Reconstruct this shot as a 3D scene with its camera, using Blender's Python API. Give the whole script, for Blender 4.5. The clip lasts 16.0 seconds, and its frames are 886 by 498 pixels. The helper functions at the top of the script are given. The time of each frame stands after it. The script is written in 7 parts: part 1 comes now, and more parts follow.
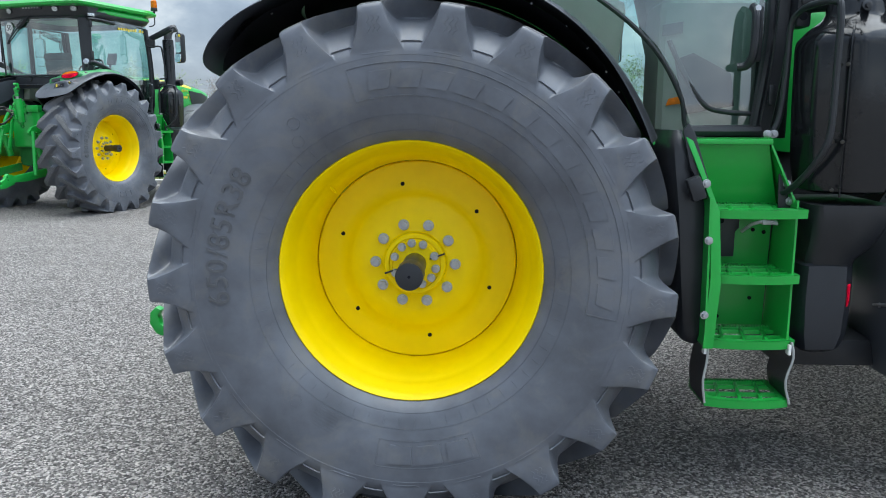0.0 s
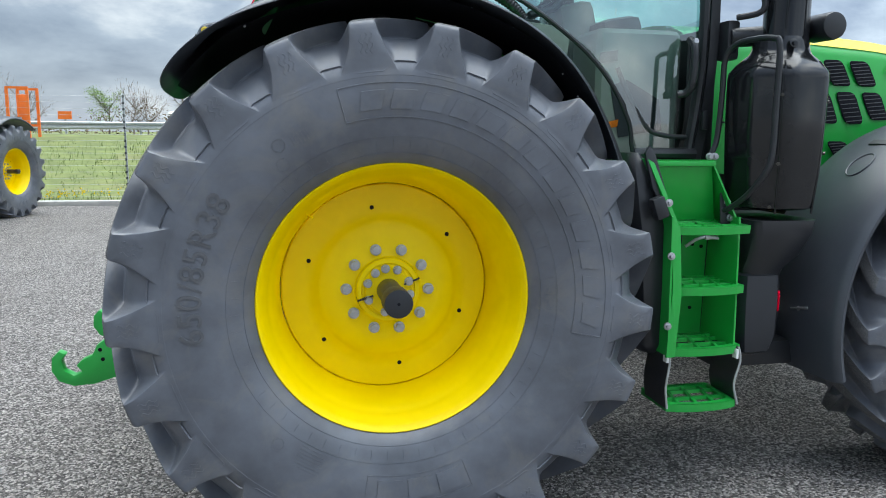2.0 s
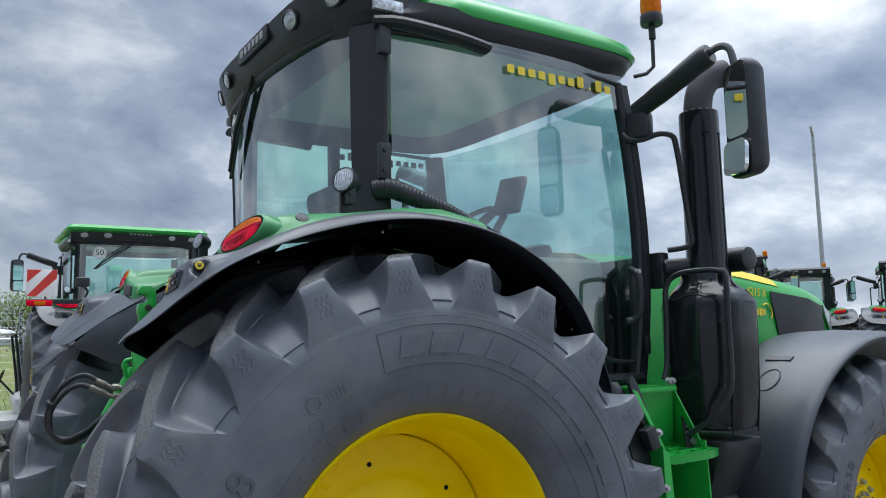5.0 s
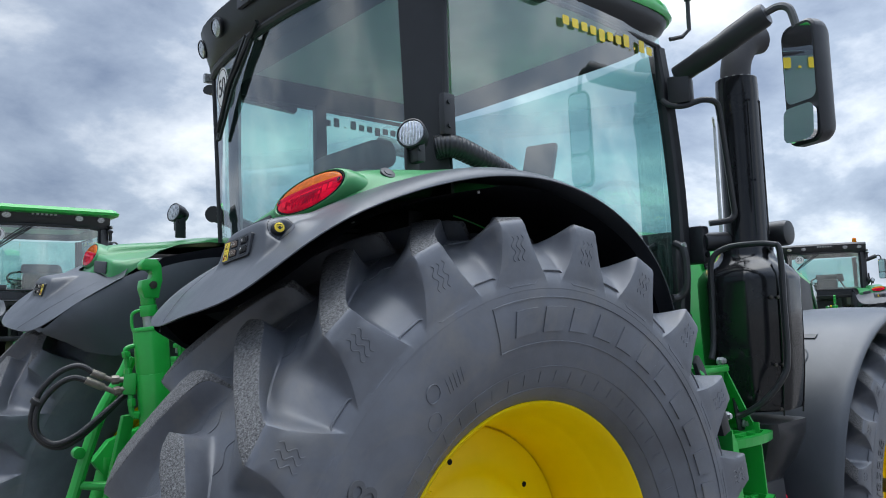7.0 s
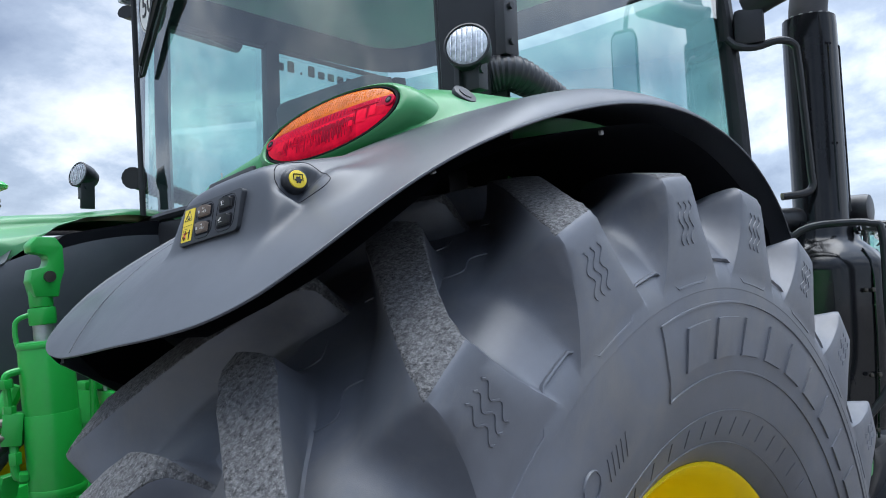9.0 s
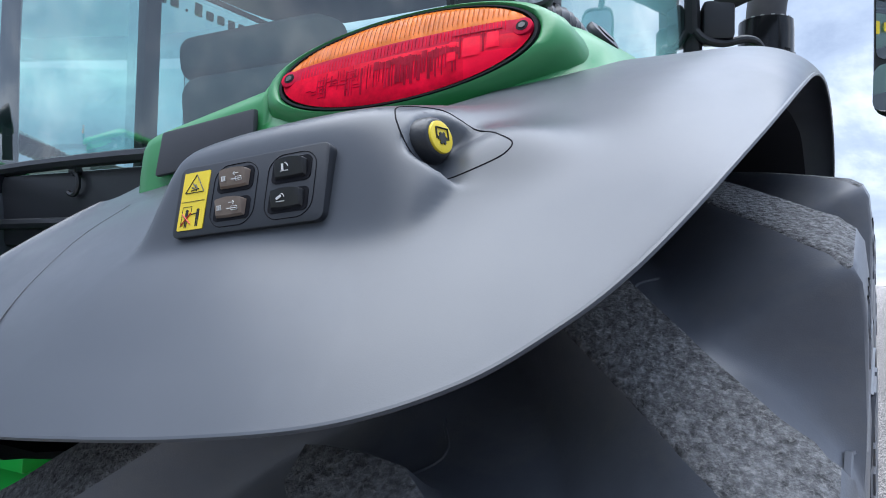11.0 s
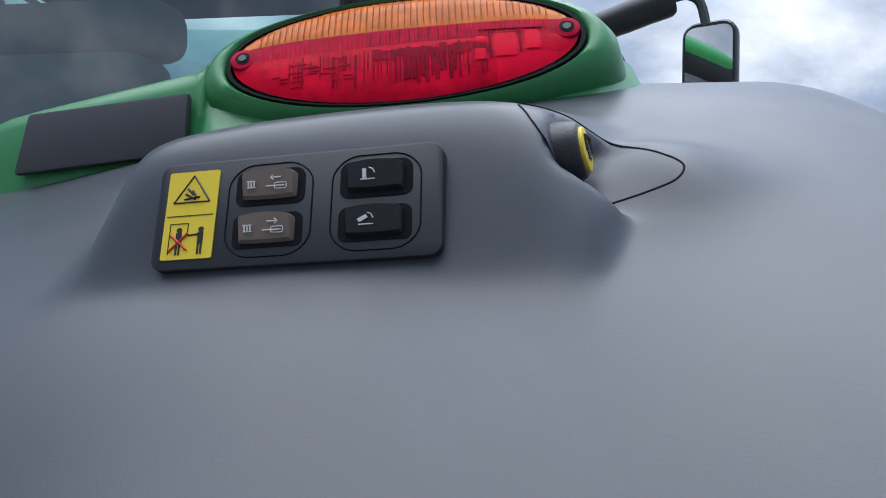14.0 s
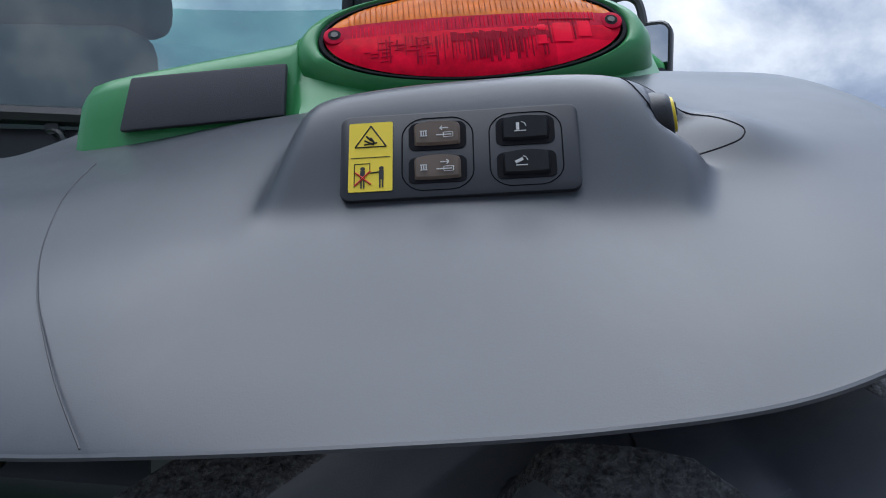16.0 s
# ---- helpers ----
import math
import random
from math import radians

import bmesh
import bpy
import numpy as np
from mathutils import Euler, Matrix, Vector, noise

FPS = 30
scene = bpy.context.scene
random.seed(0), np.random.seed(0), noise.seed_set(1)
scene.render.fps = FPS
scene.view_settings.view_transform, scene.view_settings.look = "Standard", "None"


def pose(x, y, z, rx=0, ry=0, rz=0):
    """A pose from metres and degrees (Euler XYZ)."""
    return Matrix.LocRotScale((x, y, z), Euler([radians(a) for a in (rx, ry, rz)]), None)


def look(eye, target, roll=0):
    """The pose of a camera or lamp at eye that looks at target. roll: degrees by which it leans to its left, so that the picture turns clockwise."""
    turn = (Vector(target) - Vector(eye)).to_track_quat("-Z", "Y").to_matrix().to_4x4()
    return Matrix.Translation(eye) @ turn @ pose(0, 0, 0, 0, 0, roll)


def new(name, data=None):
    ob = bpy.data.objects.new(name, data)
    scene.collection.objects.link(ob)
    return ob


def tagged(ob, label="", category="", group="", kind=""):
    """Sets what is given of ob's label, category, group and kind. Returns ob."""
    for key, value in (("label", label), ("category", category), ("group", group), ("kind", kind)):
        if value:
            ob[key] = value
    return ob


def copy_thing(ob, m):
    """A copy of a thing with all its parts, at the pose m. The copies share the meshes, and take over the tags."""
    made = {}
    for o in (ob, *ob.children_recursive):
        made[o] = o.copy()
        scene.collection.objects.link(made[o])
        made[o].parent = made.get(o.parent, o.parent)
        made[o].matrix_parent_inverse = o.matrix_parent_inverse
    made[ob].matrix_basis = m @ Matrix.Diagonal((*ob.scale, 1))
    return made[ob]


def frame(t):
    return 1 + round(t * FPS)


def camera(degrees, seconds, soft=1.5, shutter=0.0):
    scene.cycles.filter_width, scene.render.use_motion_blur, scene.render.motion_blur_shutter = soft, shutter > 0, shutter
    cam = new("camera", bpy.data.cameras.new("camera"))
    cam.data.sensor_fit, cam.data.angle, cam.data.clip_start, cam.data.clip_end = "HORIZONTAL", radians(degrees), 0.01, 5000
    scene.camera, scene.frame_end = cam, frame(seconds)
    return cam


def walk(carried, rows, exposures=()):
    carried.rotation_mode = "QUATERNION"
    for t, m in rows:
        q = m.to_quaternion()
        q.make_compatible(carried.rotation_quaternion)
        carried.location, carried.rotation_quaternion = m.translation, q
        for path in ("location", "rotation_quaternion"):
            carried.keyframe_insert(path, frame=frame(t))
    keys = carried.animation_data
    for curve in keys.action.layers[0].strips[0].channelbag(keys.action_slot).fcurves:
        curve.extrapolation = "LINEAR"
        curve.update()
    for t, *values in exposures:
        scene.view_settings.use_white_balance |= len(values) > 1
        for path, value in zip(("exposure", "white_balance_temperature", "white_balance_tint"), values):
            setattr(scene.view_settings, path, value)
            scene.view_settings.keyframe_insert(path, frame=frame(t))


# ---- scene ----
cam = camera(60.4, 16.0, soft=1.0)
PATH = [
    (0, (0.263, -2.829, 1.551), (0.167, -0.861, 1.209), 0.0),
    (0.5, (0.08, -2.857, 1.564), (0.093, -0.889, 1.208), -0.1),
    (1, (-0.114, -2.868, 1.581), (0.036, -0.908, 1.21), -0.0),
    (1.5, (-0.272, -2.778, 1.556), (0.004, -0.83, 1.199), 0.1),
    (2, (-0.422, -2.707, 1.57), (0.002, -0.775, 1.271), 0.5),
    (2.5, (-0.6, -2.623, 1.584), (-0.032, -0.716, 1.38), 0.8),
    (3, (-0.789, -2.528, 1.637), (-0.081, -0.659, 1.576), 0.7),
    (3.5, (-0.914, -2.437, 1.672), (-0.091, -0.616, 1.74), 0.3),
    (4, (-1.038, -2.297, 1.697), (-0.114, -0.531, 1.866), -0.3),
    (4.2, (-1.082, -2.253, 1.709), (-0.123, -0.509, 1.9), -0.6),
    (6.3, (-1.456, -1.693, 1.705), (-0.228, -0.128, 1.908), -1.9),
    (6.5, (-1.471, -1.631, 1.701), (-0.219, -0.083, 1.896), -2.0),
    (7, (-1.528, -1.434, 1.697), (-0.232, 0.079, 1.879), -1.9),
    (7.5, (-1.545, -1.221, 1.721), (-0.212, 0.261, 1.89), -2.1),
    (8, (-1.434, -1.01, 1.738), (-0.064, 0.438, 1.897), -2.6),
    (8.2, (-1.376, -0.928, 1.743), (0.011, 0.505, 1.898), -2.8),
    (10.3, (-1.107, -0.224, 1.833), (0.514, 0.947, 1.885), 0.6),
    (10.5, (-1.088, -0.191, 1.839), (0.563, 0.938, 1.886), 0.7),
    (11, (-1.116, -0.093, 1.828), (0.615, 0.907, 1.897), 1.3),
    (11.5, (-1.148, -0.009, 1.827), (0.657, 0.849, 1.919), 1.9),
    (12, (-1.146, 0.067, 1.826), (0.727, 0.762, 1.934), 2.4),
    (12.5, (-1.132, 0.115, 1.83), (0.782, 0.682, 1.95), 2.8),
    (13, (-1.112, 0.151, 1.829), (0.825, 0.629, 1.963), 2.7),
    (13.5, (-1.074, 0.159, 1.829), (0.873, 0.592, 1.976), 2.6),
    (14, (-1.052, 0.166, 1.837), (0.897, 0.58, 2.006), 2.5),
    (14.5, (-1.031, 0.175, 1.844), (0.922, 0.566, 2.026), 2.4),
    (15, (-1.026, 0.203, 1.834), (0.937, 0.538, 2.019), 2.3),
    (15.5, (-1.088, 0.244, 1.816), (0.888, 0.503, 1.988), 2.5),
    (16, (-1.174, 0.28, 1.787), (0.811, 0.467, 1.944), 2.6),
]
walk(cam, [(t, look(eye, target, roll)) for t, eye, target, roll in PATH], exposures=[(0, 1.05, 6650, 4), (2, 1.05, 6750, 4), (3, 0.84, 6750, 6), (4.2, 0.53, 6700, 8), (6.5, 0.70, 6650, 8), (8, 0.80, 6600, 8), (10.5, 1.15, 6350, 10), (11.5, 0.85, 6320, 10), (12.5, 0.55, 6320, 10), (16, 0.38, 6320, 10)])

# ---- world, sun, exposure ----
scene.view_settings.exposure = 0.0
SUN_DIR = Vector((0.03, 0.16, 1.0)).normalized()


def build_world():
    w = bpy.data.worlds.new("sky")
    scene.world = w
    w.use_nodes = True
    nt = w.node_tree
    nt.nodes.clear()
    out = nt.nodes.new("ShaderNodeOutputWorld")
    bg = nt.nodes.new("ShaderNodeBackground")
    sky = nt.nodes.new("ShaderNodeTexSky")
    sky.sky_type = "NISHITA"
    sky.sun_disc = False
    sky.sun_elevation = math.asin(SUN_DIR.z)
    sky.sun_rotation = math.atan2(SUN_DIR.x, SUN_DIR.y)
    tc = nt.nodes.new("ShaderNodeTexCoord")
    sep = nt.nodes.new("ShaderNodeSeparateXYZ")
    nt.links.new(tc.outputs["Generated"], sep.inputs[0])
    # project the direction on a cloud layer
    zc = nt.nodes.new("ShaderNodeMath"); zc.operation = "MAXIMUM"; zc.inputs[1].default_value = 0.0
    nt.links.new(sep.outputs[2], zc.inputs[0])
    za = nt.nodes.new("ShaderNodeMath"); za.operation = "ADD"; za.inputs[1].default_value = 0.42
    nt.links.new(zc.outputs[0], za.inputs[0])
    dx = nt.nodes.new("ShaderNodeMath"); dx.operation = "DIVIDE"
    dy = nt.nodes.new("ShaderNodeMath"); dy.operation = "DIVIDE"
    nt.links.new(sep.outputs[0], dx.inputs[0]); nt.links.new(za.outputs[0], dx.inputs[1])
    nt.links.new(sep.outputs[1], dy.inputs[0]); nt.links.new(za.outputs[0], dy.inputs[1])
    comb = nt.nodes.new("ShaderNodeCombineXYZ")
    nt.links.new(dx.outputs[0], comb.inputs[0]); nt.links.new(dy.outputs[0], comb.inputs[1])
    n1 = nt.nodes.new("ShaderNodeTexNoise")
    n1.inputs["Scale"].default_value = 2.3
    n1.inputs["Detail"].default_value = 9.0
    n1.inputs["Roughness"].default_value = 0.58
    n1.inputs["Distortion"].default_value = 0.15
    nt.links.new(comb.outputs[0], n1.inputs["Vector"])
    ramp = nt.nodes.new("ShaderNodeValToRGB")
    cr = ramp.color_ramp
    cr.elements[0].position = 0.34
    cr.elements[0].color = (0.135, 0.175, 0.265, 1)
    cr.elements[1].position = 0.70
    cr.elements[1].color = (0.72, 0.76, 0.82, 1)
    e = cr.elements.new(0.50)
    e.color = (0.275, 0.33, 0.43, 1)
    nt.links.new(n1.outputs["Fac"], ramp.inputs["Fac"])
    # brighter and paler towards the horizon, brighter overhead
    hz = nt.nodes.new("ShaderNodeMapRange")
    hz.inputs["From Min"].default_value = 0.0; hz.inputs["From Max"].default_value = 0.16
    hz.inputs["To Min"].default_value = 0.3; hz.inputs["To Max"].default_value = 0.0
    nt.links.new(sep.outputs[2], hz.inputs["Value"])
    pale = nt.nodes.new("ShaderNodeMix"); pale.data_type = "RGBA"
    pale.inputs["B"].default_value = (0.42, 0.48, 0.59, 1)
    nt.links.new(hz.outputs["Result"], pale.inputs["Factor"])
    nt.links.new(ramp.outputs["Color"], pale.inputs["A"])
    up = nt.nodes.new("ShaderNodeMapRange")
    up.inputs["From Min"].default_value = 0.42; up.inputs["From Max"].default_value = 0.95
    up.inputs["To Min"].default_value = 1.0; up.inputs["To Max"].default_value = 4.3
    high = nt.nodes.new("ShaderNodeVectorMath"); high.operation = "DOT_PRODUCT"
    high.inputs[1].default_value = Vector((0.07, 0.0, 1.0)).normalized()
    nt.links.new(tc.outputs["Generated"], high.inputs[0])
    nt.links.new(high.outputs["Value"], up.inputs["Value"])
    mul = nt.nodes.new("ShaderNodeVectorMath"); mul.operation = "SCALE"
    nt.links.new(pale.outputs["Result"], mul.inputs[0]); nt.links.new(up.outputs["Result"], mul.inputs["Scale"])
    # added gradient: sky dimmed towards -x and slightly lifted towards +x, to balance the fender's light
    glow = nt.nodes.new("ShaderNodeVectorMath"); glow.operation = "DOT_PRODUCT"
    glow.inputs[1].default_value = Vector((0.97, -0.12, 0.0)).normalized()
    nt.links.new(tc.outputs["Generated"], glow.inputs[0])
    pal = nt.nodes.new("ShaderNodeMapRange"); pal.interpolation_type = "SMOOTHSTEP"
    pal.inputs["From Min"].default_value = -0.7; pal.inputs["From Max"].default_value = 0.9
    nt.links.new(glow.outputs["Value"], pal.inputs["Value"])
    lit = nt.nodes.new("ShaderNodeMix"); lit.data_type = "RGBA"
    lit.inputs["A"].default_value = (0.54, 0.54, 0.55, 1)
    lit.inputs["B"].default_value = (1.06, 1.05, 1.04, 1)
    nt.links.new(pal.outputs["Result"], lit.inputs["Factor"])
    graded = nt.nodes.new("ShaderNodeVectorMath"); graded.operation = "MULTIPLY"
    nt.links.new(mul.outputs[0], graded.inputs[0]); nt.links.new(lit.outputs["Result"], graded.inputs[1])
    # a little clear sky shines through the thin cloud
    thin = nt.nodes.new("ShaderNodeVectorMath"); thin.operation = "SCALE"; thin.inputs["Scale"].default_value = 0.012
    nt.links.new(sky.outputs[0], thin.inputs[0])
    add = nt.nodes.new("ShaderNodeVectorMath"); add.operation = "ADD"
    nt.links.new(graded.outputs[0], add.inputs[0]); nt.links.new(thin.outputs[0], add.inputs[1])
    nt.links.new(add.outputs[0], bg.inputs["Color"])
    bg.inputs["Strength"].default_value = 1.0
    nt.links.new(bg.outputs[0], out.inputs[0])


build_world()
sun_data = bpy.data.lights.new("sun", "SUN")
sun_data.energy, sun_data.angle, sun_data.color = 1.9, radians(70), (0.98, 0.98, 0.975)
sun = new("sun", sun_data)
sun.matrix_world = look(SUN_DIR * 60, (0, 0, 0))

# ---- materials ----
def material(name, color, rough=0.5, metal=0.0, var=0.0, scale=6.0, bump=0.0, bump_scale=200.0, dirt=None, dirt_amt=0.0, dirt_scale=3.0,
             coat=0.0, spec=0.5, emit=0.0, island=0.0, rough_var=0.0, fine=None):
    m = bpy.data.materials.new(name)
    m.use_nodes = True
    nt = m.node_tree
    b = nt.nodes["Principled BSDF"]
    b.inputs["Roughness"].default_value = rough
    b.inputs["Metallic"].default_value = metal
    b.inputs["Coat Weight"].default_value = coat
    b.inputs["Coat Roughness"].default_value = 0.08
    b.inputs["Specular IOR Level"].default_value = spec
    col = (*color, 1)
    b.inputs["Base Color"].default_value = col
    tc = nt.nodes.new("ShaderNodeTexCoord")
    src = None
    if var > 0:
        n = nt.nodes.new("ShaderNodeTexNoise")
        n.inputs["Scale"].default_value, n.inputs["Detail"].default_value, n.inputs["Roughness"].default_value = scale, 7.0, 0.62
        nt.links.new(tc.outputs["Object"], n.inputs["Vector"])
        r = nt.nodes.new("ShaderNodeMapRange")
        r.inputs["From Min"].default_value, r.inputs["From Max"].default_value = 0.3, 0.7
        r.inputs["To Min"].default_value, r.inputs["To Max"].default_value = 1 - var, 1 + var
        nt.links.new(n.outputs["Fac"], r.inputs["Value"])
        s = nt.nodes.new("ShaderNodeVectorMath"); s.operation = "SCALE"
        s.inputs[0].default_value = color
        nt.links.new(r.outputs["Result"], s.inputs["Scale"])
        src = s.outputs[0]
        if rough_var > 0:
            rr = nt.nodes.new("ShaderNodeMapRange")
            rr.inputs["From Min"].default_value, rr.inputs["From Max"].default_value = 0.3, 0.7
            rr.inputs["To Min"].default_value, rr.inputs["To Max"].default_value = rough - rough_var, rough + rough_var
            nt.links.new(n.outputs["Fac"], rr.inputs["Value"])
            nt.links.new(rr.outputs["Result"], b.inputs["Roughness"])
    if dirt is not None:
        n2 = nt.nodes.new("ShaderNodeTexNoise")
        n2.inputs["Scale"].default_value, n2.inputs["Detail"].default_value, n2.inputs["Roughness"].default_value = dirt_scale, 9.0, 0.7
        n2.inputs["Distortion"].default_value = 0.6
        nt.links.new(tc.outputs["Object"], n2.inputs["Vector"])
        r2 = nt.nodes.new("ShaderNodeMapRange")
        r2.inputs["From Min"].default_value, r2.inputs["From Max"].default_value = 0.50, 0.78
        r2.inputs["To Min"].default_value, r2.inputs["To Max"].default_value = 0.0, dirt_amt
        nt.links.new(n2.outputs["Fac"], r2.inputs["Value"])
        mx = nt.nodes.new("ShaderNodeMix"); mx.data_type = "RGBA"
        mx.inputs["A"].default_value = col
        mx.inputs["B"].default_value = (*dirt, 1)
        if src is not None:
            nt.links.new(src, mx.inputs["A"])
        nt.links.new(r2.outputs["Result"], mx.inputs["Factor"])
        src = mx.outputs["Result"]
    if island > 0:
        g = nt.nodes.new("ShaderNodeNewGeometry")
        r3 = nt.nodes.new("ShaderNodeMapRange")
        r3.inputs["To Min"].default_value, r3.inputs["To Max"].default_value = 1 - island, 1 + island
        nt.links.new(g.outputs["Random Per Island"], r3.inputs["Value"])
        s3 = nt.nodes.new("ShaderNodeVectorMath"); s3.operation = "SCALE"
        s3.inputs[0].default_value = color
        if src is not None:
            nt.links.new(src, s3.inputs[0])
        nt.links.new(r3.outputs["Result"], s3.inputs["Scale"])
        src = s3.outputs[0]
    if src is not None:
        nt.links.new(src, b.inputs["Base Color"])
    if emit > 0:
        b.inputs["Emission Color"].default_value = col
        b.inputs["Emission Strength"].default_value = emit
    if bump > 0:
        n4 = nt.nodes.new("ShaderNodeTexNoise")
        n4.inputs["Scale"].default_value, n4.inputs["Detail"].default_value = bump_scale, 4.0
        nt.links.new(tc.outputs["Object"], n4.inputs["Vector"])
        bp = nt.nodes.new("ShaderNodeBump")
        bp.inputs["Strength"].default_value, bp.inputs["Distance"].default_value = bump, 0.004
        nt.links.new(n4.outputs["Fac"], bp.inputs["Height"])
        nt.links.new(bp.outputs["Normal"], b.inputs["Normal"])
    return m


def glass_material(name, tint, gloss=0.0, ior=1.5):
    m = bpy.data.materials.new(name)
    m.use_nodes = True
    nt = m.node_tree
    nt.nodes.clear()
    out = nt.nodes.new("ShaderNodeOutputMaterial")
    tr = nt.nodes.new("ShaderNodeBsdfTransparent")
    tr.inputs["Color"].default_value = (*tint, 1)
    gl = nt.nodes.new("ShaderNodeBsdfGlossy")
    gl.inputs["Roughness"].default_value = gloss
    lw = nt.nodes.new("ShaderNodeLayerWeight")
    lw.inputs["Blend"].default_value = 0.5
    pw = nt.nodes.new("ShaderNodeMath"); pw.operation = "POWER"; pw.inputs[1].default_value = 4.0
    nt.links.new(lw.outputs["Facing"], pw.inputs[0])
    fr = nt.nodes.new("ShaderNodeMath"); fr.operation = "MULTIPLY_ADD"
    fr.inputs[1].default_value, fr.inputs[2].default_value = 0.85, 0.27
    nt.links.new(pw.outputs[0], fr.inputs[0])
    mix = nt.nodes.new("ShaderNodeMixShader")
    nt.links.new(fr.outputs[0], mix.inputs[0])
    nt.links.new(tr.outputs[0], mix.inputs[1])
    nt.links.new(gl.outputs[0], mix.inputs[2])
    nt.links.new(mix.outputs[0], out.inputs[0])
    return m


RUBBER = material("tyre_rubber", (0.098, 0.108, 0.130), 0.43, spec=0.75, var=0.36, scale=4.2, dirt=(0.19, 0.178, 0.155), dirt_amt=0.65, dirt_scale=4.6,
                  bump=0.09, bump_scale=800, rough_var=0.1)
LETTER = material("raised_lettering", (0.092, 0.096, 0.105), 0.55, var=0.2, scale=12.0, bump=0.2, bump_scale=200)
TREAD = material("worn_tread_rubber", (0.095, 0.097, 0.102), 0.85, var=0.8, scale=140.0, dirt=(0.29, 0.29, 0.285), dirt_amt=1.0, dirt_scale=260.0, bump=1.0, bump_scale=190)
YELLOW = material("yellow_paint", (0.95, 0.70, 0.002), 0.40, var=0.05, scale=4.0, coat=0.0, spec=0.20, bump=0.03, bump_scale=90)
YELLOW_DECAL = material("yellow_decal", (0.78, 0.59, 0.035), 0.4, var=0.04)
GREEN = material("green_paint", (0.015, 0.37, 0.052), 0.3, var=0.07, scale=3.0, coat=0.25, dirt=(0.05, 0.33, 0.09), dirt_amt=0.25, dirt_scale=9.0)
FENDER_GREEN = material("faded_green_plastic", (0.035, 0.235, 0.075), 0.42, var=0.06, scale=5.0, coat=0.15, bump=0.04, bump_scale=60)
SKIN = material("grey_moulded_plastic", (0.052, 0.059, 0.071), 0.36, var=0.06, scale=7.0, dirt=(0.095, 0.106, 0.124), dirt_amt=0.3, dirt_scale=4.0,
                bump=0.03, bump_scale=900, rough_var=0.06, spec=0.55)
PANEL = material("dark_panel_plastic", (0.020, 0.023, 0.029), 0.40, var=0.06, scale=12.0, bump=0.025, bump_scale=1200)
GREY_DARK = material("dark_grey_plastic", (0.07, 0.075, 0.08), 0.5, var=0.1, scale=8.0)
PAD = material("slate_rubber", (0.046, 0.048, 0.057), 0.55, var=0.06, scale=20.0, bump=0.1, bump_scale=900)
BLACK = material("black_plastic", (0.018, 0.020, 0.024), 0.38, var=0.15, scale=8.0, bump=0.08, bump_scale=500)
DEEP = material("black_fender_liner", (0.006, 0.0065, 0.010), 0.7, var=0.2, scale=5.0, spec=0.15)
GLOSS = material("gloss_black_paint", (0.010, 0.011, 0.013), 0.14, var=0.1, scale=3.0, coat=0.0, spec=0.45, dirt=(0.03, 0.03, 0.035), dirt_amt=0.25, dirt_scale=2.2)
STEEL = material("zinc_steel", (0.46, 0.47, 0.49), 0.38, metal=0.75, var=0.15, scale=40.0)
DARK_STEEL = material("oiled_steel", (0.09, 0.085, 0.075), 0.35, metal=0.8, var=0.3, scale=30.0)
SILVER = material("lamp_reflector", (0.75, 0.77, 0.8), 0.18, metal=0.9, var=0.25, scale=60.0)
GREY = material("light_grey_plastic", (0.36, 0.37, 0.36), 0.5, var=0.08, scale=6.0)
BEIGE = material("pale_interior_plastic", (0.24, 0.255, 0.225), 0.6, var=0.08, scale=5.0, bump=0.1, bump_scale=300)
LINING = material("pale_roof_lining", (0.66, 0.68, 0.66), 0.8, var=0.06, scale=6.0, bump=0.1, bump_scale=300)
SEAT = material("dark_seat_fabric", (0.085, 0.095, 0.097), 0.7, var=0.08, scale=9.0, bump=0.015, bump_scale=500)
LINE = material("shallow_seam", (0.03, 0.033, 0.04), 0.6)
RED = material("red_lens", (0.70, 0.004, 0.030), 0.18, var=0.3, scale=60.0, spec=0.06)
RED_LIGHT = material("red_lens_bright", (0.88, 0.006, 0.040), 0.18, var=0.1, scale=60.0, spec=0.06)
ORANGE = material("amber_lens", (0.62, 0.150, 0.010), 0.2, var=0.25, scale=60.0, spec=0.12)
BROWN = material("brown_switch", (0.20, 0.155, 0.125), 0.42, var=0.08, scale=30.0, bump=0.05, bump_scale=800)
WHITE = material("white_print", (0.78, 0.78, 0.76), 0.5, var=0.03)
BLACK_PRINT = material("black_print", (0.012, 0.012, 0.012), 0.5)
RED_PRINT = material("red_print", (0.6, 0.04, 0.03), 0.5, var=0.05)
MIRROR = material("mirror_glass", (0.86, 0.88, 0.9), 0.02, metal=1.0)
BLUE = material("blue_plastic", (0.02, 0.05, 0.32), 0.4, var=0.1, scale=30.0)
HOSE = material("rubber_hose", (0.016, 0.016, 0.018), 0.5, var=0.2, scale=60.0, bump=0.2, bump_scale=700)
GLASS = glass_material("tinted_cab_glass", (0.66, 0.93, 0.89), 0.03)
WHITE_BODY = material("white_bodywork", (0.74, 0.75, 0.74), 0.35, var=0.05, scale=4.0, coat=0.3)
CREAM = material("cream_vinyl", (0.60, 0.58, 0.53), 0.6, var=0.06, scale=12.0)
GALV = material("galvanised_steel", (0.42, 0.44, 0.46), 0.45, metal=0.5, var=0.15, scale=9.0)
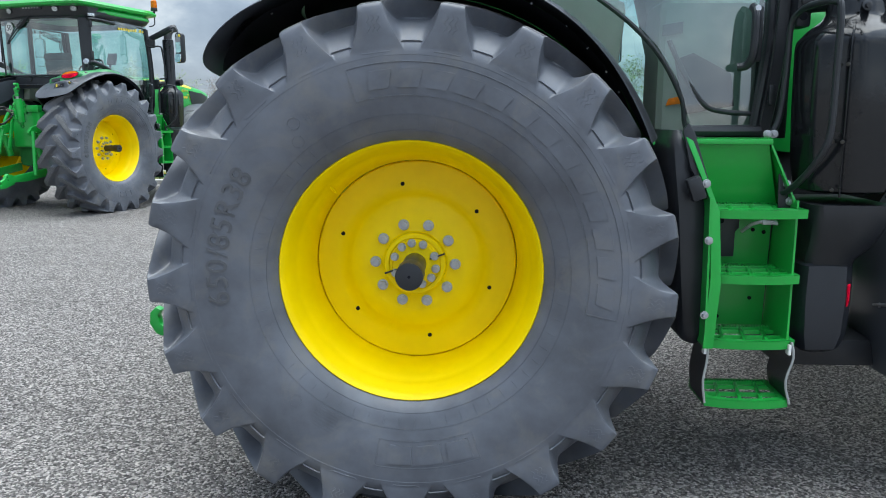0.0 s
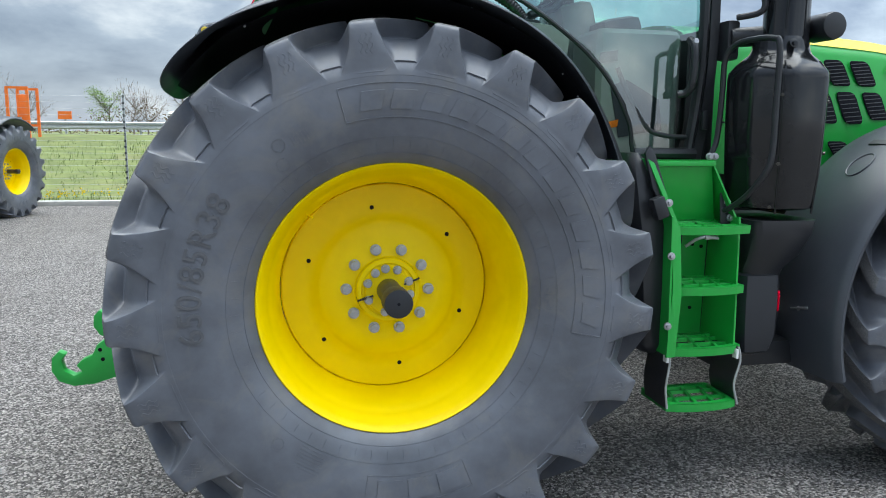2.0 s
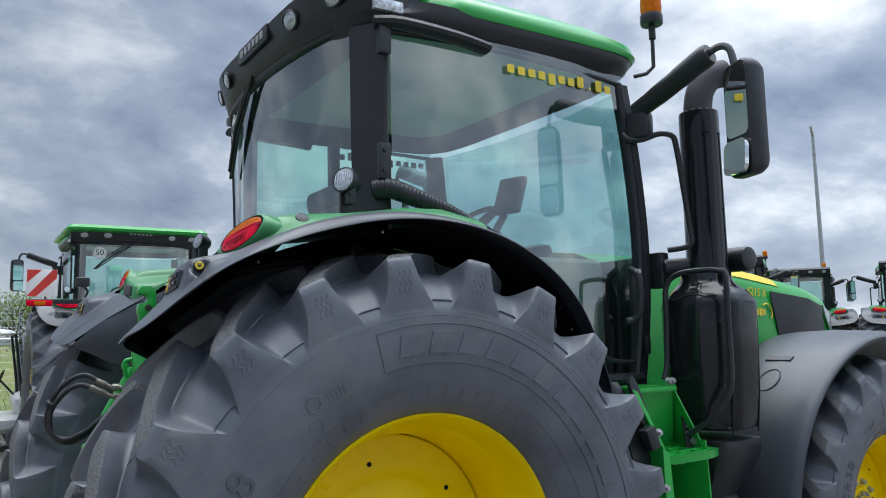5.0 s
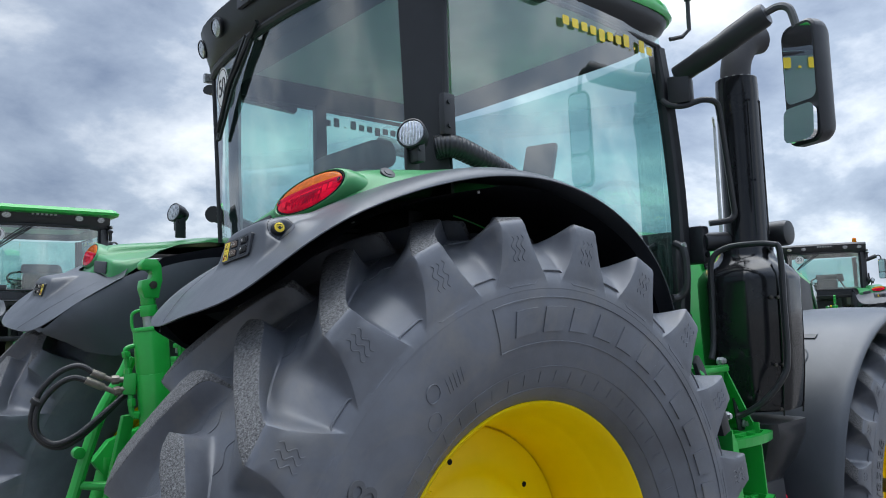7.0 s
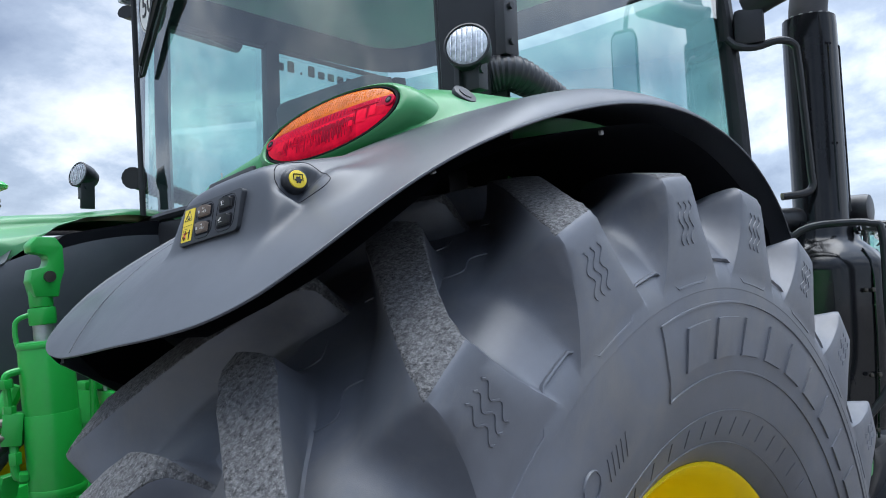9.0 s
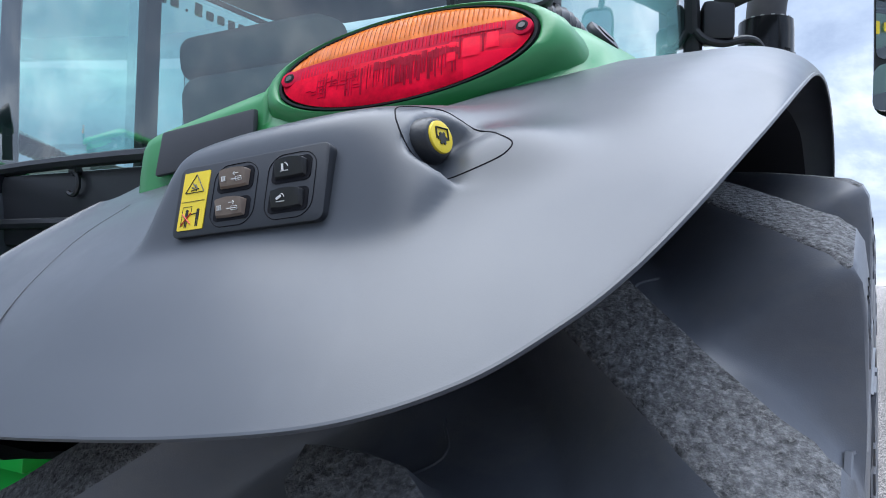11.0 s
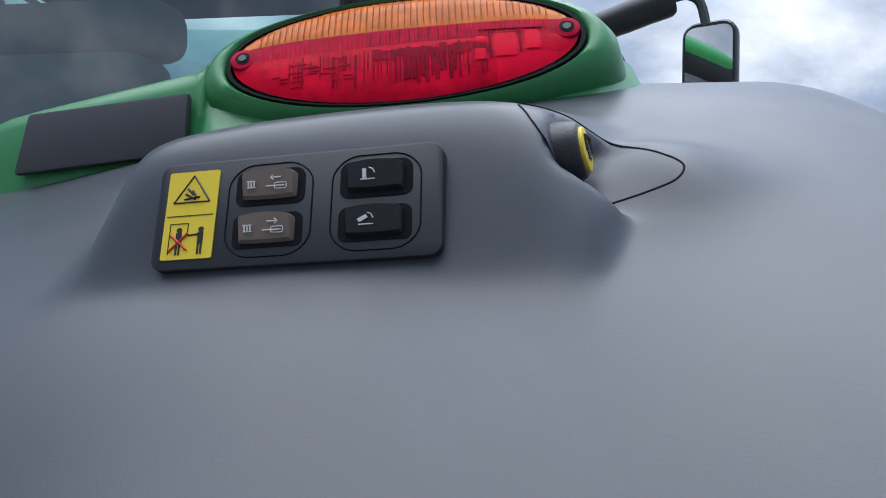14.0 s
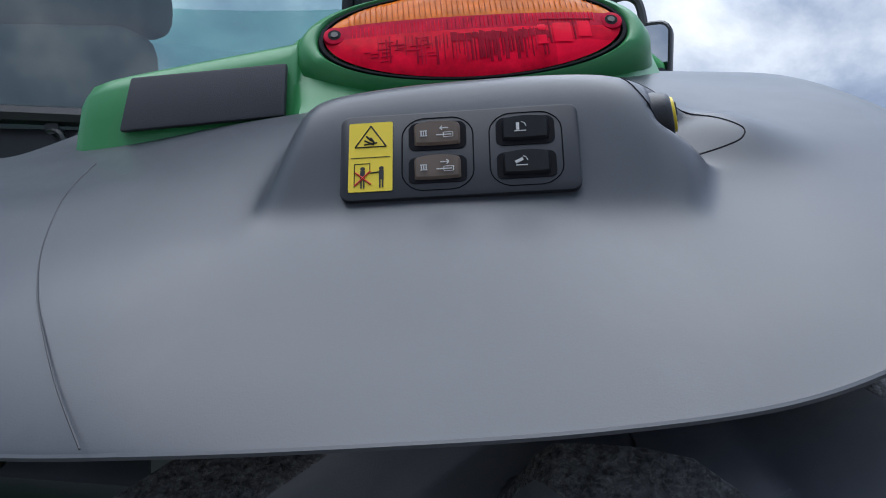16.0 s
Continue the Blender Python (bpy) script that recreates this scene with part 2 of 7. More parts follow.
CONCRETE = material("concrete", (0.42, 0.41, 0.39), 0.9, var=0.15, scale=6.0, bump=0.4, bump_scale=60)
ORANGE_PAINT = material("orange_paint", (0.85, 0.17, 0.02), 0.5, var=0.06)
BARK = material("bark", (0.12, 0.10, 0.085), 0.9, var=0.3, scale=12.0)
LEAF = material("spring_leaves", (0.17, 0.28, 0.045), 0.7, var=0.3, scale=1.5, island=0.4)
TWIG = material("bare_twigs", (0.20, 0.165, 0.15), 0.9, var=0.25, scale=1.0, island=0.3)
HEDGE = material("budding_hedge", (0.20, 0.15, 0.105), 0.9, var=0.35, scale=1.5, island=0.5)


def gravel_material():
    m = bpy.data.materials.new("compacted_gravel")
    m.use_nodes = True
    nt = m.node_tree
    b = nt.nodes["Principled BSDF"]
    b.inputs["Roughness"].default_value = 0.85
    tc = nt.nodes.new("ShaderNodeTexCoord")
    v = nt.nodes.new("ShaderNodeTexVoronoi")
    v.inputs["Scale"].default_value = 95.0
    nt.links.new(tc.outputs["Object"], v.inputs["Vector"])
    ramp = nt.nodes.new("ShaderNodeValToRGB")
    cr = ramp.color_ramp
    cr.elements[0].color, cr.elements[1].color = (0.034, 0.031, 0.030, 1), (0.60, 0.555, 0.52, 1)
    e = cr.elements.new(0.55); e.color = (0.185, 0.171, 0.161, 1)
    sepc = nt.nodes.new("ShaderNodeSeparateColor")
    nt.links.new(v.outputs["Color"], sepc.inputs[0])
    nt.links.new(sepc.outputs[0], ramp.inputs["Fac"])
    n = nt.nodes.new("ShaderNodeTexNoise")
    n.inputs["Scale"].default_value, n.inputs["Detail"].default_value, n.inputs["Roughness"].default_value = 0.9, 8.0, 0.65
    mp = nt.nodes.new("ShaderNodeMapping"); mp.inputs["Scale"].default_value = (0.5, 1.6, 1.0)
    nt.links.new(tc.outputs["Object"], mp.inputs["Vector"]); nt.links.new(mp.outputs[0], n.inputs["Vector"])
    r = nt.nodes.new("ShaderNodeMapRange")
    r.inputs["From Min"].default_value, r.inputs["From Max"].default_value = 0.3, 0.7
    r.inputs["To Min"].default_value, r.inputs["To Max"].default_value = 0.88, 1.14
    nt.links.new(n.outputs["Fac"], r.inputs["Value"])
    s = nt.nodes.new("ShaderNodeVectorMath"); s.operation = "SCALE"
    nt.links.new(ramp.outputs["Color"], s.inputs[0]); nt.links.new(r.outputs["Result"], s.inputs["Scale"])
    nt.links.new(s.outputs[0], b.inputs["Base Color"])
    bp = nt.nodes.new("ShaderNodeBump")
    bp.inputs["Strength"].default_value, bp.inputs["Distance"].default_value = 1.0, 0.022
    bp.invert = True
    nt.links.new(v.outputs["Distance"], bp.inputs["Height"])
    nt.links.new(bp.outputs["Normal"], b.inputs["Normal"])
    return m


def grass_material():
    m = material("rough_grass", (0.125, 0.155, 0.042), 0.9, var=0.35, scale=1.2, dirt=(0.24, 0.20, 0.10), dirt_amt=0.8, dirt_scale=0.35, bump=0.8, bump_scale=25)
    return m


GRAVEL = gravel_material()
GRASS = grass_material()

# ---- mesh helpers ----
YC = 1.31          # the tractor's centre line
HUB_Z = 0.96       # rear axle height


def finish(bm, name, mat, sharp=32):
    me = bpy.data.meshes.new(name)
    bm.normal_update()
    bm.to_mesh(me)
    bm.free()
    mats = mat if isinstance(mat, (list, tuple)) else [mat]
    for x in mats:
        me.materials.append(x)
    me.polygons.foreach_set("use_smooth", [True] * len(me.polygons))
    me.set_sharp_from_angle(angle=radians(sharp))
    return me


def part(name, bm, mat, parent, label="", sharp=32):
    ob = new(name, finish(bm, name, mat, sharp))
    if parent is not None:
        ob.parent = parent
    if label:
        ob["label"] = label
    return ob


def pieces(name, bm, mat, parent):
    """Links every loose piece of bm as a part of its own."""
    left = set(bm.verts)
    while left:
        stack = [left.pop()]
        isle = set(stack)
        while stack:
            v = stack.pop()
            for e in v.link_edges:
                w = e.other_vert(v)
                if w not in isle:
                    isle.add(w)
                    stack.append(w)
        left -= isle
        faces = {f for v in isle for f in v.link_faces}
        b = bmesh.new()
        to = {v: b.verts.new(v.co) for v in isle}
        for f in faces:
            b.faces.new([to[v] for v in f.verts])
        part(name, recalc(b), mat, parent)
    bm.free()


def clear_pane(ob):
    """Lets daylight through a pane of glass."""
    ob.visible_shadow = False
    return ob


def share(name, me, m, parent):
    ob = new(name, me)
    ob.parent = parent
    ob.matrix_basis = m
    return ob


def root(name, label, category, group="", m=None):
    e = new(name)
    e.empty_display_size = 0.3
    if m is not None:
        e.matrix_basis = m
    return tagged(e, label, category, group)


def loft(rings, closed=True, cap=True, bm=None, mat=0, flip=False):
    bm = bm or bmesh.new()
    vs = [[bm.verts.new(p) for p in r] for r in rings]
    n = len(rings[0])
    for a, b in zip(vs, vs[1:]):
        for i in range(n if closed else n - 1):
            j = (i + 1) % n
            q = (a[i], a[j], b[j], b[i])
            try:
                f = bm.faces.new(q[::-1] if flip else q)
                f.material_index = mat
            except ValueError:
                pass
    if cap and closed:
        for r, rev in ((vs[0], True), (vs[-1], False)):
            try:
                f = bm.faces.new(r[::-1] if rev != flip else r)
                f.material_index = mat
            except ValueError:
                pass
    return bm


def recalc(bm):
    bmesh.ops.recalc_face_normals(bm, faces=bm.faces)
    return bm


def lathe(profile, centre, axis="y", seg=64, bm=None, mat=0, closed=False):
    """Turns (along, radius) pairs about an axis through centre."""
    rings = []
    cx, cy, cz = centre
    for k in range(seg):
        a = 2 * math.pi * k / seg
        c, s = math.cos(a), math.sin(a)
        ring = []
        for u, r in profile:
            if axis == "y":
                ring.append((cx + r * c, cy + u, cz + r * s))
            elif axis == "z":
                ring.append((cx + r * c, cy + r * s, cz + u))
            else:
                ring.append((cx + u, cy + r * c, cz + r * s))
        rings.append(ring)
    rings.append(rings[0])
    bm = loft(rings, closed=closed, cap=False, bm=bm, mat=mat)
    bmesh.ops.remove_doubles(bm, verts=bm.verts, dist=1e-5)
    return recalc(bm)


def smooth_path(points, n=6):
    """Catmull-Rom through the points."""
    P = [Vector(p) for p in points]
    out = []
    for i in range(len(P) - 1):
        p0, p1, p2, p3 = P[max(i - 1, 0)], P[i], P[i + 1], P[min(i + 2, len(P) - 1)]
        for k in range(n):
            t = k / n
            out.append(0.5 * ((2 * p1) + (p2 - p0) * t + (2 * p0 - 5 * p1 + 4 * p2 - p3) * t * t + (3 * p1 - p0 - 3 * p2 + p3) * t ** 3))
    out.append(P[-1])
    return out


def tube(points, r, seg=8, bm=None, mat=0, smooth=0, squash=1.0):
    P = smooth_path(points, smooth) if smooth else [Vector(p) for p in points]
    rings = []
    up = None
    for i, p in enumerate(P):
        d = (P[min(i + 1, len(P) - 1)] - P[max(i - 1, 0)]).normalized()
        if up is None:
            up = Vector((0, 0, 1)) if abs(d.z) < 0.9 else Vector((1, 0, 0))
        side = d.cross(up).normalized()
        up = side.cross(d).normalized()
        rr = r[i * (len(r) - 1) // max(len(P) - 1, 1)] if isinstance(r, (list, tuple)) else r
        rings.append([p + side * (rr * math.cos(2 * math.pi * k / seg)) + up * (rr * squash * math.sin(2 * math.pi * k / seg)) for k in range(seg)])
    bm = loft(rings, bm=bm, mat=mat)
    return recalc(bm)


def box(centre, size, bevel=0.0, turn=(0, 0, 0), bm=None, mat=0, segs=2):
    bm2 = bmesh.new()
    bmesh.ops.create_cube(bm2, size=1.0)
    bmesh.ops.scale(bm2, vec=size, verts=bm2.verts)
    if bevel > 0:
        bmesh.ops.bevel(bm2, geom=list(bm2.edges), offset=bevel, segments=segs, profile=0.6, affect="EDGES")
    bmesh.ops.transform(bm2, matrix=pose(*centre, *turn), verts=bm2.verts)
    return merge(bm, bm2, mat)


def merge(bm, bm2, mat=0):
    for f in bm2.faces:
        f.material_index = mat
    if bm is None:
        return bm2
    me = bpy.data.meshes.new("temporary")
    bm2.to_mesh(me)
    bm2.free()
    bm.from_mesh(me)
    bpy.data.meshes.remove(me)
    return bm


def slab(outline, normal, thick, bevel=0.0, bm=None, mat=0):
    """A flat plate: a closed outline of 3D points, given thickness along normal."""
    bm2 = bmesh.new()
    n = Vector(normal).normalized() * thick
    a = [bm2.verts.new(Vector(p)) for p in outline]
    b = [bm2.verts.new(Vector(p) + n) for p in outline]
    bm2.faces.new(a[::-1])
    bm2.faces.new(b)
    for i in range(len(a)):
        j = (i + 1) % len(a)
        bm2.faces.new((a[i], a[j], b[j], b[i]))
    recalc(bm2)
    if bevel > 0:
        bmesh.ops.bevel(bm2, geom=list(bm2.edges), offset=bevel, segments=2, profile=0.6, affect="EDGES", clamp_overlap=True)
    return merge(bm, bm2, mat)


def rod(a, b, r, seg=12, bm=None, mat=0, bevel=0.0):
    a, b = Vector(a), Vector(b)
    bm2 = bmesh.new()
    bmesh.ops.create_cone(bm2, cap_ends=True, segments=seg, radius1=r, radius2=r, depth=(b - a).length)
    if bevel > 0:
        es = [e for e in bm2.edges if len([f for f in e.link_faces if len(f.verts) > 4]) == 1]
        bmesh.ops.bevel(bm2, geom=es, offset=bevel, segments=2, profile=0.6, affect="EDGES")
    m = (b - a).to_track_quat("Z", "Y").to_matrix().to_4x4()
    bmesh.ops.transform(bm2, matrix=Matrix.Translation((a + b) / 2) @ m, verts=bm2.verts)
    return merge(bm, bm2, mat)


def rounded(w, h, r, n=5):
    """Outline of a rounded rectangle about the origin."""
    pts = []
    for cx, cy, a0 in ((w / 2 - r, h / 2 - r, 0), (-w / 2 + r, h / 2 - r, 90), (-w / 2 + r, -h / 2 + r, 180), (w / 2 - r, -h / 2 + r, 270)):
        for k in range(n + 1):
            a = radians(a0 + 90 * k / n)
            pts.append((cx + r * math.cos(a), cy + r * math.sin(a)))
    return pts


def frame_of(origin, right, up):
    """A matrix whose x, y, z are right, up and the way out of the surface."""
    r = Vector(right).normalized()
    n = r.cross(Vector(up)).normalized()
    u = n.cross(r)
    return Matrix.Translation(origin) @ Matrix((r, u, n)).transposed().to_4x4()


def plate(m, outline, z0, z1, bevel=0.0, bm=None, mat=0):
    """A flat outline in the plane of m, from z0 to z1 above it."""
    return slab([m @ Vector((x, y, z0)) for x, y in outline], m.to_3x3() @ Vector((0, 0, 1)), z1 - z0, bevel, bm, mat)


def text_bm(body, size, depth, spacing=1.0):
    cu = bpy.data.curves.new("letters", "FONT")
    cu.body, cu.size, cu.extrude, cu.space_character = body, size, depth / 2, spacing
    cu.align_x, cu.align_y = "CENTER", "CENTER"
    cu.resolution_u = 4
    ob = bpy.data.objects.new("letters", cu)
    scene.collection.objects.link(ob)
    dg = bpy.context.evaluated_depsgraph_get()
    me = bpy.data.meshes.new_from_object(ob.evaluated_get(dg))
    bm = bmesh.new()
    bm.from_mesh(me)
    bpy.data.meshes.remove(me)
    bpy.data.objects.remove(ob)
    bpy.data.curves.remove(cu)
    return bm


def interp(x, xs, ys):
    return float(np.interp(x, xs, ys))

# ---- wheels: local axis along y, outer side towards -y, the flange's face at y = 0 ----
SIDE_R = [0.490, 0.505, 0.52, 0.56, 0.62, 0.70, 0.76, 0.82, 0.855, 0.88, 0.905, 0.93, 0.948, 0.956]
SIDE_Y = [0.030, 0.008, -0.012, -0.040, -0.064, -0.081, -0.084, -0.082, -0.074, -0.058, -0.032, 0.006, 0.050, 0.095]
MID_Y = 0.25
LUGS, PHASE = 21, 97.3


def side_y(r):
    return interp(r, SIDE_R, SIDE_Y)


def polar(r, a, y):
    return Vector((r * math.cos(a), y, r * math.sin(a)))


# stations of a lug from the sidewall pad over the shoulder to the crown:
# (outer y, outer r, base y, base r, turn, half width outside, half width at the base)
LUG = [
    (-0.0815, 0.828, -0.074, 0.826, 0.000, 0.114, 0.118),
    (-0.0830, 0.848, -0.068, 0.842, 0.000, 0.101, 0.114),
    (-0.0838, 0.872, -0.054, 0.862, 0.000, 0.085, 0.110),
    (-0.0836, 0.905, -0.028, 0.884, 0.000, 0.066, 0.108),
    (-0.0830, 0.945, 0.000, 0.900, -0.002, 0.052, 0.107),
    (-0.0800, 0.978, 0.024, 0.914, -0.005, 0.047, 0.104),
    (-0.0735, 0.991, 0.036, 0.924, -0.006, 0.045, 0.102),
    (-0.0600, 0.998, 0.048, 0.934, 0.002, 0.043, 0.098),
    (-0.0200, 1.004, 0.068, 0.944, 0.036, 0.043, 0.092),
    (0.0300, 1.010, 0.088, 0.950, 0.084, 0.046, 0.088),
    (0.0850, 1.017, 0.112, 0.952, 0.138, 0.050, 0.087),
    (0.1400, 1.024, 0.146, 0.954, 0.192, 0.055, 0.088),
    (0.2000, 1.029, 0.200, 0.955, 0.250, 0.058, 0.088),
    (0.2340, 1.029, 0.234, 0.955, 0.282, 0.058, 0.088),
    (0.2530, 1.026, 0.256, 0.955, 0.299, 0.055, 0.086),
    (0.2630, 1.014, 0.268, 0.955, 0.307, 0.051, 0.084),
]


NOSE = 0.274
FLOOR_Y = [-0.083, -0.072, -0.055, -0.030, 0.0, 0.024, 0.048, 0.088, 0.16, 0.25, 0.296, 0.32]
FLOOR_R = [0.832, 0.850, 0.872, 0.900, 0.922, 0.934, 0.944, 0.953, 0.960, 0.963, 0.952, 0.940]


def tread_into(bm, phase, flip):
    """One half of the tread: pads flush with the sidewall, lugs, and the carved bowls between them."""
    half = math.pi / LUGS
    fl = (0.0, 0.10, 0.25, 0.45, 0.70, 1.0)
    rows = [(side_y(0.800) + 0.006, 0.800, None, 0, 0.0, 0.118, 0.130), (side_y(0.808) - 0.0006, 0.808, None, 0, 0.0, 0.118, 0.130), (side_y(0.824) - 0.001, 0.824, None, 0, 0.0, 0.118, 0.130)]
    for q, nx in zip(LUG, LUG[1:] + [None]):
        rows.append(q)
        if nx:
            rows.append(tuple((i + j) / 2 for i, j in zip(q, nx)))
    last = LUG[-1]
    rows.append((0.272, 0.990, 0.278, 0, last[4] + 0.005, 0.050, 0.084))
    rows.append((0.288, 0.955, 0.290, 0, last[4] + 0.010, 0.050, 0.084))
    rows.append((0.322, 0.940, 0.322, 0, last[4] + 0.012, 0.050, 0.084))
    for _ in range(2):
        ease = list(rows)
        for i in range(5, len(rows) - 4):
            p, q, n = rows[i - 1], rows[i], rows[i + 1]
            ease[i] = (q[0], q[1], (p[2] + 2 * q[2] + n[2]) / 4, 0, (p[4] + 2 * q[4] + n[4]) / 4, (p[5] + 2 * q[5] + n[5]) / 4, (p[6] + 2 * q[6] + n[6]) / 4)
        rows = ease
    grid = []
    for yo, ro, yb, _, turn, wo, wb in rows:
        yf, rf = (yo, ro) if yb is None else (yb, interp(yb, FLOOR_Y, FLOOR_R))
        cols = []
        # the nose of the lug is cut off straight across the tread
        wn = smin(wo, NOSE - turn, 0.012)
        wf = wn + wb - wo
        for k in range(3):
            cols.append((-half + (half - wf) * k / 3, 1.0))
        for t in reversed(fl):
            cols.append((-(wn + (wf - wn) * t), 1 - (1 - t) ** 2.3 if t else 0.03))
        for u in (-0.93, -0.5, 0.0, 0.5, 0.93):
            cols.append(((wo - wn) / 2 + (wo + wn) / 2 * u, 0.0))
        for t in fl:
            cols.append((wo + (wb - wo) * t, 1 - (1 - t) ** 2.3 if t else 0.03))
        for k in (1, 2):
            cols.append((wb + (half - wb) * k / 3, 1.0))
        line = []
        for n in range(LUGS):
            a = phase + 2 * half * n - turn
            for da, w in cols:
                y, r = yo + (yf - yo) * w, ro + (rf - ro) * w
                line.append(bm.verts.new(polar(r, a + da, 2 * MID_Y - y if flip else y)))
        grid.append(line)
        nc = len(cols)
    for i, (p, q) in enumerate(zip(grid, grid[1:])):
        for j in range(len(p)):
            k = (j + 1) % len(p)
            f = bm.faces.new((p[j], p[k], q[k], q[j]))
            f.material_index = 1 if (8 <= j % nc <= 13 and i >= 15) else 0


def ridge_into(bm, pts, normals, w, h):
    """A low raised line along pts."""
    rows = []
    for i, (p, n) in enumerate(zip(pts, normals)):
        d = (pts[min(i + 1, len(pts) - 1)] - pts[max(i - 1, 0)]).normalized()
        s = d.cross(n).normalized()
        rows.append([bm.verts.new(p - s * w - n * 0.003), bm.verts.new(p - s * w * 0.45 + n * h), bm.verts.new(p + s * w * 0.45 + n * h), bm.verts.new(p + s * w - n * 0.003)])
    for a, b in zip(rows, rows[1:]):
        for j in range(3):
            bm.faces.new((a[j], a[j + 1], b[j + 1], b[j]))


def side_point(r, a, lift=0.0):
    dr = 0.004
    slope = (side_y(r + dr) - side_y(r - dr)) / (2 * dr)
    n = Vector((slope * math.cos(a), -1, slope * math.sin(a))).normalized()
    return polar(r, a, side_y(r)) + n * lift, n


def side_text(bm, body, size, r0, a0, spacing=1.0, height=0.003):
    """Raised letters along the sidewall, tops outward; a0: the angle of the middle."""
    t = text_bm(body, size, 1.0, spacing)
    for v in t.verts:
        r, a = r0 + v.co.y, a0 - v.co.x / r0
        p, n = side_point(r, a, height if v.co.z > 0 else -0.004)
        v.co = p
    return merge(bm, t)


def side_block(bm, r1, r2, a1, a2, height=0.003, cut=0.0, n=5):
    """A raised block on the sidewall between two radii and two angles."""
    def row(r, lift):
        return [side_point(r, a1 + (a2 - a1) * k / n + cut * (r - r1), lift)[0] for k in range(n + 1)]
    rows = [row(r1, -0.004), row(r1 + 0.002, height), row((r1 + r2) / 2, height), row(r2 - 0.002, height), row(r2, -0.004)]
    vs = [[bm.verts.new(p) for p in r] for r in rows]
    for a, b in zip(vs, vs[1:]):
        for j in range(n):
            bm.faces.new((a[j], a[j + 1], b[j + 1], b[j]))
    for j in (0, n):
        q = [r[j] for r in vs]
        bm.faces.new(q if j == 0 else q[::-1])


def tyre_bm(detail=True):
    bm = bmesh.new()
    prof = [(y, r) for y, r in zip(SIDE_Y, SIDE_R) if r < 0.83] + [(-0.05, 0.835), (0.02, 0.88), (0.10, 0.92), (MID_Y, 0.925)]
    prof += [(2 * MID_Y - y, r) for y, r in reversed(prof[:-1])]
    rings = []
    SEG = 126
    for k in range(SEG):
        a = 2 * math.pi * k / SEG
        rings.append([polar(r, a, y) for y, r in prof])
    rings.append(rings[0])
    loft(rings, closed=False, cap=False, bm=bm)
    bmesh.ops.remove_doubles(bm, verts=bm.verts, dist=1e-5)
    step = 2 * math.pi / LUGS
    tread_into(bm, radians(PHASE), False)
    tread_into(bm, radians(PHASE) + 0.5 * step, True)
    recalc(bm)
    if detail:
        # three wavy marks on each shoulder pad
        for k in range(LUGS):
            a0 = radians(PHASE) + k * step
            for s in (-0.018, 0.0, 0.018):
                pts, nor = [], []
                for i in range(17):
                    r = 0.885 + 0.066 * i / 16
                    a = a0 + s * 1.05 + 0.0065 * math.sin(2 * math.pi * i / 8)
                    y = interp(r, [0.848, 0.872, 0.905, 0.945, 0.978], [-0.083, -0.0838, -0.0836, -0.083, -0.080])
                    n = Vector((0.02 * math.cos(a), -1.0, 0.02 * math.sin(a)))
                    pts.append(polar(r, a, y) + n * 0.0005)
                    nor.append(n)
                ridge_into(bm, pts, nor, 0.0024, 0.0009)
        # the raised line that follows the pads round the sidewall
        pts, nor = [], []
        for i in range(LUGS * 16 + 1):
            u = (i % 16) / 16
            d = abs(u - 0.5) * 2
            r = 0.822 + 0.036 * min(max((0.62 - d) / 0.34, 0), 1)
            p, n = side_point(r, radians(PHASE) + step * i / 16, 0.0)
            pts.append(p); nor.append(n)
        ridge_into(bm, pts, nor, 0.0030, 0.0018)
        # moulded rings and ticks next to the rim
        for r, w, h in ((0.545, 0.002, 0.0018), (0.602, 0.0016, 0.0015)):
            pn = [side_point(r, 2 * math.pi * k / 120) for k in range(121)]
            ridge_into(bm, [p for p, n in pn], [n for p, n in pn], w, h)
        for k in range(60):
            a = 2 * math.pi * (k + 0.3) / 60
            pn = [side_point(r, a) for r in (0.56, 0.575, 0.59)]
            ridge_into(bm, [p for p, n in pn], [n for p, n in pn], 0.0014, 0.0014)
        # fine moulded squiggles on the carcass between the lugs
        for k in range(LUGS):
            for y0, off, ph in ((0.10, 0.11, 0.0), (0.17, 0.05, 1.3), (0.21, 0.16, 2.2)):
                pts, nor = [], []
                a0 = radians(PHASE) + (k + 0.5) * step - off
                for i in range(19):
                    u = i / 18
                    a = a0 + 0.10 * (u - 0.5)
                    y = y0 + 0.016 * math.sin(6.5 * u + ph) + 0.04 * (u - 0.5)
                    r = interp(y, FLOOR_Y[:10], FLOOR_R[:10])
                    pts.append(polar(r, a, y))
                    nor.append(Vector((math.cos(a), 0, math.sin(a))))
                ridge_into(bm, pts, nor, 0.0022, 0.0016)
        # frame of the maker's panel: 13 plain blocks; small blocks below
        for r in (0.668, 0.785):
            pn = [side_point(r, radians(106 - 117 * k / 60)) for k in range(61)]
            ridge_into(bm, [p for p, n in pn], [n for p, n in pn], 0.0028, 0.0028)
        for a in (106, -11):
            pn = [side_point(0.668 + 0.117 * k / 6, radians(a)) for k in range(7)]
            ridge_into(bm, [p for p, n in pn], [n for p, n in pn], 0.0028, 0.0028)
        for k in range(13):
            a1 = 101.5 - 8.55 * k
            side_block(bm, 0.694, 0.762, radians(a1), radians(a1 - 6.1), 0.0036, cut=-0.35)
        for k in range(3):
            a1 = 263 + 5.6 * k * 1.7
            side_block(bm, 0.66, 0.735, radians(a1), radians(a1 + 7.6), 0.0055)
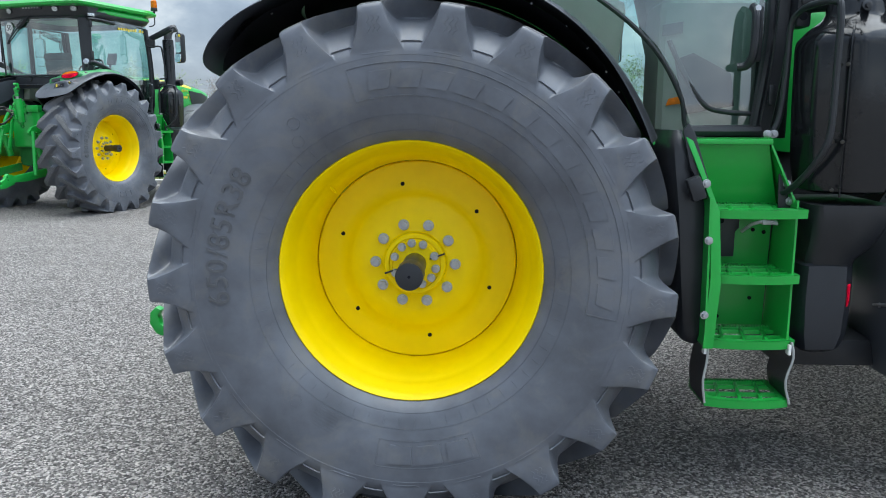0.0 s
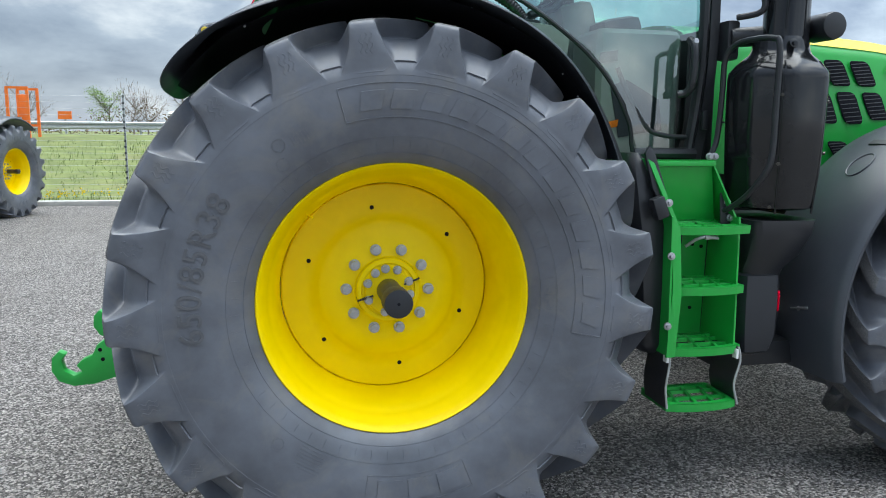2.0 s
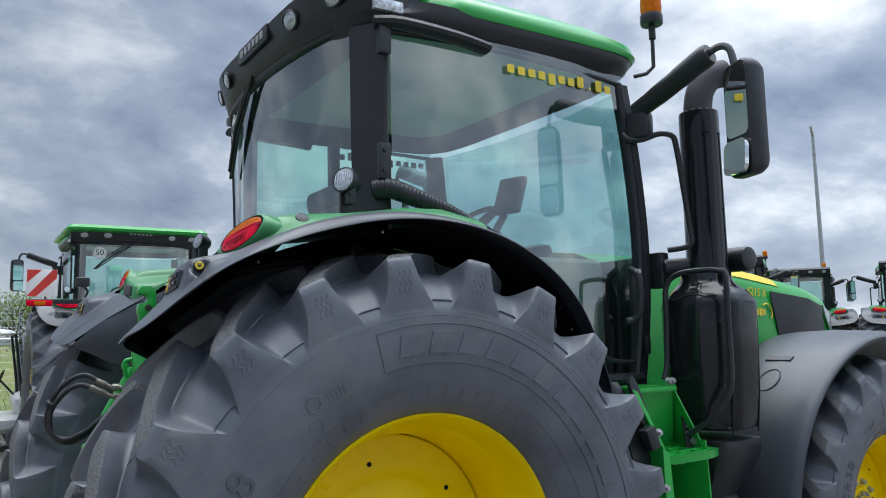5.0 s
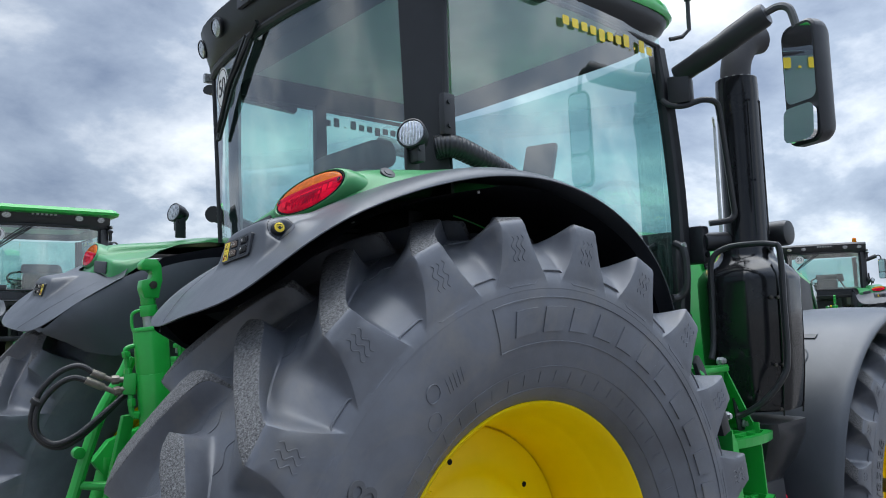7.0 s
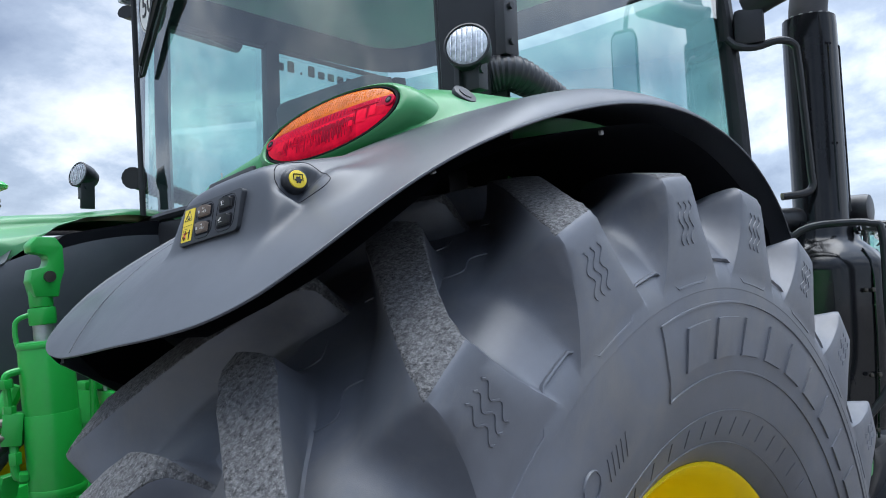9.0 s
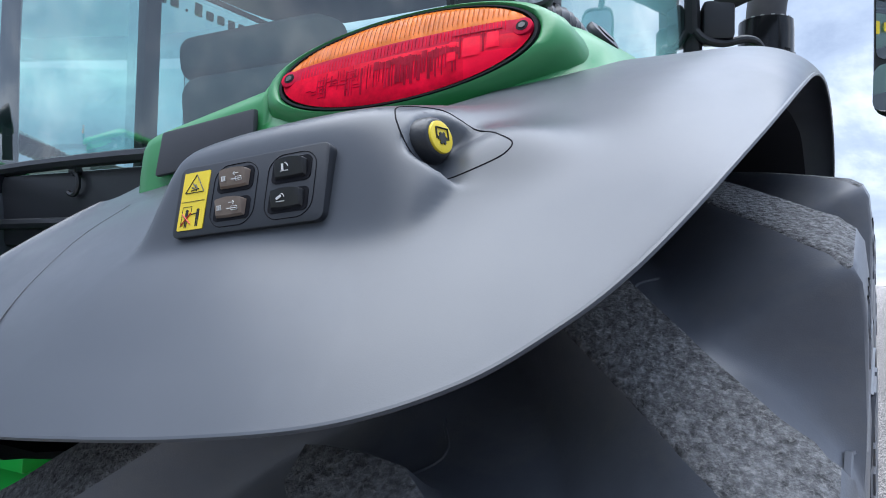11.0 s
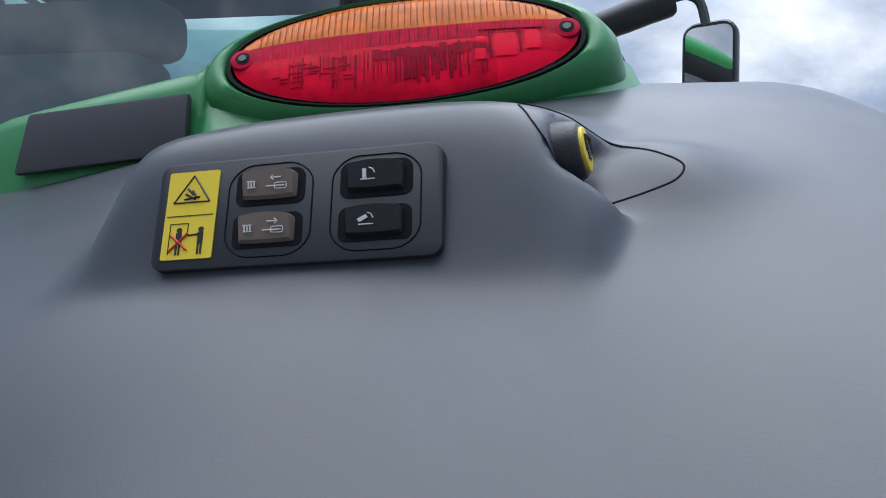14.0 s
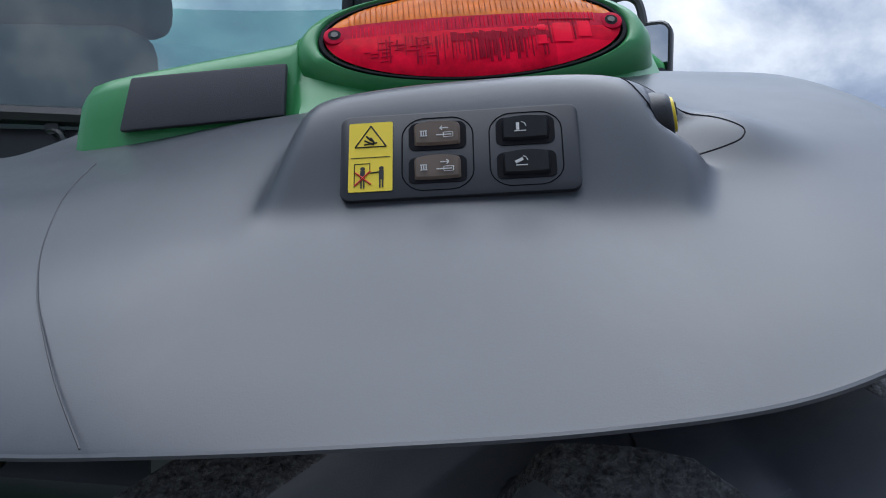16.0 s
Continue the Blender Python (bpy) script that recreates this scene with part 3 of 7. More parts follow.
        for a in (259.5, 291.5):
            pn = [side_point(0.645 + 0.105 * k / 6, radians(a)) for k in range(7)]
            ridge_into(bm, [p for p, n in pn], [n for p, n in pn], 0.002, 0.0016)
        for r in (0.645, 0.75):
            pn = [side_point(r, radians(259.5 + 32 * k / 16)) for k in range(17)]
            ridge_into(bm, [p for p, n in pn], [n for p, n in pn], 0.002, 0.0016)
        # a small moulded table of lines and round marks
        for k in range(8):
            pn = [side_point(0.60 + 0.012 * k, radians(235 + 9 * j / 6)) for j in range(7)]
            ridge_into(bm, [p for p, n in pn], [n for p, n in pn], 0.0018, 0.0012)
        for (rc, ac) in ((0.70, 126), (0.655, 228), (0.64, 128.5)):
            c, n = side_point(rc, radians(ac))
            e1 = n.cross(Vector((0, 0, 1))).normalized(); e2 = n.cross(e1)
            pts = [c + e1 * 0.022 * math.cos(t * math.pi / 8) + e2 * 0.022 * math.sin(t * math.pi / 8) for t in range(17)]
            ridge_into(bm, pts, [n] * 17, 0.002, 0.0014)
        for k in range(5):
            pn = [side_point(0.665 + 0.013 * j, radians(122.2 - 1.1 * k)) for j in range(4)]
            ridge_into(bm, [p for p, n in pn], [n for p, n in pn], 0.0018, 0.0012)
    return bm


def lettering_bm():
    bm = bmesh.new()
    return side_text(bm, "650/85R38", 0.115, 0.715, radians(167.5), 1.06, 0.0042)


def rim_bm():
    bm = bmesh.new()
    prof = [(0.075, 0.470), (0.03, 0.497), (0.004, 0.507), (0.0, 0.503), (0.004, 0.497), (0.022, 0.489), (0.030, 0.481), (0.052, 0.478), (0.060, 0.470), (0.095, 0.466), (0.110, 0.455),
            (0.150, 0.437), (0.20, 0.425), (0.275, 0.420), (0.292, 0.418)]
    bm = lathe(prof, (0, 0, 0), seg=96, bm=bm)
    back = [(0.292, 0.418), (0.40, 0.425), (0.46, 0.455), (0.475, 0.478), (0.495, 0.500), (0.50, 0.507), (0.47, 0.50)]
    return lathe(back, (0, 0, 0), seg=96, bm=bm)


def disc_bm():
    prof = [(0.300, 0.416), (0.292, 0.411), (0.289, 0.335), (0.284, 0.300), (0.270, 0.280), (0.258, 0.262), (0.252, 0.235), (0.243, 0.215), (0.240, 0.19), (0.238, 0.136), (0.234, 0.131), (0.228, 0.128)]
    return lathe(prof, (0, 0, 0), seg=96)


def hub_bm():
    bm = lathe([(0.236, 0.127), (0.216, 0.127), (0.211, 0.122), (0.211, 0.108), (0.217, 0.104), (0.217, 0.096), (0.207, 0.090), (0.203, 0.03)], (0, 0, 0), seg=56)
    # the split of the clamping hub
    box((0.092, 0.209, 0.033), (0.066, 0.013, 0.0055), turn=(0, -20, 0), bm=bm, mat=1)
    box((-0.092, 0.209, -0.029), (0.066, 0.013, 0.0065), turn=(0, -18, 0), bm=bm, mat=1)
    return bm


def bolt_mesh(r, h, washer):
    bm = bmesh.new()
    rod((0, 0.004, 0), (0, -0.004, 0), washer, 20, bm, bevel=0.001)
    rod((0, -0.004, 0), (0, -0.004 - h, 0), r, 6, bm, bevel=r * 0.14)
    rod((0, -0.004 - h, 0), (0, -0.006 - h, 0), r * 0.72, 16, bm)
    return finish(bm, "bolt", STEEL, 30)


def make_wheel(name, parent, m, label, hub=True):
    w = new(name)
    w.parent = parent
    w.matrix_basis = m
    w["label"] = label
    if not WHEEL_DATA:
        WHEEL_DATA["tyre"] = finish(tyre_bm(), "tyre", [RUBBER, TREAD], 40)
        WHEEL_DATA["size_lettering"] = finish(lettering_bm(), "size_lettering", LETTER, 30)
        WHEEL_DATA["rim"] = finish(rim_bm(), "rim", YELLOW, 40)
        WHEEL_DATA["disc"] = finish(disc_bm(), "disc", YELLOW, 40)
        WHEEL_DATA["hub"] = finish(hub_bm(), "hub", [YELLOW, BLACK], 35)
        WHEEL_DATA["bolt"] = bolt_mesh(0.0190, 0.020, 0.0225)
        WHEEL_DATA["small_bolt"] = bolt_mesh(0.0150, 0.016, 0.0175)
        bm = bmesh.new()
        rod((0, 0.0, 0), (0, -0.002, 0), 0.0085, 16, bm)
        WHEEL_DATA["hole"] = finish(bm, "hole", DEEP, 30)
        bm = bmesh.new()
        rod((0, 0.25, 0), (0, 0.02, 0), 0.047, 40, bm, bevel=0.004)
        rod((0, 0.035, 0), (0, -0.050, 0), 0.0535, 40, bm, bevel=0.005, mat=1)
        rod((0, -0.050, 0), (0, -0.0505, 0), 0.006, 12, bm, mat=2)
        WHEEL_DATA["axle"] = finish(bm, "axle", [DARK_STEEL, BLACK, DEEP], 35)
        bm = tube([(-0.318, 0.11, 0.318), (-0.305, 0.10, 0.308), (-0.292, 0.085, 0.302)], 0.004, 8)
        WHEEL_DATA["valve"] = finish(bm, "valve", YELLOW)
    for part_name in ("tyre", "size_lettering", "rim", "disc", "valve") + (("hub", "axle") if hub else ()):
        share(part_name, WHEEL_DATA[part_name], Matrix.Identity(4), w)
    for k in range(6):
        a = radians(99.8 - 60 * k)
        share("disc_hole", WHEEL_DATA["hole"], Matrix.Translation((0.325 * math.cos(a), 0.2872, 0.325 * math.sin(a))), w)
    if hub:
        for k in range(10):
            a = radians(106.5 + 36 * k)
            share("wheel_bolt", WHEEL_DATA["bolt"], Matrix.Translation((0.164 * math.cos(a), 0.236, 0.164 * math.sin(a))) @ pose(0, 0, 0, 0, 31 * k, 0), w)
        for k, deg in enumerate((67, 98, 127, 160, 23, -12, -40, -70, -100, 205)):
            a = radians(deg)
            share("hub_bolt", WHEEL_DATA["small_bolt"], Matrix.Translation((0.087 * math.cos(a), 0.207, 0.087 * math.sin(a))) @ pose(0, 0, 0, 0, 17 * k, 0), w)
    return w


WHEEL_DATA = {}

# ---- the tractor ----
def mirror_bm(bm):
    bmesh.ops.transform(bm, matrix=Matrix.Translation((0, 2 * YC, 0)) @ Matrix.Diagonal((1, -1, 1, 1)), verts=bm.verts)
    bmesh.ops.reverse_faces(bm, faces=bm.faces)
    return bm


def fp(phi, r, y):
    """A point at an angle and a radius round the rear axle."""
    a = radians(phi)
    return Vector((r * math.cos(a), y, HUB_Z + r * math.sin(a)))


# edge of the grey fender skin: (angle, y, radius); and the line up to which it is carried inwards: (angle, y)
SKIN_EDGE = [(28.5, 0.10, 1.035), (38, 0.07, 1.055), (50, 0.02, 1.085), (60, -0.005, 1.105), (72, -0.02, 1.117), (84, -0.028, 1.118), (95, -0.033, 1.115), (105, -0.036, 1.115), (112, -0.038, 1.121),
             (117, -0.036, 1.129), (121, -0.030, 1.136), (124.5, -0.018, 1.140), (127.5, -0.002, 1.141), (130, 0.018, 1.140), (132, 0.044, 1.138), (134, 0.085, 1.135), (135.6, 0.15, 1.132), (136.6, 0.24, 1.129), (137.2, 0.34, 1.124), (137.4, 0.45, 1.110),
             (137.3, 0.55, 1.096), (136.6, 0.64, 1.088), (135, 0.705, 1.083), (132, 0.75, 1.078), (128, 0.775, 1.075), (122, 0.785, 1.07), (117, 0.785, 1.07)]
SKIN_IN = [(29.5, 0.26), (39, 0.24), (51, 0.19), (61, 0.15), (72, 0.13), (84, 0.125), (95, 0.13), (103, 0.14), (108, 0.16),
           (112, 0.19), (114, 0.21), (115.5, 0.23), (116.5, 0.25), (117, 0.27), (117.4, 0.29), (117.6, 0.31), (117.8, 0.33), (118, 0.36), (118, 0.39), (118, 0.43),
           (118, 0.47), (117.8, 0.51), (117.5, 0.55), (117, 0.59), (116, 0.62), (114, 0.65), (112, 0.66)]


def smoothstep(a, b, x):
    t = min(max((x - a) / (b - a), 0), 1)
    return t * t * (3 - 2 * t)


def smin(a, b, k):
    return 0.5 * (a + b - math.sqrt((a - b) ** 2 + k * k))


def plane_r(phi, y, p, n):
    """Radius at which the ray at this angle and y meets the plane through p with normal n."""
    a = radians(phi)
    return (n[0] * p[0] + n[1] * (p[1] - y) + n[2] * (p[2] - HUB_Z)) / (n[0] * math.cos(a) + n[2] * math.sin(a))


def skin_r(phi, y):
    """Radius of the skin well inside its edge, with the raised switch console."""
    base = sum(interp(phi + d, [28, 60, 95, 112, 120, 124, 128, 132, 138], [1.07, 1.125, 1.146, 1.150, 1.146, 1.140, 1.134, 1.131, 1.128]) for d in (-4, -3, -2, -1, 0, 1, 2, 3, 4)) / 9
    drop = 0.15 * max(y - 0.15, 0) ** 1.6
    base -= drop * smoothstep(104, 117, phi) * (1 - 0.3 * smoothstep(124, 138, phi))
    if phi < 108:
        return base
    base += 0.006 * smoothstep(114, 121, phi) * (1 - smoothstep(129, 135, phi)) * smoothstep(0.20, 0.34, y) * (1 - smoothstep(0.40, 0.66, y)) + 0.018 * math.exp(-((phi - 123.3) / 1.9) ** 2 - ((y - 0.138) / 0.045) ** 2)
    base -= 0.008 * smoothstep(0.44, 0.64, y) * (1 - smoothstep(120, 126, phi))
    front = plane_r(phi, y, (-0.6955, 0.3177, 1.8856), (-0.9748, 0.0285, 0.2211))
    d = max(y - 0.19, 0)
    zt = 1.962 - 0.075 * d - 0.16 * d * d
    top = plane_r(phi, y, (-0.66, y, zt), (-0.10, 0.0, 0.995))
    side = plane_r(phi, y, (-0.67, 0.196, 1.950), (-0.36, -0.74, 0.57))
    side = smin(side, plane_r(phi, y, (-0.68, 0.160, 1.886), (-0.35, -0.93, 0.10)), 0.012)
    # the recess of the push button in the outer end
    wall = plane_r(phi, y, BUTTON_FOOT, BUTTON_AXIS)
    side += (min(side, wall) - side) * smoothstep(1.5, 0.7, abs(phi - 124.3))
    end = plane_r(phi, y, (-0.676, 0.432, 1.918), (-0.25, 0.93, 0.30))
    h = smin(smin(front, top, 0.022), smin(side, end, 0.004), 0.030)
    e = max(h - base, -0.2)
    g = 0.008 + 0.005 * smoothstep(0.30, 0.13, y)
    return base + 0.5 * (e + math.sqrt(e * e + g * g)) * smoothstep(108, 114, phi)


BUTTON_AXIS = Vector((-0.16, -0.955, 0.2)).normalized()
BUTTON_FACE = Vector((-0.656, 0.1755, 1.9255))
BUTTON_FOOT = BUTTON_FACE - BUTTON_AXIS * 0.012


def skin_grid(extra=0.0, n=84, sub=12):
    rows = []
    E = smooth_path([(a, y * 100, r * 100) for a, y, r in SKIN_EDGE], sub)
    I = smooth_path([(a, y * 100, 0) for a, y in SKIN_IN], sub)
    for e, i in zip(E, I):
        row = []
        for k in range(n + 1):
            t = k / n
            t2 = t ** 1.25
            a = e.x + (i.x - e.x) * t2
            y = (e.y + (i.y - e.y) * t2) / 100
            w = 1 - (1 - min(t * 1.9, 1)) ** 2.3
            r = e.z / 100 * (1 - w) + skin_r(a, y) * w + extra * (1 + 7 * t)
            row.append(fp(a, r, y))
        rows.append(row)
    return rows


def skin_bm():
    top = skin_grid()
    bm = loft(top, closed=False, cap=False)
    under = skin_grid(-0.0032, 42, 12)
    E = [r[0] for r in top]
    U = [r[0] for r in under]
    lip = tube([(a + b) / 2 for a, b in zip(E, U)], 0.0020, 6)
    # the front part of the fender is black
    for f in bm.faces:
        c = f.calc_center_median()
        if math.degrees(math.atan2(c.z - HUB_Z, c.x)) < 60:
            f.material_index = 1
    back = loft(under, closed=False, cap=False, flip=True)
    gone = [v for v in back.verts if (v.co - BUTTON_FACE).length < 0.09]
    bmesh.ops.delete(back, geom=gone, context="VERTS")
    merge(bm, back)
    return merge(recalc(bm), lip)


def skin_line(pts, r=0.0007, lift=0.0):
    """A fine parting line drawn on the skin through (angle, y) points."""
    P = smooth_path([(a, y * 100, 0) for a, y in pts], 8)
    return tube([fp(p.x, skin_r(p.x, p.y / 100) + lift, p.y / 100) for p in P], r, 5)


def wall_low(phi):
    """Radius of the lower edge of the fender's wall on the cab's side."""
    return interp(phi, [27, 95, 104, 111, 124, 130, 133.6, 135.3, 136.3], [0.74, 0.76, 0.765, 0.757, 0.77, 0.82, 0.90, 1.00, 1.05])


def wall_bm():
    """Grey wall that carries the skin down on the cab's side."""
    rows = []
    for k in range(40):
        phi = 84 + 52.2 * k / 39
        top = interp(phi, [84, 112, 117, 122, 128, 132, 136.3], [1.06, 1.064, 1.067, 1.068, 1.073, 1.074, 1.070])
        low = min(wall_low(phi), top - 0.01)
        y = interp(phi, [84, 128, 132, 135, 136.3], [0.806, 0.800, 0.778, 0.735, 0.69])
        row = [fp(phi, top + (low - top) * u, y - 0.022 * (1 - u) ** 6) for u in (0, 0.03, 0.08, 0.16, 0.3, 0.5, 0.75, 1.0)]
        rows.append(row + [fp(phi, low + 0.001, y - 0.006), fp(phi, top - 0.02, y - 0.03)])
    return recalc(loft(rows, closed=False, cap=False))


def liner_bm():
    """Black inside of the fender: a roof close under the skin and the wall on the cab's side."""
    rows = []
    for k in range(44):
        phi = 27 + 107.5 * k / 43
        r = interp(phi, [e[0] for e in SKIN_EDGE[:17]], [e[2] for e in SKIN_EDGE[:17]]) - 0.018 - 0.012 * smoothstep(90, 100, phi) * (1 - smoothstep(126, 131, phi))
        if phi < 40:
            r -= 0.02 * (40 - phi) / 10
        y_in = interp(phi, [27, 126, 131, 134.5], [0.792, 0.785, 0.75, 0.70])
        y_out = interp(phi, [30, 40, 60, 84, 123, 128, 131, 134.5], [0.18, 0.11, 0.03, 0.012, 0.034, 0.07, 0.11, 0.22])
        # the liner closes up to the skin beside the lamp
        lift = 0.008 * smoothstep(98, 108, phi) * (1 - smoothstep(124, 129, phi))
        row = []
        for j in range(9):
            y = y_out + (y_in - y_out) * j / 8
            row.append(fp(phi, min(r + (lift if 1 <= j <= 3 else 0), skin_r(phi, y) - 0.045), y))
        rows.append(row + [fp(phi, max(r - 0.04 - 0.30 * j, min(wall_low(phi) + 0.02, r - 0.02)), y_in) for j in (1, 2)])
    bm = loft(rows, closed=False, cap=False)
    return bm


def housing_bm():
    """The green fender top with the tail lamp's face and the lower step that carries the rubber pad."""
    rows = []
    ys = [0.112, 0.114, 0.119, 0.13, 0.147, 0.17, 0.20, 0.25, 0.30, 0.35, 0.40, 0.44, 0.462, 0.474, 0.480, 0.484, 0.488, 0.494, 0.51, 0.54, 0.58, 0.62, 0.65, 0.67, 0.685, 0.697, 0.705, 0.709]
    # profile from the lower rear edge over the face to the top: (share of the height, x)
    prof = [(-0.9, -0.548), (-0.55, -0.536), (-0.25, -0.523), (0.0, -0.512), (0.3, -0.494), (0.6, -0.472), (0.82, -0.447), (0.94, -0.418), (1.0, -0.37), (1.03, -0.30), (1.06, -0.20), (1.12, -0.08), (1.2, 0.05), (1.22, 0.2), (1.1, 0.36)]
    step = [(-0.9, -0.513), (-0.55, -0.512), (-0.25, -0.511), (0.0, -0.510), (0.45, -0.508), (0.78, -0.505), (0.92, -0.499), (0.98, -0.488), (1.0, -0.465), (1.04, -0.36), (1.08, -0.22), (1.12, -0.08), (1.2, 0.05), (1.22, 0.2), (1.1, 0.36)]
    for y in ys:
        top = interp(y, [0.112, 0.122, 0.145, 0.178, 0.22, 0.40, 0.455, 0.475, 0.484, 0.494, 0.60, 0.67, 0.685, 0.697, 0.705, 0.709], [1.985, 2.03, 2.07, 2.092, 2.106, 2.092, 2.082, 2.07, 2.045, 2.032, 2.010, 1.995, 1.990, 1.981, 1.965, 1.93])
        base = interp(y, [0.112, 0.3, 0.474, 0.494, 0.71], [1.985, 1.975, 1.965, 1.93, 1.90])
        back = interp(y, [0.112, 0.124, 0.155, 0.205, 0.45], [0.13, 0.085, 0.04, 0.022, -0.008])
        side = interp(y, [0.66, 0.685, 0.697, 0.705, 0.709], [0.0, 0.004, 0.012, 0.028, 0.05])
        u = smoothstep(0.474, 0.490, y)
        row = []
        for (h, x), (h2, x2) in zip(prof, step):
            h = h + (h2 - h) * u
            z = base + (top - base) * h if h <= 1 else top + (h - 1) * 0.25
            if h < 0:
                z = base + h * 0.06
            xa = x + back * (1 if x < -0.3 else max(0, (0.0 - x) / 0.3))
            xx = xa + (x2 + side * (1 if x2 < -0.3 else 0) - xa) * u
            lim = skin_r(math.degrees(math.atan2(z - HUB_Z, xx)), y) - 0.02
            if math.hypot(xx, z - HUB_Z) < lim:
                z = HUB_Z + math.sqrt(lim * lim - xx * xx)
            row.append((xx, y, z))
        rows.append(row)
    bm = loft(rows, closed=False, cap=False)
    return recalc(bm)


LAMP = frame_of((-0.482, 0.3255, 2.0415), (0.034, -0.258, 0.031), (0.42, 0.06, 0.93))


def lamp_parts(tr, wrap):
    """Oval tail lamp: dark seat, amber upper and red lower lens with moulded ribs, two screws."""
    L, Hh = 0.1395, 0.054

    def oval(s, n=64):
        return [(L * s * math.cos(2 * math.pi * k / n), Hh * s * (abs(math.sin(2 * math.pi * k / n)) ** 0.92) * (1 if math.sin(2 * math.pi * k / n) >= 0 else -1)) for k in range(n)]

    def dome(x, y):
        q = min((x / L) ** 2 + (y / Hh) ** 2, 1)
        return 0.004 + 0.011 * math.sqrt(max(1 - q, 0))

    def place(bm):
        bmesh.ops.transform(bm, matrix=LAMP, verts=bm.verts)
        return wrap(bm)
    seat = bmesh.new()
    loft([[(x, y, z) for x, y in oval(s)] for s, z in ((1.035, -0.03), (1.035, 0.003), (1.025, 0.006), (1.0, 0.006), (0.99, 0.0))], cap=False, bm=seat)
    bez = bmesh.new()
    loft([[(x, y, z) for x, y in oval(s)] for s, z in ((1.035, -0.004), (1.04, 0.004), (1.07, 0.0065), (1.14, 0.003), (1.22, -0.012), (1.28, -0.040), (1.30, -0.075))], cap=False, bm=bez)
    part("lamp_surround", place(recalc(bez)), FENDER_GREEN, tr, "green surround of the tail lamp", 60)
    lamp = part("tail_lamp", place(recalc(seat)), DEEP, tr, "oval tail lamp with amber and red lenses")

    def lens(keep, mat, name, label):
        bm = bmesh.new()
        N, M = 120, 26
        vs = {}
        for i in range(N + 1):
            x = -L + 2 * L * i / N
            for j in range(M + 1):
                y = -Hh + 2 * Hh * j / M
                vs[i, j] = (x, y)
        pts = {}
        for i in range(N):
            for j in range(M):
                c = ((vs[i, j][0] + vs[i + 1, j + 1][0]) / 2, (vs[i, j][1] + vs[i + 1, j + 1][1]) / 2)
                if min((vs[a, b][0] / L) ** 2 + (vs[a, b][1] / Hh) ** 2 for a, b in ((i, j), (i + 1, j), (i + 1, j + 1), (i, j + 1))) > 1.0 or not keep(*c):
                    continue
                q = []
                for a, b in ((i, j), (i + 1, j), (i + 1, j + 1), (i, j + 1)):
                    if (a, b) not in pts:
                        x, y = vs[a, b]
                        k = math.sqrt((x / L) ** 2 + (y / Hh) ** 2)
                        if k > 0.985:
                            x, y = x / k * 0.985, y / k * 0.985
                        rib = (0.0006 if a % 3 == 0 or b % 4 == 0 else 0) if name == 'amber_lens' else 0
                        pts[a, b] = bm.verts.new((x, y, dome(x, y) - rib))
                    q.append(pts[a, b])
                bm.faces.new(q)
        ob = part(name, place(bm), mat, lamp, label, 60)
        return ob
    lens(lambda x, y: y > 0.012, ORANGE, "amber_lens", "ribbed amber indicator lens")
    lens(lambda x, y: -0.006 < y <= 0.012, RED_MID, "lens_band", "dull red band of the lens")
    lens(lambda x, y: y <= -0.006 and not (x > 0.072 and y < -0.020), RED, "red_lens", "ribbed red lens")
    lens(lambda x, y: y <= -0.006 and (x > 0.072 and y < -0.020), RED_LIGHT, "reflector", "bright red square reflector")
    # strips flush with the lens put its prisms' shade and glint into colour: a fan in the middle, rows on the outer
    # part
    sheets = {}

    def prism(x, y, w, h, mat):
        bm = sheets.setdefault(mat, bmesh.new())
        lift = 0.0002 * len(sheets)
        N = 7
        rows = []
        for i in range(N):
            u = i / (N - 1) - 0.5
            if h > w:
                row = [(x + w * k, y + h * u) for k in (-0.5, -0.3, 0.3, 0.5)]
            else:
                row = [(x + w * u, y + h * k) for k in (0.5, 0.3, -0.3, -0.5)]
            rows.append([(a, b, dome(a, b) + lift + dz) for (a, b), dz in zip(row, (-0.0002, 0.0002, 0.0002, -0.0002))])
        loft(rows, closed=False, cap=False, bm=bm)
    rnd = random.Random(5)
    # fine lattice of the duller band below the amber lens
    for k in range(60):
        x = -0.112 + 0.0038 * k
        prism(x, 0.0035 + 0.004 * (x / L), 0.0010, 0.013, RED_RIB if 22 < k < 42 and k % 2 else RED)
    # fan of prism shade painted dark in the middle, thinner lines towards the ends
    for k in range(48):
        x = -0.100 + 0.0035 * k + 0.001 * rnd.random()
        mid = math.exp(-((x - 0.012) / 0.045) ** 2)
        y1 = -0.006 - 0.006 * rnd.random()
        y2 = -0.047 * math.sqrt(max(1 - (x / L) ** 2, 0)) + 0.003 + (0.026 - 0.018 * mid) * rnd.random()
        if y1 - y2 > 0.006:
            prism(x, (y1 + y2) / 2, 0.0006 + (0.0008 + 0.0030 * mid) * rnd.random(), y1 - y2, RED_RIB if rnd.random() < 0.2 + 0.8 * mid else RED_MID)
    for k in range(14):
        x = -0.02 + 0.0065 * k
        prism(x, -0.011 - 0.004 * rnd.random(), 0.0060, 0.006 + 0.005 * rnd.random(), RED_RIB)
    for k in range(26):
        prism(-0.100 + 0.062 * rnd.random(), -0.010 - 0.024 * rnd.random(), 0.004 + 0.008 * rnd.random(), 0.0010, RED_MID)
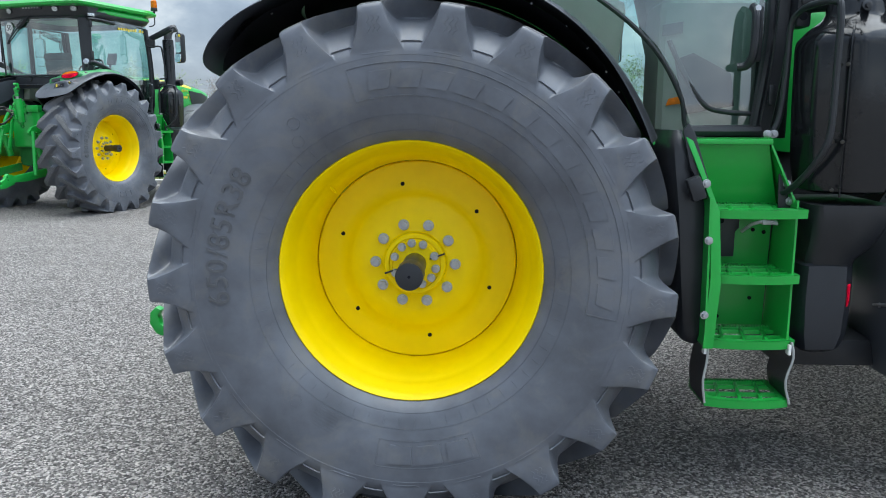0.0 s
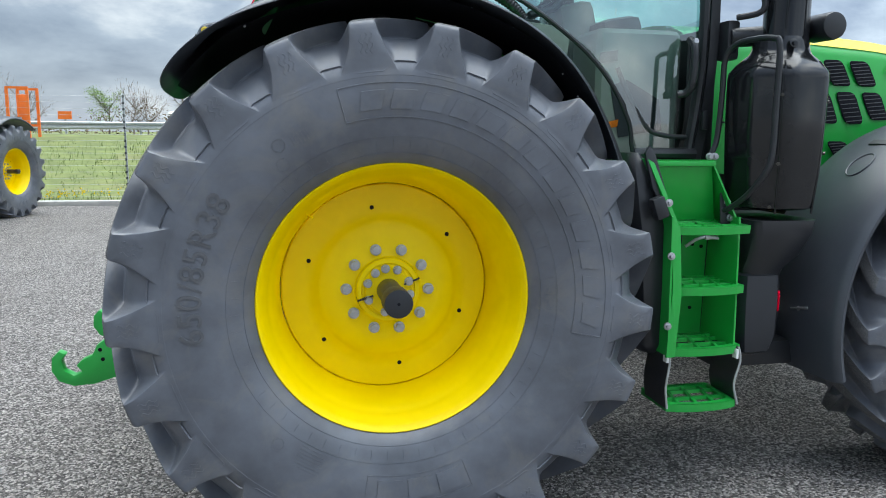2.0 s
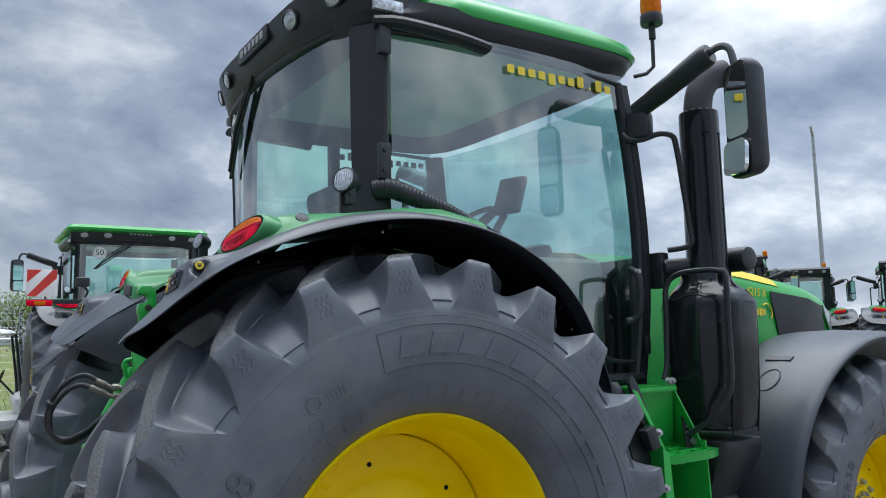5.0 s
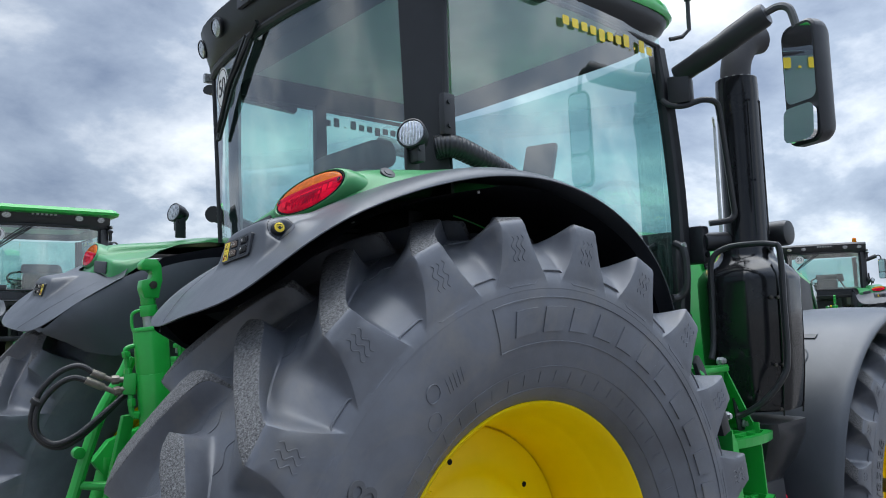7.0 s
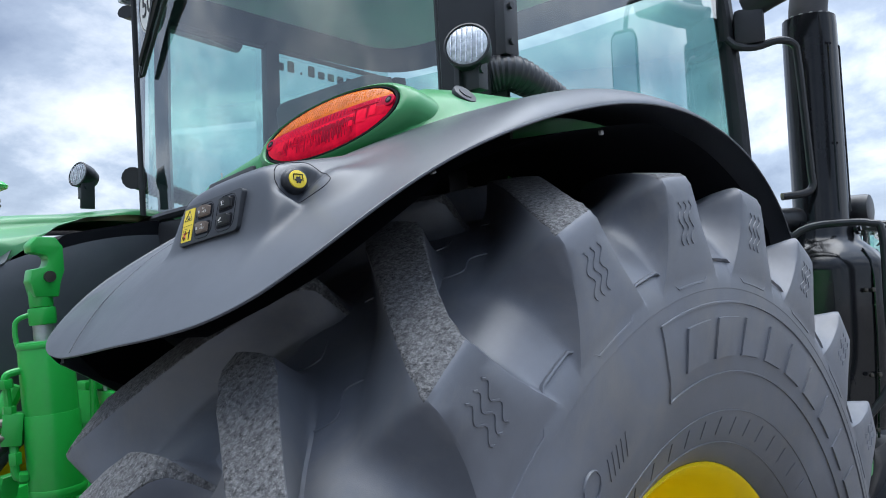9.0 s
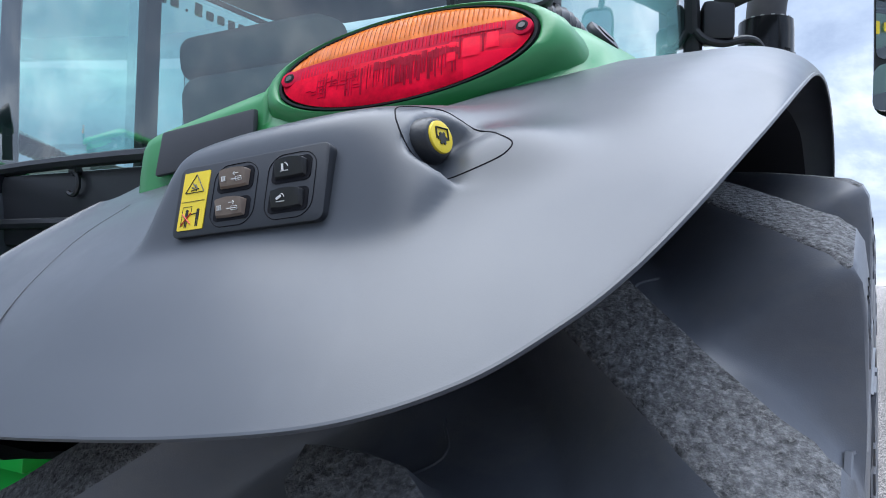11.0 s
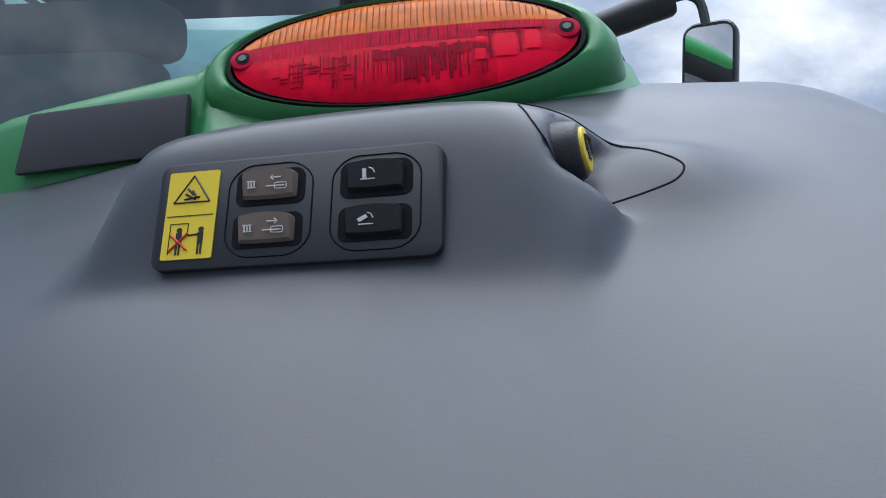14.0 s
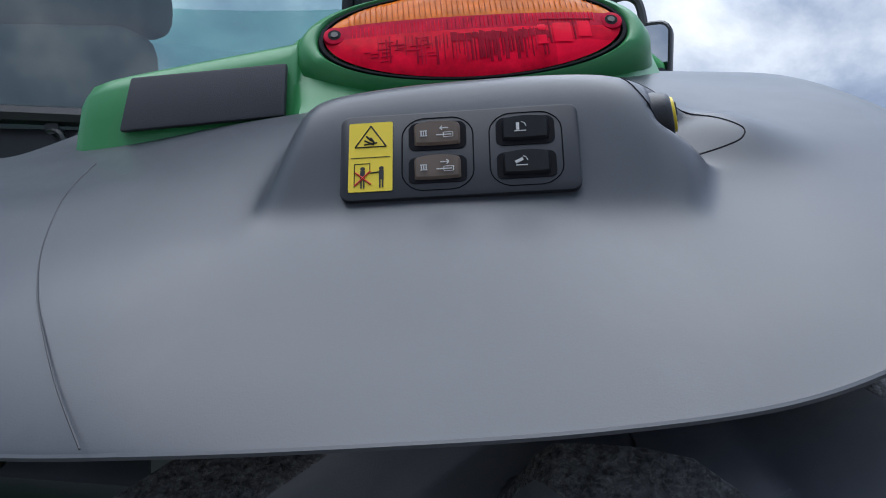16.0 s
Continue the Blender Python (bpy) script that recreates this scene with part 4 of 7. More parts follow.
    # plain fields of the reflector painted bright as glints, between darker bars for shade
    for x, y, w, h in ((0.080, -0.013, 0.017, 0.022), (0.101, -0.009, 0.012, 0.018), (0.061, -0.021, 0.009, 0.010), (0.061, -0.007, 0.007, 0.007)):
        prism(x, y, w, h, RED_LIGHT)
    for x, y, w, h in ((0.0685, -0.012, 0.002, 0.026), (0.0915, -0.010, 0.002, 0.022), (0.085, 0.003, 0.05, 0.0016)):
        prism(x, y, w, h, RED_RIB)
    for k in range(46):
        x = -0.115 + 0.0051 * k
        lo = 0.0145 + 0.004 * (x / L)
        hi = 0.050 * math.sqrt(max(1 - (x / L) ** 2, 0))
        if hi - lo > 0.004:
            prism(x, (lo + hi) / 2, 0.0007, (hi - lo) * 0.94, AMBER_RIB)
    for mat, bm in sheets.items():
        part("lens_prism_tone", place(bm), mat, lamp)
    for s, dx in ((-1, -0.1285), (1, 0.1285)):
        bm = bmesh.new()
        rod((dx, 0.002, 0.0), (dx, 0.002, 0.0100), 0.0105, 20, bm, bevel=0.002)
        rod((dx, 0.002, 0.0101), (dx, 0.002, 0.0104), 0.0060, 20, bm, mat=1)
        rod((dx, 0.002, 0.0103), (dx, 0.002, 0.0112), 0.0036, 6, bm, mat=2)
        part("lens_screw", place(bm), [RED_MID, DEEP, BLACK], lamp)


# darker tones of the lens colours, with the prisms' shade put into them
RED_RIB = material("red_lens_prism_shade", (0.29, 0.004, 0.022), 0.4, var=0.35, scale=90.0, spec=0.04)
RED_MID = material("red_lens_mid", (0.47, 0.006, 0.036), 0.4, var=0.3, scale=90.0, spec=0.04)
AMBER_RIB = material("amber_lens_rib_shade", (0.44, 0.085, 0.006), 0.4, var=0.25, scale=90.0, spec=0.04)

PAN = frame_of((-0.6955, 0.3177, 1.8856), (-0.01, -1, 0.085), (0.22, 0.0, 0.97)) @ Matrix.Diagonal((0.712, 0.60, 0.70, 1))


def rocker_outline(w, h, n=8):
    """A rectangle with softened corners and many points along its long edges."""
    top = [(w * (k / n - 0.5) * 0.97, h / 2) for k in range(n + 1)]
    return [(w / 2, -h / 2 + 0.001), (w / 2, h / 2 - 0.001)] + top[::-1] + [(-w / 2, h / 2 - 0.001), (-w / 2, -h / 2 + 0.001)] + [(x, -y) for x, y in top]


def console(tr_skin, wrap):
    skin = tr_skin

    def add(name, bm, mat, label=""):
        bmesh.ops.transform(bm, matrix=PAN, verts=bm.verts)
        return part(name, wrap(bm), mat, skin, label)
    I4 = Matrix.Identity(4)
    add("switch_plate", plate(I4, [(x, y - 0.0) for x, y in rounded(0.214, 0.098, 0.010)], -0.012, 0.006, 0.0035), PANEL, "dark rounded switch plate")
    z = 0.0062
    st = plate(I4, rounded(0.040, 0.080, 0.0015, 2), z - 0.004, z + 0.0008)
    I = st
    m = Matrix.Translation((-0.079, 0.0, 0))
    bmesh.ops.transform(I, matrix=m, verts=I.verts)
    add("warning_sticker", I, YELLOW_DECAL, "yellow warning sticker with black pictograms")
    # pictograms: a triangle with a crushed limb, and two plain figures, one crossed out
    b = bmesh.new()
    z2 = z + 0.001
    tri = [(-0.079 + 0.0165 * math.cos(radians(90 + 120 * k)), 0.0195 + 0.0165 * math.sin(radians(90 + 120 * k)), z2) for k in range(3)]
    for k in range(3):
        tube([tri[k], tri[(k + 1) % 3]], 0.0007, 4, b)
    for a, c in (((-0.085, 0.014), (-0.073, 0.016)), ((-0.083, 0.024), (-0.078, 0.018)), ((-0.079, 0.022), (-0.075, 0.015)), ((-0.0845, 0.019), (-0.076, 0.0135))):
        tube([(*a, z2), (*c, z2)], 0.0009, 4, b)
    box((-0.079, -0.001, z2), (0.036, 0.0005, 0.0006), bm=b)
    for px in (-0.086, -0.069):
        rod((px, -0.014, z2 - 0.0005), (px, -0.014, z2 + 0.0003), 0.0022, 10, b)
        box((px, -0.0215, z2), (0.0042, 0.0105, 0.0008), bm=b)
        for dx in (-0.0012, 0.0012):
            box((px + dx, -0.031, z2), (0.0013, 0.010, 0.0008), bm=b)
    tube([(-0.069, -0.018, z2), (-0.079, -0.019, z2)], 0.0008, 4, b)
    for a, c in (((-0.0935, -0.035), (-0.0935, -0.008)), ((-0.0935, -0.008), (-0.0795, -0.008)), ((-0.0795, -0.008), (-0.0795, -0.016))):
        tube([(*a, z2), (*c, z2)], 0.0004, 4, b)
    bmesh.ops.transform(b, matrix=PAN, verts=b.verts)
    pieces("pictogram", wrap(b), BLACK_PRINT, skin)
    b = bmesh.new()
    for a, c in (((-0.093, -0.033), (-0.079, -0.017)), ((-0.0925, -0.018), (-0.0785, -0.032))):
        tube([(*a, z2 + 0.0005), (*c, z2 + 0.0005)], 0.0009, 4, b)
    bmesh.ops.transform(b, matrix=PAN, verts=b.verts)
    pieces("red_cross_print", wrap(b), RED_PRINT, skin)
    # four rocker switches in two wells
    for col, x0, mat in (("remote", -0.0185, BROWN), ("hitch", 0.060, BLACK_SW)):
        rim = bmesh.new()
        outer = [(x0 + x, y * (0.965 + 0.09 * (1 - (x / 0.032) ** 2))) for x, y in rounded(0.064, 0.080, 0.018)]
        tube([(x, y, z) for x, y in outer] + [(*outer[0], z)], 0.0006, 4, rim)
        add("well_line", rim, DEEP)
        for k, y0 in enumerate((0.0195, -0.0195)):
            well = plate(I4, [(x0 + x, y0 + y + (0.0026 * (1 - (x / 0.026) ** 2) if (y > 0) == (k == 0) else 0)) for x, y in rounded(0.052, 0.031, 0.007, 5)], z - 0.003, z + 0.0006)
            add("switch_well", well, DEEP)
            sw = bmesh.new()
            rings = []
            # the faces are arched towards the top
            arched = [(x, y + 0.0024 * (1 - (x / 0.0213) ** 2) * (1 if y > 0 else -0.35)) for x, y in rocker_outline(0.0415, 0.0205)]
            for s, dz in ((1.0, 0.0), (0.985, 0.003), (0.90, 0.0062), (0.82, 0.0068)):
                rings.append([(x0 + x * s, y0 + y * s + 0.0035 * (1 - s) * 4, z + dz + 0.003 * (y / 0.014) * (dz > 0)) for x, y in arched])
            loft(rings, bm=sw)
            rocker = add("rocker_switch", recalc(sw), mat, "worn brown rocker switch" if col == "remote" else "black rocker switch")
            s = bmesh.new()
            zz = z + 0.0083
            yy = y0 + 0.001
            if col == "remote":
                for dx in (-0.016, -0.0135, -0.011):
                    box((x0 + dx, yy - 0.001, zz), (0.0011, 0.006, 0.0008), bm=s)
                box((x0 - 0.0135, yy + 0.002, zz), (0.0075, 0.0008, 0.0008), bm=s)
                box((x0 - 0.0135, yy - 0.004, zz), (0.0075, 0.0008, 0.0008), bm=s)
                box((x0 + 0.0075, yy - 0.0035, zz), (0.016, 0.0010, 0.0008), bm=s)
                out = [(x0 + 0.012 + x, yy - 0.0035 + y, zz) for x, y in rounded(0.010, 0.0055, 0.001, 2)]
                tube(out + [out[0]], 0.0005, 4, s)
                box((x0 + 0.008, yy + 0.0045, zz), (0.009, 0.0010, 0.0008), bm=s)
                d = 1 if k else -1
                for q in (-1, 1):
                    tube([(x0 + 0.008 + d * 0.0045, yy + 0.0045, zz), (x0 + 0.008 + d * 0.0020, yy + 0.0045 + q * 0.0024, zz)], 0.0006, 4, s)
            else:
                box((x0 - 0.005, yy - 0.0045, zz), (0.012, 0.0009, 0.0008), bm=s)
                box((x0 - 0.0075, yy + 0.001, zz), (0.0032, 0.0085, 0.0008), turn=(0, 0, 0 if k == 0 else -62), bm=s)
                tube([(x0 - 0.0035, yy + 0.006, zz), (x0 - 0.0005, yy + 0.0045, zz), (x0 + 0.001, yy + 0.001, zz)], 0.0005, 4, s)
            for v in s.verts:
                v.co.x = x0 + (v.co.x - x0) * 0.86
                v.co.y = yy + (v.co.y - yy) * 0.86
                v.co.z += 0.003 * (v.co.y - y0) / 0.014 - 0.0012
            bmesh.ops.transform(s, matrix=PAN, verts=s.verts)
            pieces("symbol", wrap(s), WHITE, skin)
    # power take-off button in its scoop at the outer end
    c, n = BUTTON_FACE, BUTTON_AXIS
    e1 = Vector((0, 0, 1)).cross(n).normalized()
    e2 = n.cross(e1)
    rings = []
    for r, d in ((0.0180, -0.030), (0.0176, -0.0125), (0.0172, -0.0105), (0.0164, -0.0065), (0.0148, -0.0032), (0.0135, -0.0022), (0.0105, -0.0022)):
        rings.append([c + n * d + (e1 * math.cos(t * math.pi / 20) + e2 * math.sin(t * math.pi / 20)) * r for t in range(40)])
    part("button_collar", wrap(recalc(loft(rings))), BLACK, skin, "black domed collar of the push button", 50)
    top = 0.0
    bm = bmesh.new()
    rod(c + n * (top - 0.004), c + n * top, 0.0122, 32, bm, bevel=0.0015)
    but = part("button", wrap(bm), YELLOW_DECAL, skin, "yellow push button with a gear symbol")
    fm = Matrix.Translation(c + n * (top + 0.0001)) @ Matrix((e1, e2, n)).transposed().to_4x4() @ Matrix.Diagonal((0.7, 0.7, 1, 1))
    g = bmesh.new()
    rod((0, -0.002, 0), (0, -0.002, 0.0006), 0.0052, 16, g)
    for k in range(6):
        a = radians(60 * k)
        box((0.0055 * math.cos(a), -0.002 + 0.0055 * math.sin(a), 0.0003), (0.0028, 0.0032, 0.0006), turn=(0, 0, 60 * k), bm=g)
    for a, b2 in (((-0.009, -0.003), (-0.009, 0.009)), ((-0.009, 0.009), (0.009, 0.009)), ((0.009, 0.009), (0.009, -0.003))):
        tube([(*a, 0.0003), (*b2, 0.0003)], 0.0009, 4, g)
    bmesh.ops.transform(g, matrix=fm, verts=g.verts)
    pieces("gear_symbol", wrap(g), BLACK_PRINT, skin)
    return skin


BLACK_SW = material("black_switch", (0.016, 0.017, 0.020), 0.32, var=0.08, scale=30.0, bump=0.05, bump_scale=800)


def rear_fender(tr, left=False):
    wrap = mirror_bm if left else (lambda b: b)
    skin = part("fender_skin", wrap(skin_bm()), [SKIN, BLACK], tr, "grey moulded plastic rear fender with a switch console", 50)
    part("parting_line", wrap(skin_line([(137.4, 0.485), (135.5, 0.516), (133.4, 0.546), (131.4, 0.572), (128.6, 0.600), (125.3, 0.6234), (122.5, 0.638), (120.3, 0.646)], 0.0006)), LINE, skin)
    part("parting_line", wrap(skin_line([(124.5, 0.2045), (123.5, 0.212), (122.6, 0.192), (122.6, 0.177), (122.8, 0.164), (123.0, 0.152), (123.45, 0.138), (123.85, 0.1268), (124.35, 0.130), (124.7, 0.141), (125.0, 0.158), (125.2, 0.174), (125.3, 0.190), (124.5, 0.2045)], 0.0006)), DEEP, skin)
    rows = []
    for k in range(22):
        phi = 27 + 55 * k / 21
        y0 = interp(phi, [e[0] for e in SKIN_IN[:8]], [e[1] for e in SKIN_IN[:8]])
        r = skin_r(phi, y0)
        rows.append([fp(phi, r - 0.012, y0 - 0.03), fp(phi, r - 0.002, y0 - 0.012), fp(phi, r + 0.006, y0 + 0.01), fp(phi, r + 0.010, y0 + 0.06), fp(phi, r - 0.004, 0.46), fp(phi, r - 0.05, 0.47)])
    part("fender_rim", wrap(recalc(loft(rows, closed=False, cap=False))), GREEN, tr, "green inner edge of the fender", 50)
    part("fender_wall", wrap(wall_bm()), SKIN, skin, "dark grey wall of the fender beside the cab", 50)
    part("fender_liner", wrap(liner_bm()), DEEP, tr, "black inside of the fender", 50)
    for phi in (36, 41, 46, 52, 58, 66, 75, 96, 118):
        r = interp(phi, [e[0] for e in SKIN_EDGE[:17]], [e[2] for e in SKIN_EDGE[:17]]) - (0.032 if phi > 90 else 0.020)
        y = interp(phi, [30, 40, 60, 84, 123], [0.22, 0.15, 0.07, 0.055, 0.075])
        part("rivet", wrap(rod(fp(phi, r + 0.004, y), fp(phi, r - 0.004, y), 0.0045, 10, bevel=0.001)), STEEL, tr)
    part("fender_top", wrap(housing_bm()), FENDER_GREEN, tr, "green fender top round the tail lamp", 50)
    lamp_parts(tr, wrap)
    console(skin, wrap)
    pad = [(-0.508, 0.492, 2.003), (-0.504, 0.641, 1.988), (-0.510, 0.645, 1.935), (-0.511, 0.490, 1.953)]
    part("rubber_pad", wrap(slab(pad, (-1, 0.02, 0.05), 0.008, 0.0035)), PAD, tr, "dark rubber pad on the fender")
    bm = bmesh.new()
    n = Vector((-0.05, -0.75, 0.66)).normalized()
    c = Vector((-0.343, 0.168, 2.080))
    rod(c, c + n * 0.010, 0.021, 28, bm, bevel=0.004)
    rod(c + n * 0.010, c + n * 0.0115, 0.012, 20, bm, mat=1)
    part("position_sensor", wrap(bm), [PANEL, BLACK], tr, "round grey plug in the fender")
    # work lamp on its bracket
    c = Vector((-0.10, 0.36, 2.262))
    # the right lamp is turned outward, the left one straight back
    n = Vector((-0.86, 0.25 if left else -0.46, 0.20)).normalized()
    q = n.to_track_quat("Z", "Y").to_matrix().to_4x4()
    bm = lathe([(-0.062, 0.012), (-0.058, 0.030), (-0.030, 0.043), (0.0, 0.047), (0.012, 0.048), (0.014, 0.044), (0.008, 0.042)], (0, 0, 0), "z", 36)
    bmesh.ops.transform(bm, matrix=Matrix.Translation(c) @ q, verts=bm.verts)
    lamp = part("work_lamp", wrap(bm), BLACK, tr, "round work lamp on a bracket")
    bm = lathe([(0.011, 0.042), (0.013, 0.034), (0.015, 0.018), (0.016, 0.0005)], (0, 0, 0), "z", 36)
    bmesh.ops.transform(bm, matrix=Matrix.Translation(c) @ q, verts=bm.verts)
    part("lamp_lens", wrap(bm), LENS, lamp, "facetted clear lens")
    for k in range(-3, 4):
        x = 0.0105 * k
        h = math.sqrt(0.040 ** 2 - x * x)
        bm = tube([(x, h * u, 0.0150 + 0.0012 * (1 - u * u)) for u in (-0.95, -0.5, 0, 0.5, 0.95)], 0.0014, 5)
        bmesh.ops.transform(bm, matrix=Matrix.Translation(c) @ q, verts=bm.verts)
        part("lens_rib", wrap(bm), SILVER, lamp)
    bm = box((-0.085, 0.385, 2.19), (0.05, 0.014, 0.11), 0.003)
    box((-0.085, 0.36, 2.205), (0.03, 0.05, 0.06), 0.004, bm=bm)
    rod((-0.09, 0.33, 2.215), (-0.09, 0.40, 2.215), 0.009, 10, bm)
    part("lamp_bracket", wrap(bm), BLACK, lamp)


LENS = material("lamp_lens_glass", (0.50, 0.53, 0.55), 0.2, metal=0.5, var=0.6, scale=70.0, coat=0.5)


# ---- cab ----
# right-hand corner posts (x, y, z): rear post from bottom to top, front post from bottom to top
REAR_POST = [(0.085, 0.485, 2.08), (0.075, 0.485, 2.45), (0.075, 0.49, 2.92)]
FRONT_POST = [(1.435, 0.44, 1.44), (1.475, 0.425, 1.80), (1.480, 0.42, 2.15), (1.455, 0.43, 2.55), (1.415, 0.445, 2.88)]
DOOR_LOW = [(0.13, 0.43, 2.24), (0.35, 0.40, 2.20), (0.55, 0.39, 2.13), (0.72, 0.385, 2.03), (0.88, 0.385, 1.91), (1.00, 0.39, 1.78), (1.09, 0.40, 1.62), (1.14, 0.41, 1.475)]


def cab(tr):
    right = lambda b: b
    for wrap in (right, mirror_bm):
        # posts
        rings = [[(x - 0.045, y + 0.075, z), (x - 0.062, y + 0.058, z), (x + 0.022, y - 0.062, z), (x + 0.042, y - 0.055, z), (x + 0.045, y - 0.025, z), (x - 0.02, y + 0.08, z)] for x, y, z in (REAR_POST if wrap is right else [(x + 0.06, y + 0.05, z) for x, y, z in REAR_POST])]
        part("rear_post", wrap(recalc(loft(rings))), BLACK, tr, "black rear cab post", 50)
        P = smooth_path(FRONT_POST, 5)
        rings = [[(p.x - 0.022, p.y - 0.004, p.z), (p.x + 0.020, p.y - 0.006, p.z), (p.x + 0.032, p.y + 0.02, p.z), (p.x + 0.03, p.y + 0.07, p.z), (p.x - 0.02, p.y + 0.05, p.z)] for p in P]
        part("front_post", wrap(recalc(loft(rings))), BLACK, tr, "black front cab post")
        # side glass
        top = [(1.39, 0.438, 2.865), (1.1, 0.425, 2.875), (0.6, 0.41, 2.885), (0.13, 0.43, 2.875)]
        front = [(p.x - 0.018, p.y + 0.004, p.z) for p in P]
        N = 14
        rows = []
        for i in range(N + 1):
            u = i / N
            x_low = 0.13 + 1.28 * u
            z_low = interp(x_low, [p[0] for p in DOOR_LOW] + [1.41], [p[2] for p in DOOR_LOW] + [1.47])
            row = []
            for j in range(9):
                v = j / 8
                z = z_low + (2.92 - z_low) * v
                xf = interp(z, [p.z for p in P], [p.x for p in P]) - 0.02
                x = 0.13 + (xf - 0.13) * u
                y = 0.43 - 0.045 * math.sin(math.pi * min(u * 1.05, 1)) * 0.9 + 0.012 * u
                row.append((x, y, z))
            rows.append(row)
        bm = loft(rows, closed=False, cap=False)
        g = clear_pane(part("side_window", wrap(bm), GLASS, tr, "tinted curved door glass", 60))
        # rubber and black frame round the glass
        edge = [(p[0], p[1] + 0.008, p[2]) for p in DOOR_LOW] + [(1.41, 0.435, 1.46)]
        bm = tube(smooth_path(edge, 4), 0.010, 8)
        tube([(1.12, 0.425, 1.492), (1.42, 0.43, 1.492)], 0.026, 8, bm)
        part("window_seal", wrap(bm), BLACK, g)
        bm = tube(smooth_path([(0.10, 0.43, 2.30), (0.105, 0.43, 2.6), (0.11, 0.43, 2.87)], 4), 0.012, 8)
        part("window_seal", wrap(bm), BLACK, g)
        bm = tube(smooth_path([(x, y + 0.004, z + 0.012) for x, y, z in top], 4), 0.012, 8)
        part("window_seal", wrap(bm), BLACK, g)
        bm = tube([(p.x - 0.045, p.y + 0.012, p.z) for p in P], 0.030, 8, squash=0.6)
        part("door_frame", wrap(bm), BLACK, g)
        # door sill under the glass
        part("door_sill", wrap(box((1.27, 0.46, 1.445), (0.36, 0.07, 0.05), 0.012)), BLACK, tr)
        # air duct that runs down along the fender from the post
        duct = [(0.06, 0.44, 2.255), (0.10, 0.40, 2.258), (0.20, 0.385, 2.228), (0.32, 0.39, 2.196), (0.44, 0.40, 2.155), (0.54, 0.41, 2.10), (0.60, 0.42, 2.05)]
        line = smooth_path(duct, 14)
        bm = tube(line, [interp(k / (len(line) - 1), [0, 0.3, 0.6, 1], [0.042, 0.038, 0.031, 0.020]) - (0.003 if k % 2 else 0) for k in range(len(line))], 14)
        part("rubber_duct", wrap(bm), BLACK, tr, "thick black moulding along the fender")
        if wrap is right:
            bm = box((0.08, 0.40, 2.36), (0.05, 0.03, 0.14), 0.008)
            rod((0.075, 0.385, 2.40), (0.075, 0.378, 2.40), 0.008, 10, bm)
            rod((0.075, 0.385, 2.32), (0.075, 0.378, 2.32), 0.008, 10, bm)
            part("hinge", bm, BLACK, tr)
            part("hinge", box((0.085, 0.40, 2.83), (0.05, 0.035, 0.11), 0.006), BLACK, tr)
        # rain gutter bar above the door
        bm = tube(smooth_path([(0.05, 0.415, 2.90), (0.15, 0.385, 2.905), (0.38, 0.375, 2.895), (0.56, 0.385, 2.88)], 5), 0.040, 10, squash=0.62)
        part("roof_support", wrap(bm), BLACK, tr)
        # green lower body below the door
        part("cab_side", wrap(slab([(1.0, 0.52, 1.45), (1.50, 0.52, 1.45), (1.50, 0.52, 1.10), (0.95, 0.52, 1.10)], (0, 1, 0), 0.05)), BLACK, tr)
    # glass at the rear: gently curved
    rows = []
    for i in range(13):
        u = i / 12
        y = 0.575 + (2 * YC - 1.09) * u
        bow = -0.10 * math.sin(math.pi * u) ** 0.7
        rows.append([(0.035 + bow + 0.03 * (1 - v / 6), y, 2.07 + 0.87 * v / 6) for v in range(7)])
    bm = loft(rows, closed=False, cap=False)
    rw = clear_pane(part("rear_window", bm, GLASS, tr, "tinted curved rear window", 60))
    for z, r in ((2.07, 0.016), (2.935, 0.018)):
        bm = tube([(rows[i][0 if z < 2.5 else 6][0] - 0.004, rows[i][0][1], z) for i in range(13)], r, 8)
        part("window_seal", bm, BLACK, rw)
    for i in (0, 12):
        part("window_seal", tube([rows[i][0], rows[i][6]], 0.012, 8), BLACK, rw)
    part("lower_panel", box((0.02, YC, 1.965), (0.07, 1.62, 0.18), 0.02), BLACK, tr, "black panel below the rear window")
    # windscreen
    rows = []
    for i in range(9):
        u = i / 8
        y = 0.47 + (2 * YC - 0.94) * u
        rows.append([(1.50 + 0.10 * math.sin(math.pi * u) - 0.05 * (v / 5) ** 2, y, 1.70 + 1.18 * v / 5) for v in range(6)])
    clear_pane(part("windscreen", loft(rows, closed=False, cap=False), GLASS, tr, "curved windscreen", 60))
    # roof: black tray with a green cap
    def outline(s, front, back, half):
        pts = []
        for k in range(48):
            a = 2 * math.pi * k / 48
            c, sn = math.cos(a), math.sin(a)
            ex = 0.30
            x = (abs(c) ** ex) * (1 if c >= 0 else -1)
            y = (abs(sn) ** ex) * (1 if sn >= 0 else -1)
            pts.append(((front + back) / 2 + x * (front - back) / 2 * s, YC + y * half * s))
        return pts
    rings = [[(x, y, z) for x, y in outline(s, f, b, h)] for s, f, b, h, z in ((0.90, 1.40, 0.04, 0.84, 3.005), (0.97, 1.44, 0.01, 0.86, 2.95), (1, 1.47, 0.0, 0.88, 2.90), (1, 1.51, -0.02, 0.90, 2.925), (1, 1.55, -0.04, 0.925, 2.96), (1, 1.565, 0.05, 0.935, 2.99), (1, 1.565, 0.05, 0.935, 3.02))]
    part("roof_tray", recalc(loft(rings)), BLACK, tr, "black underside of the cab roof", 40)
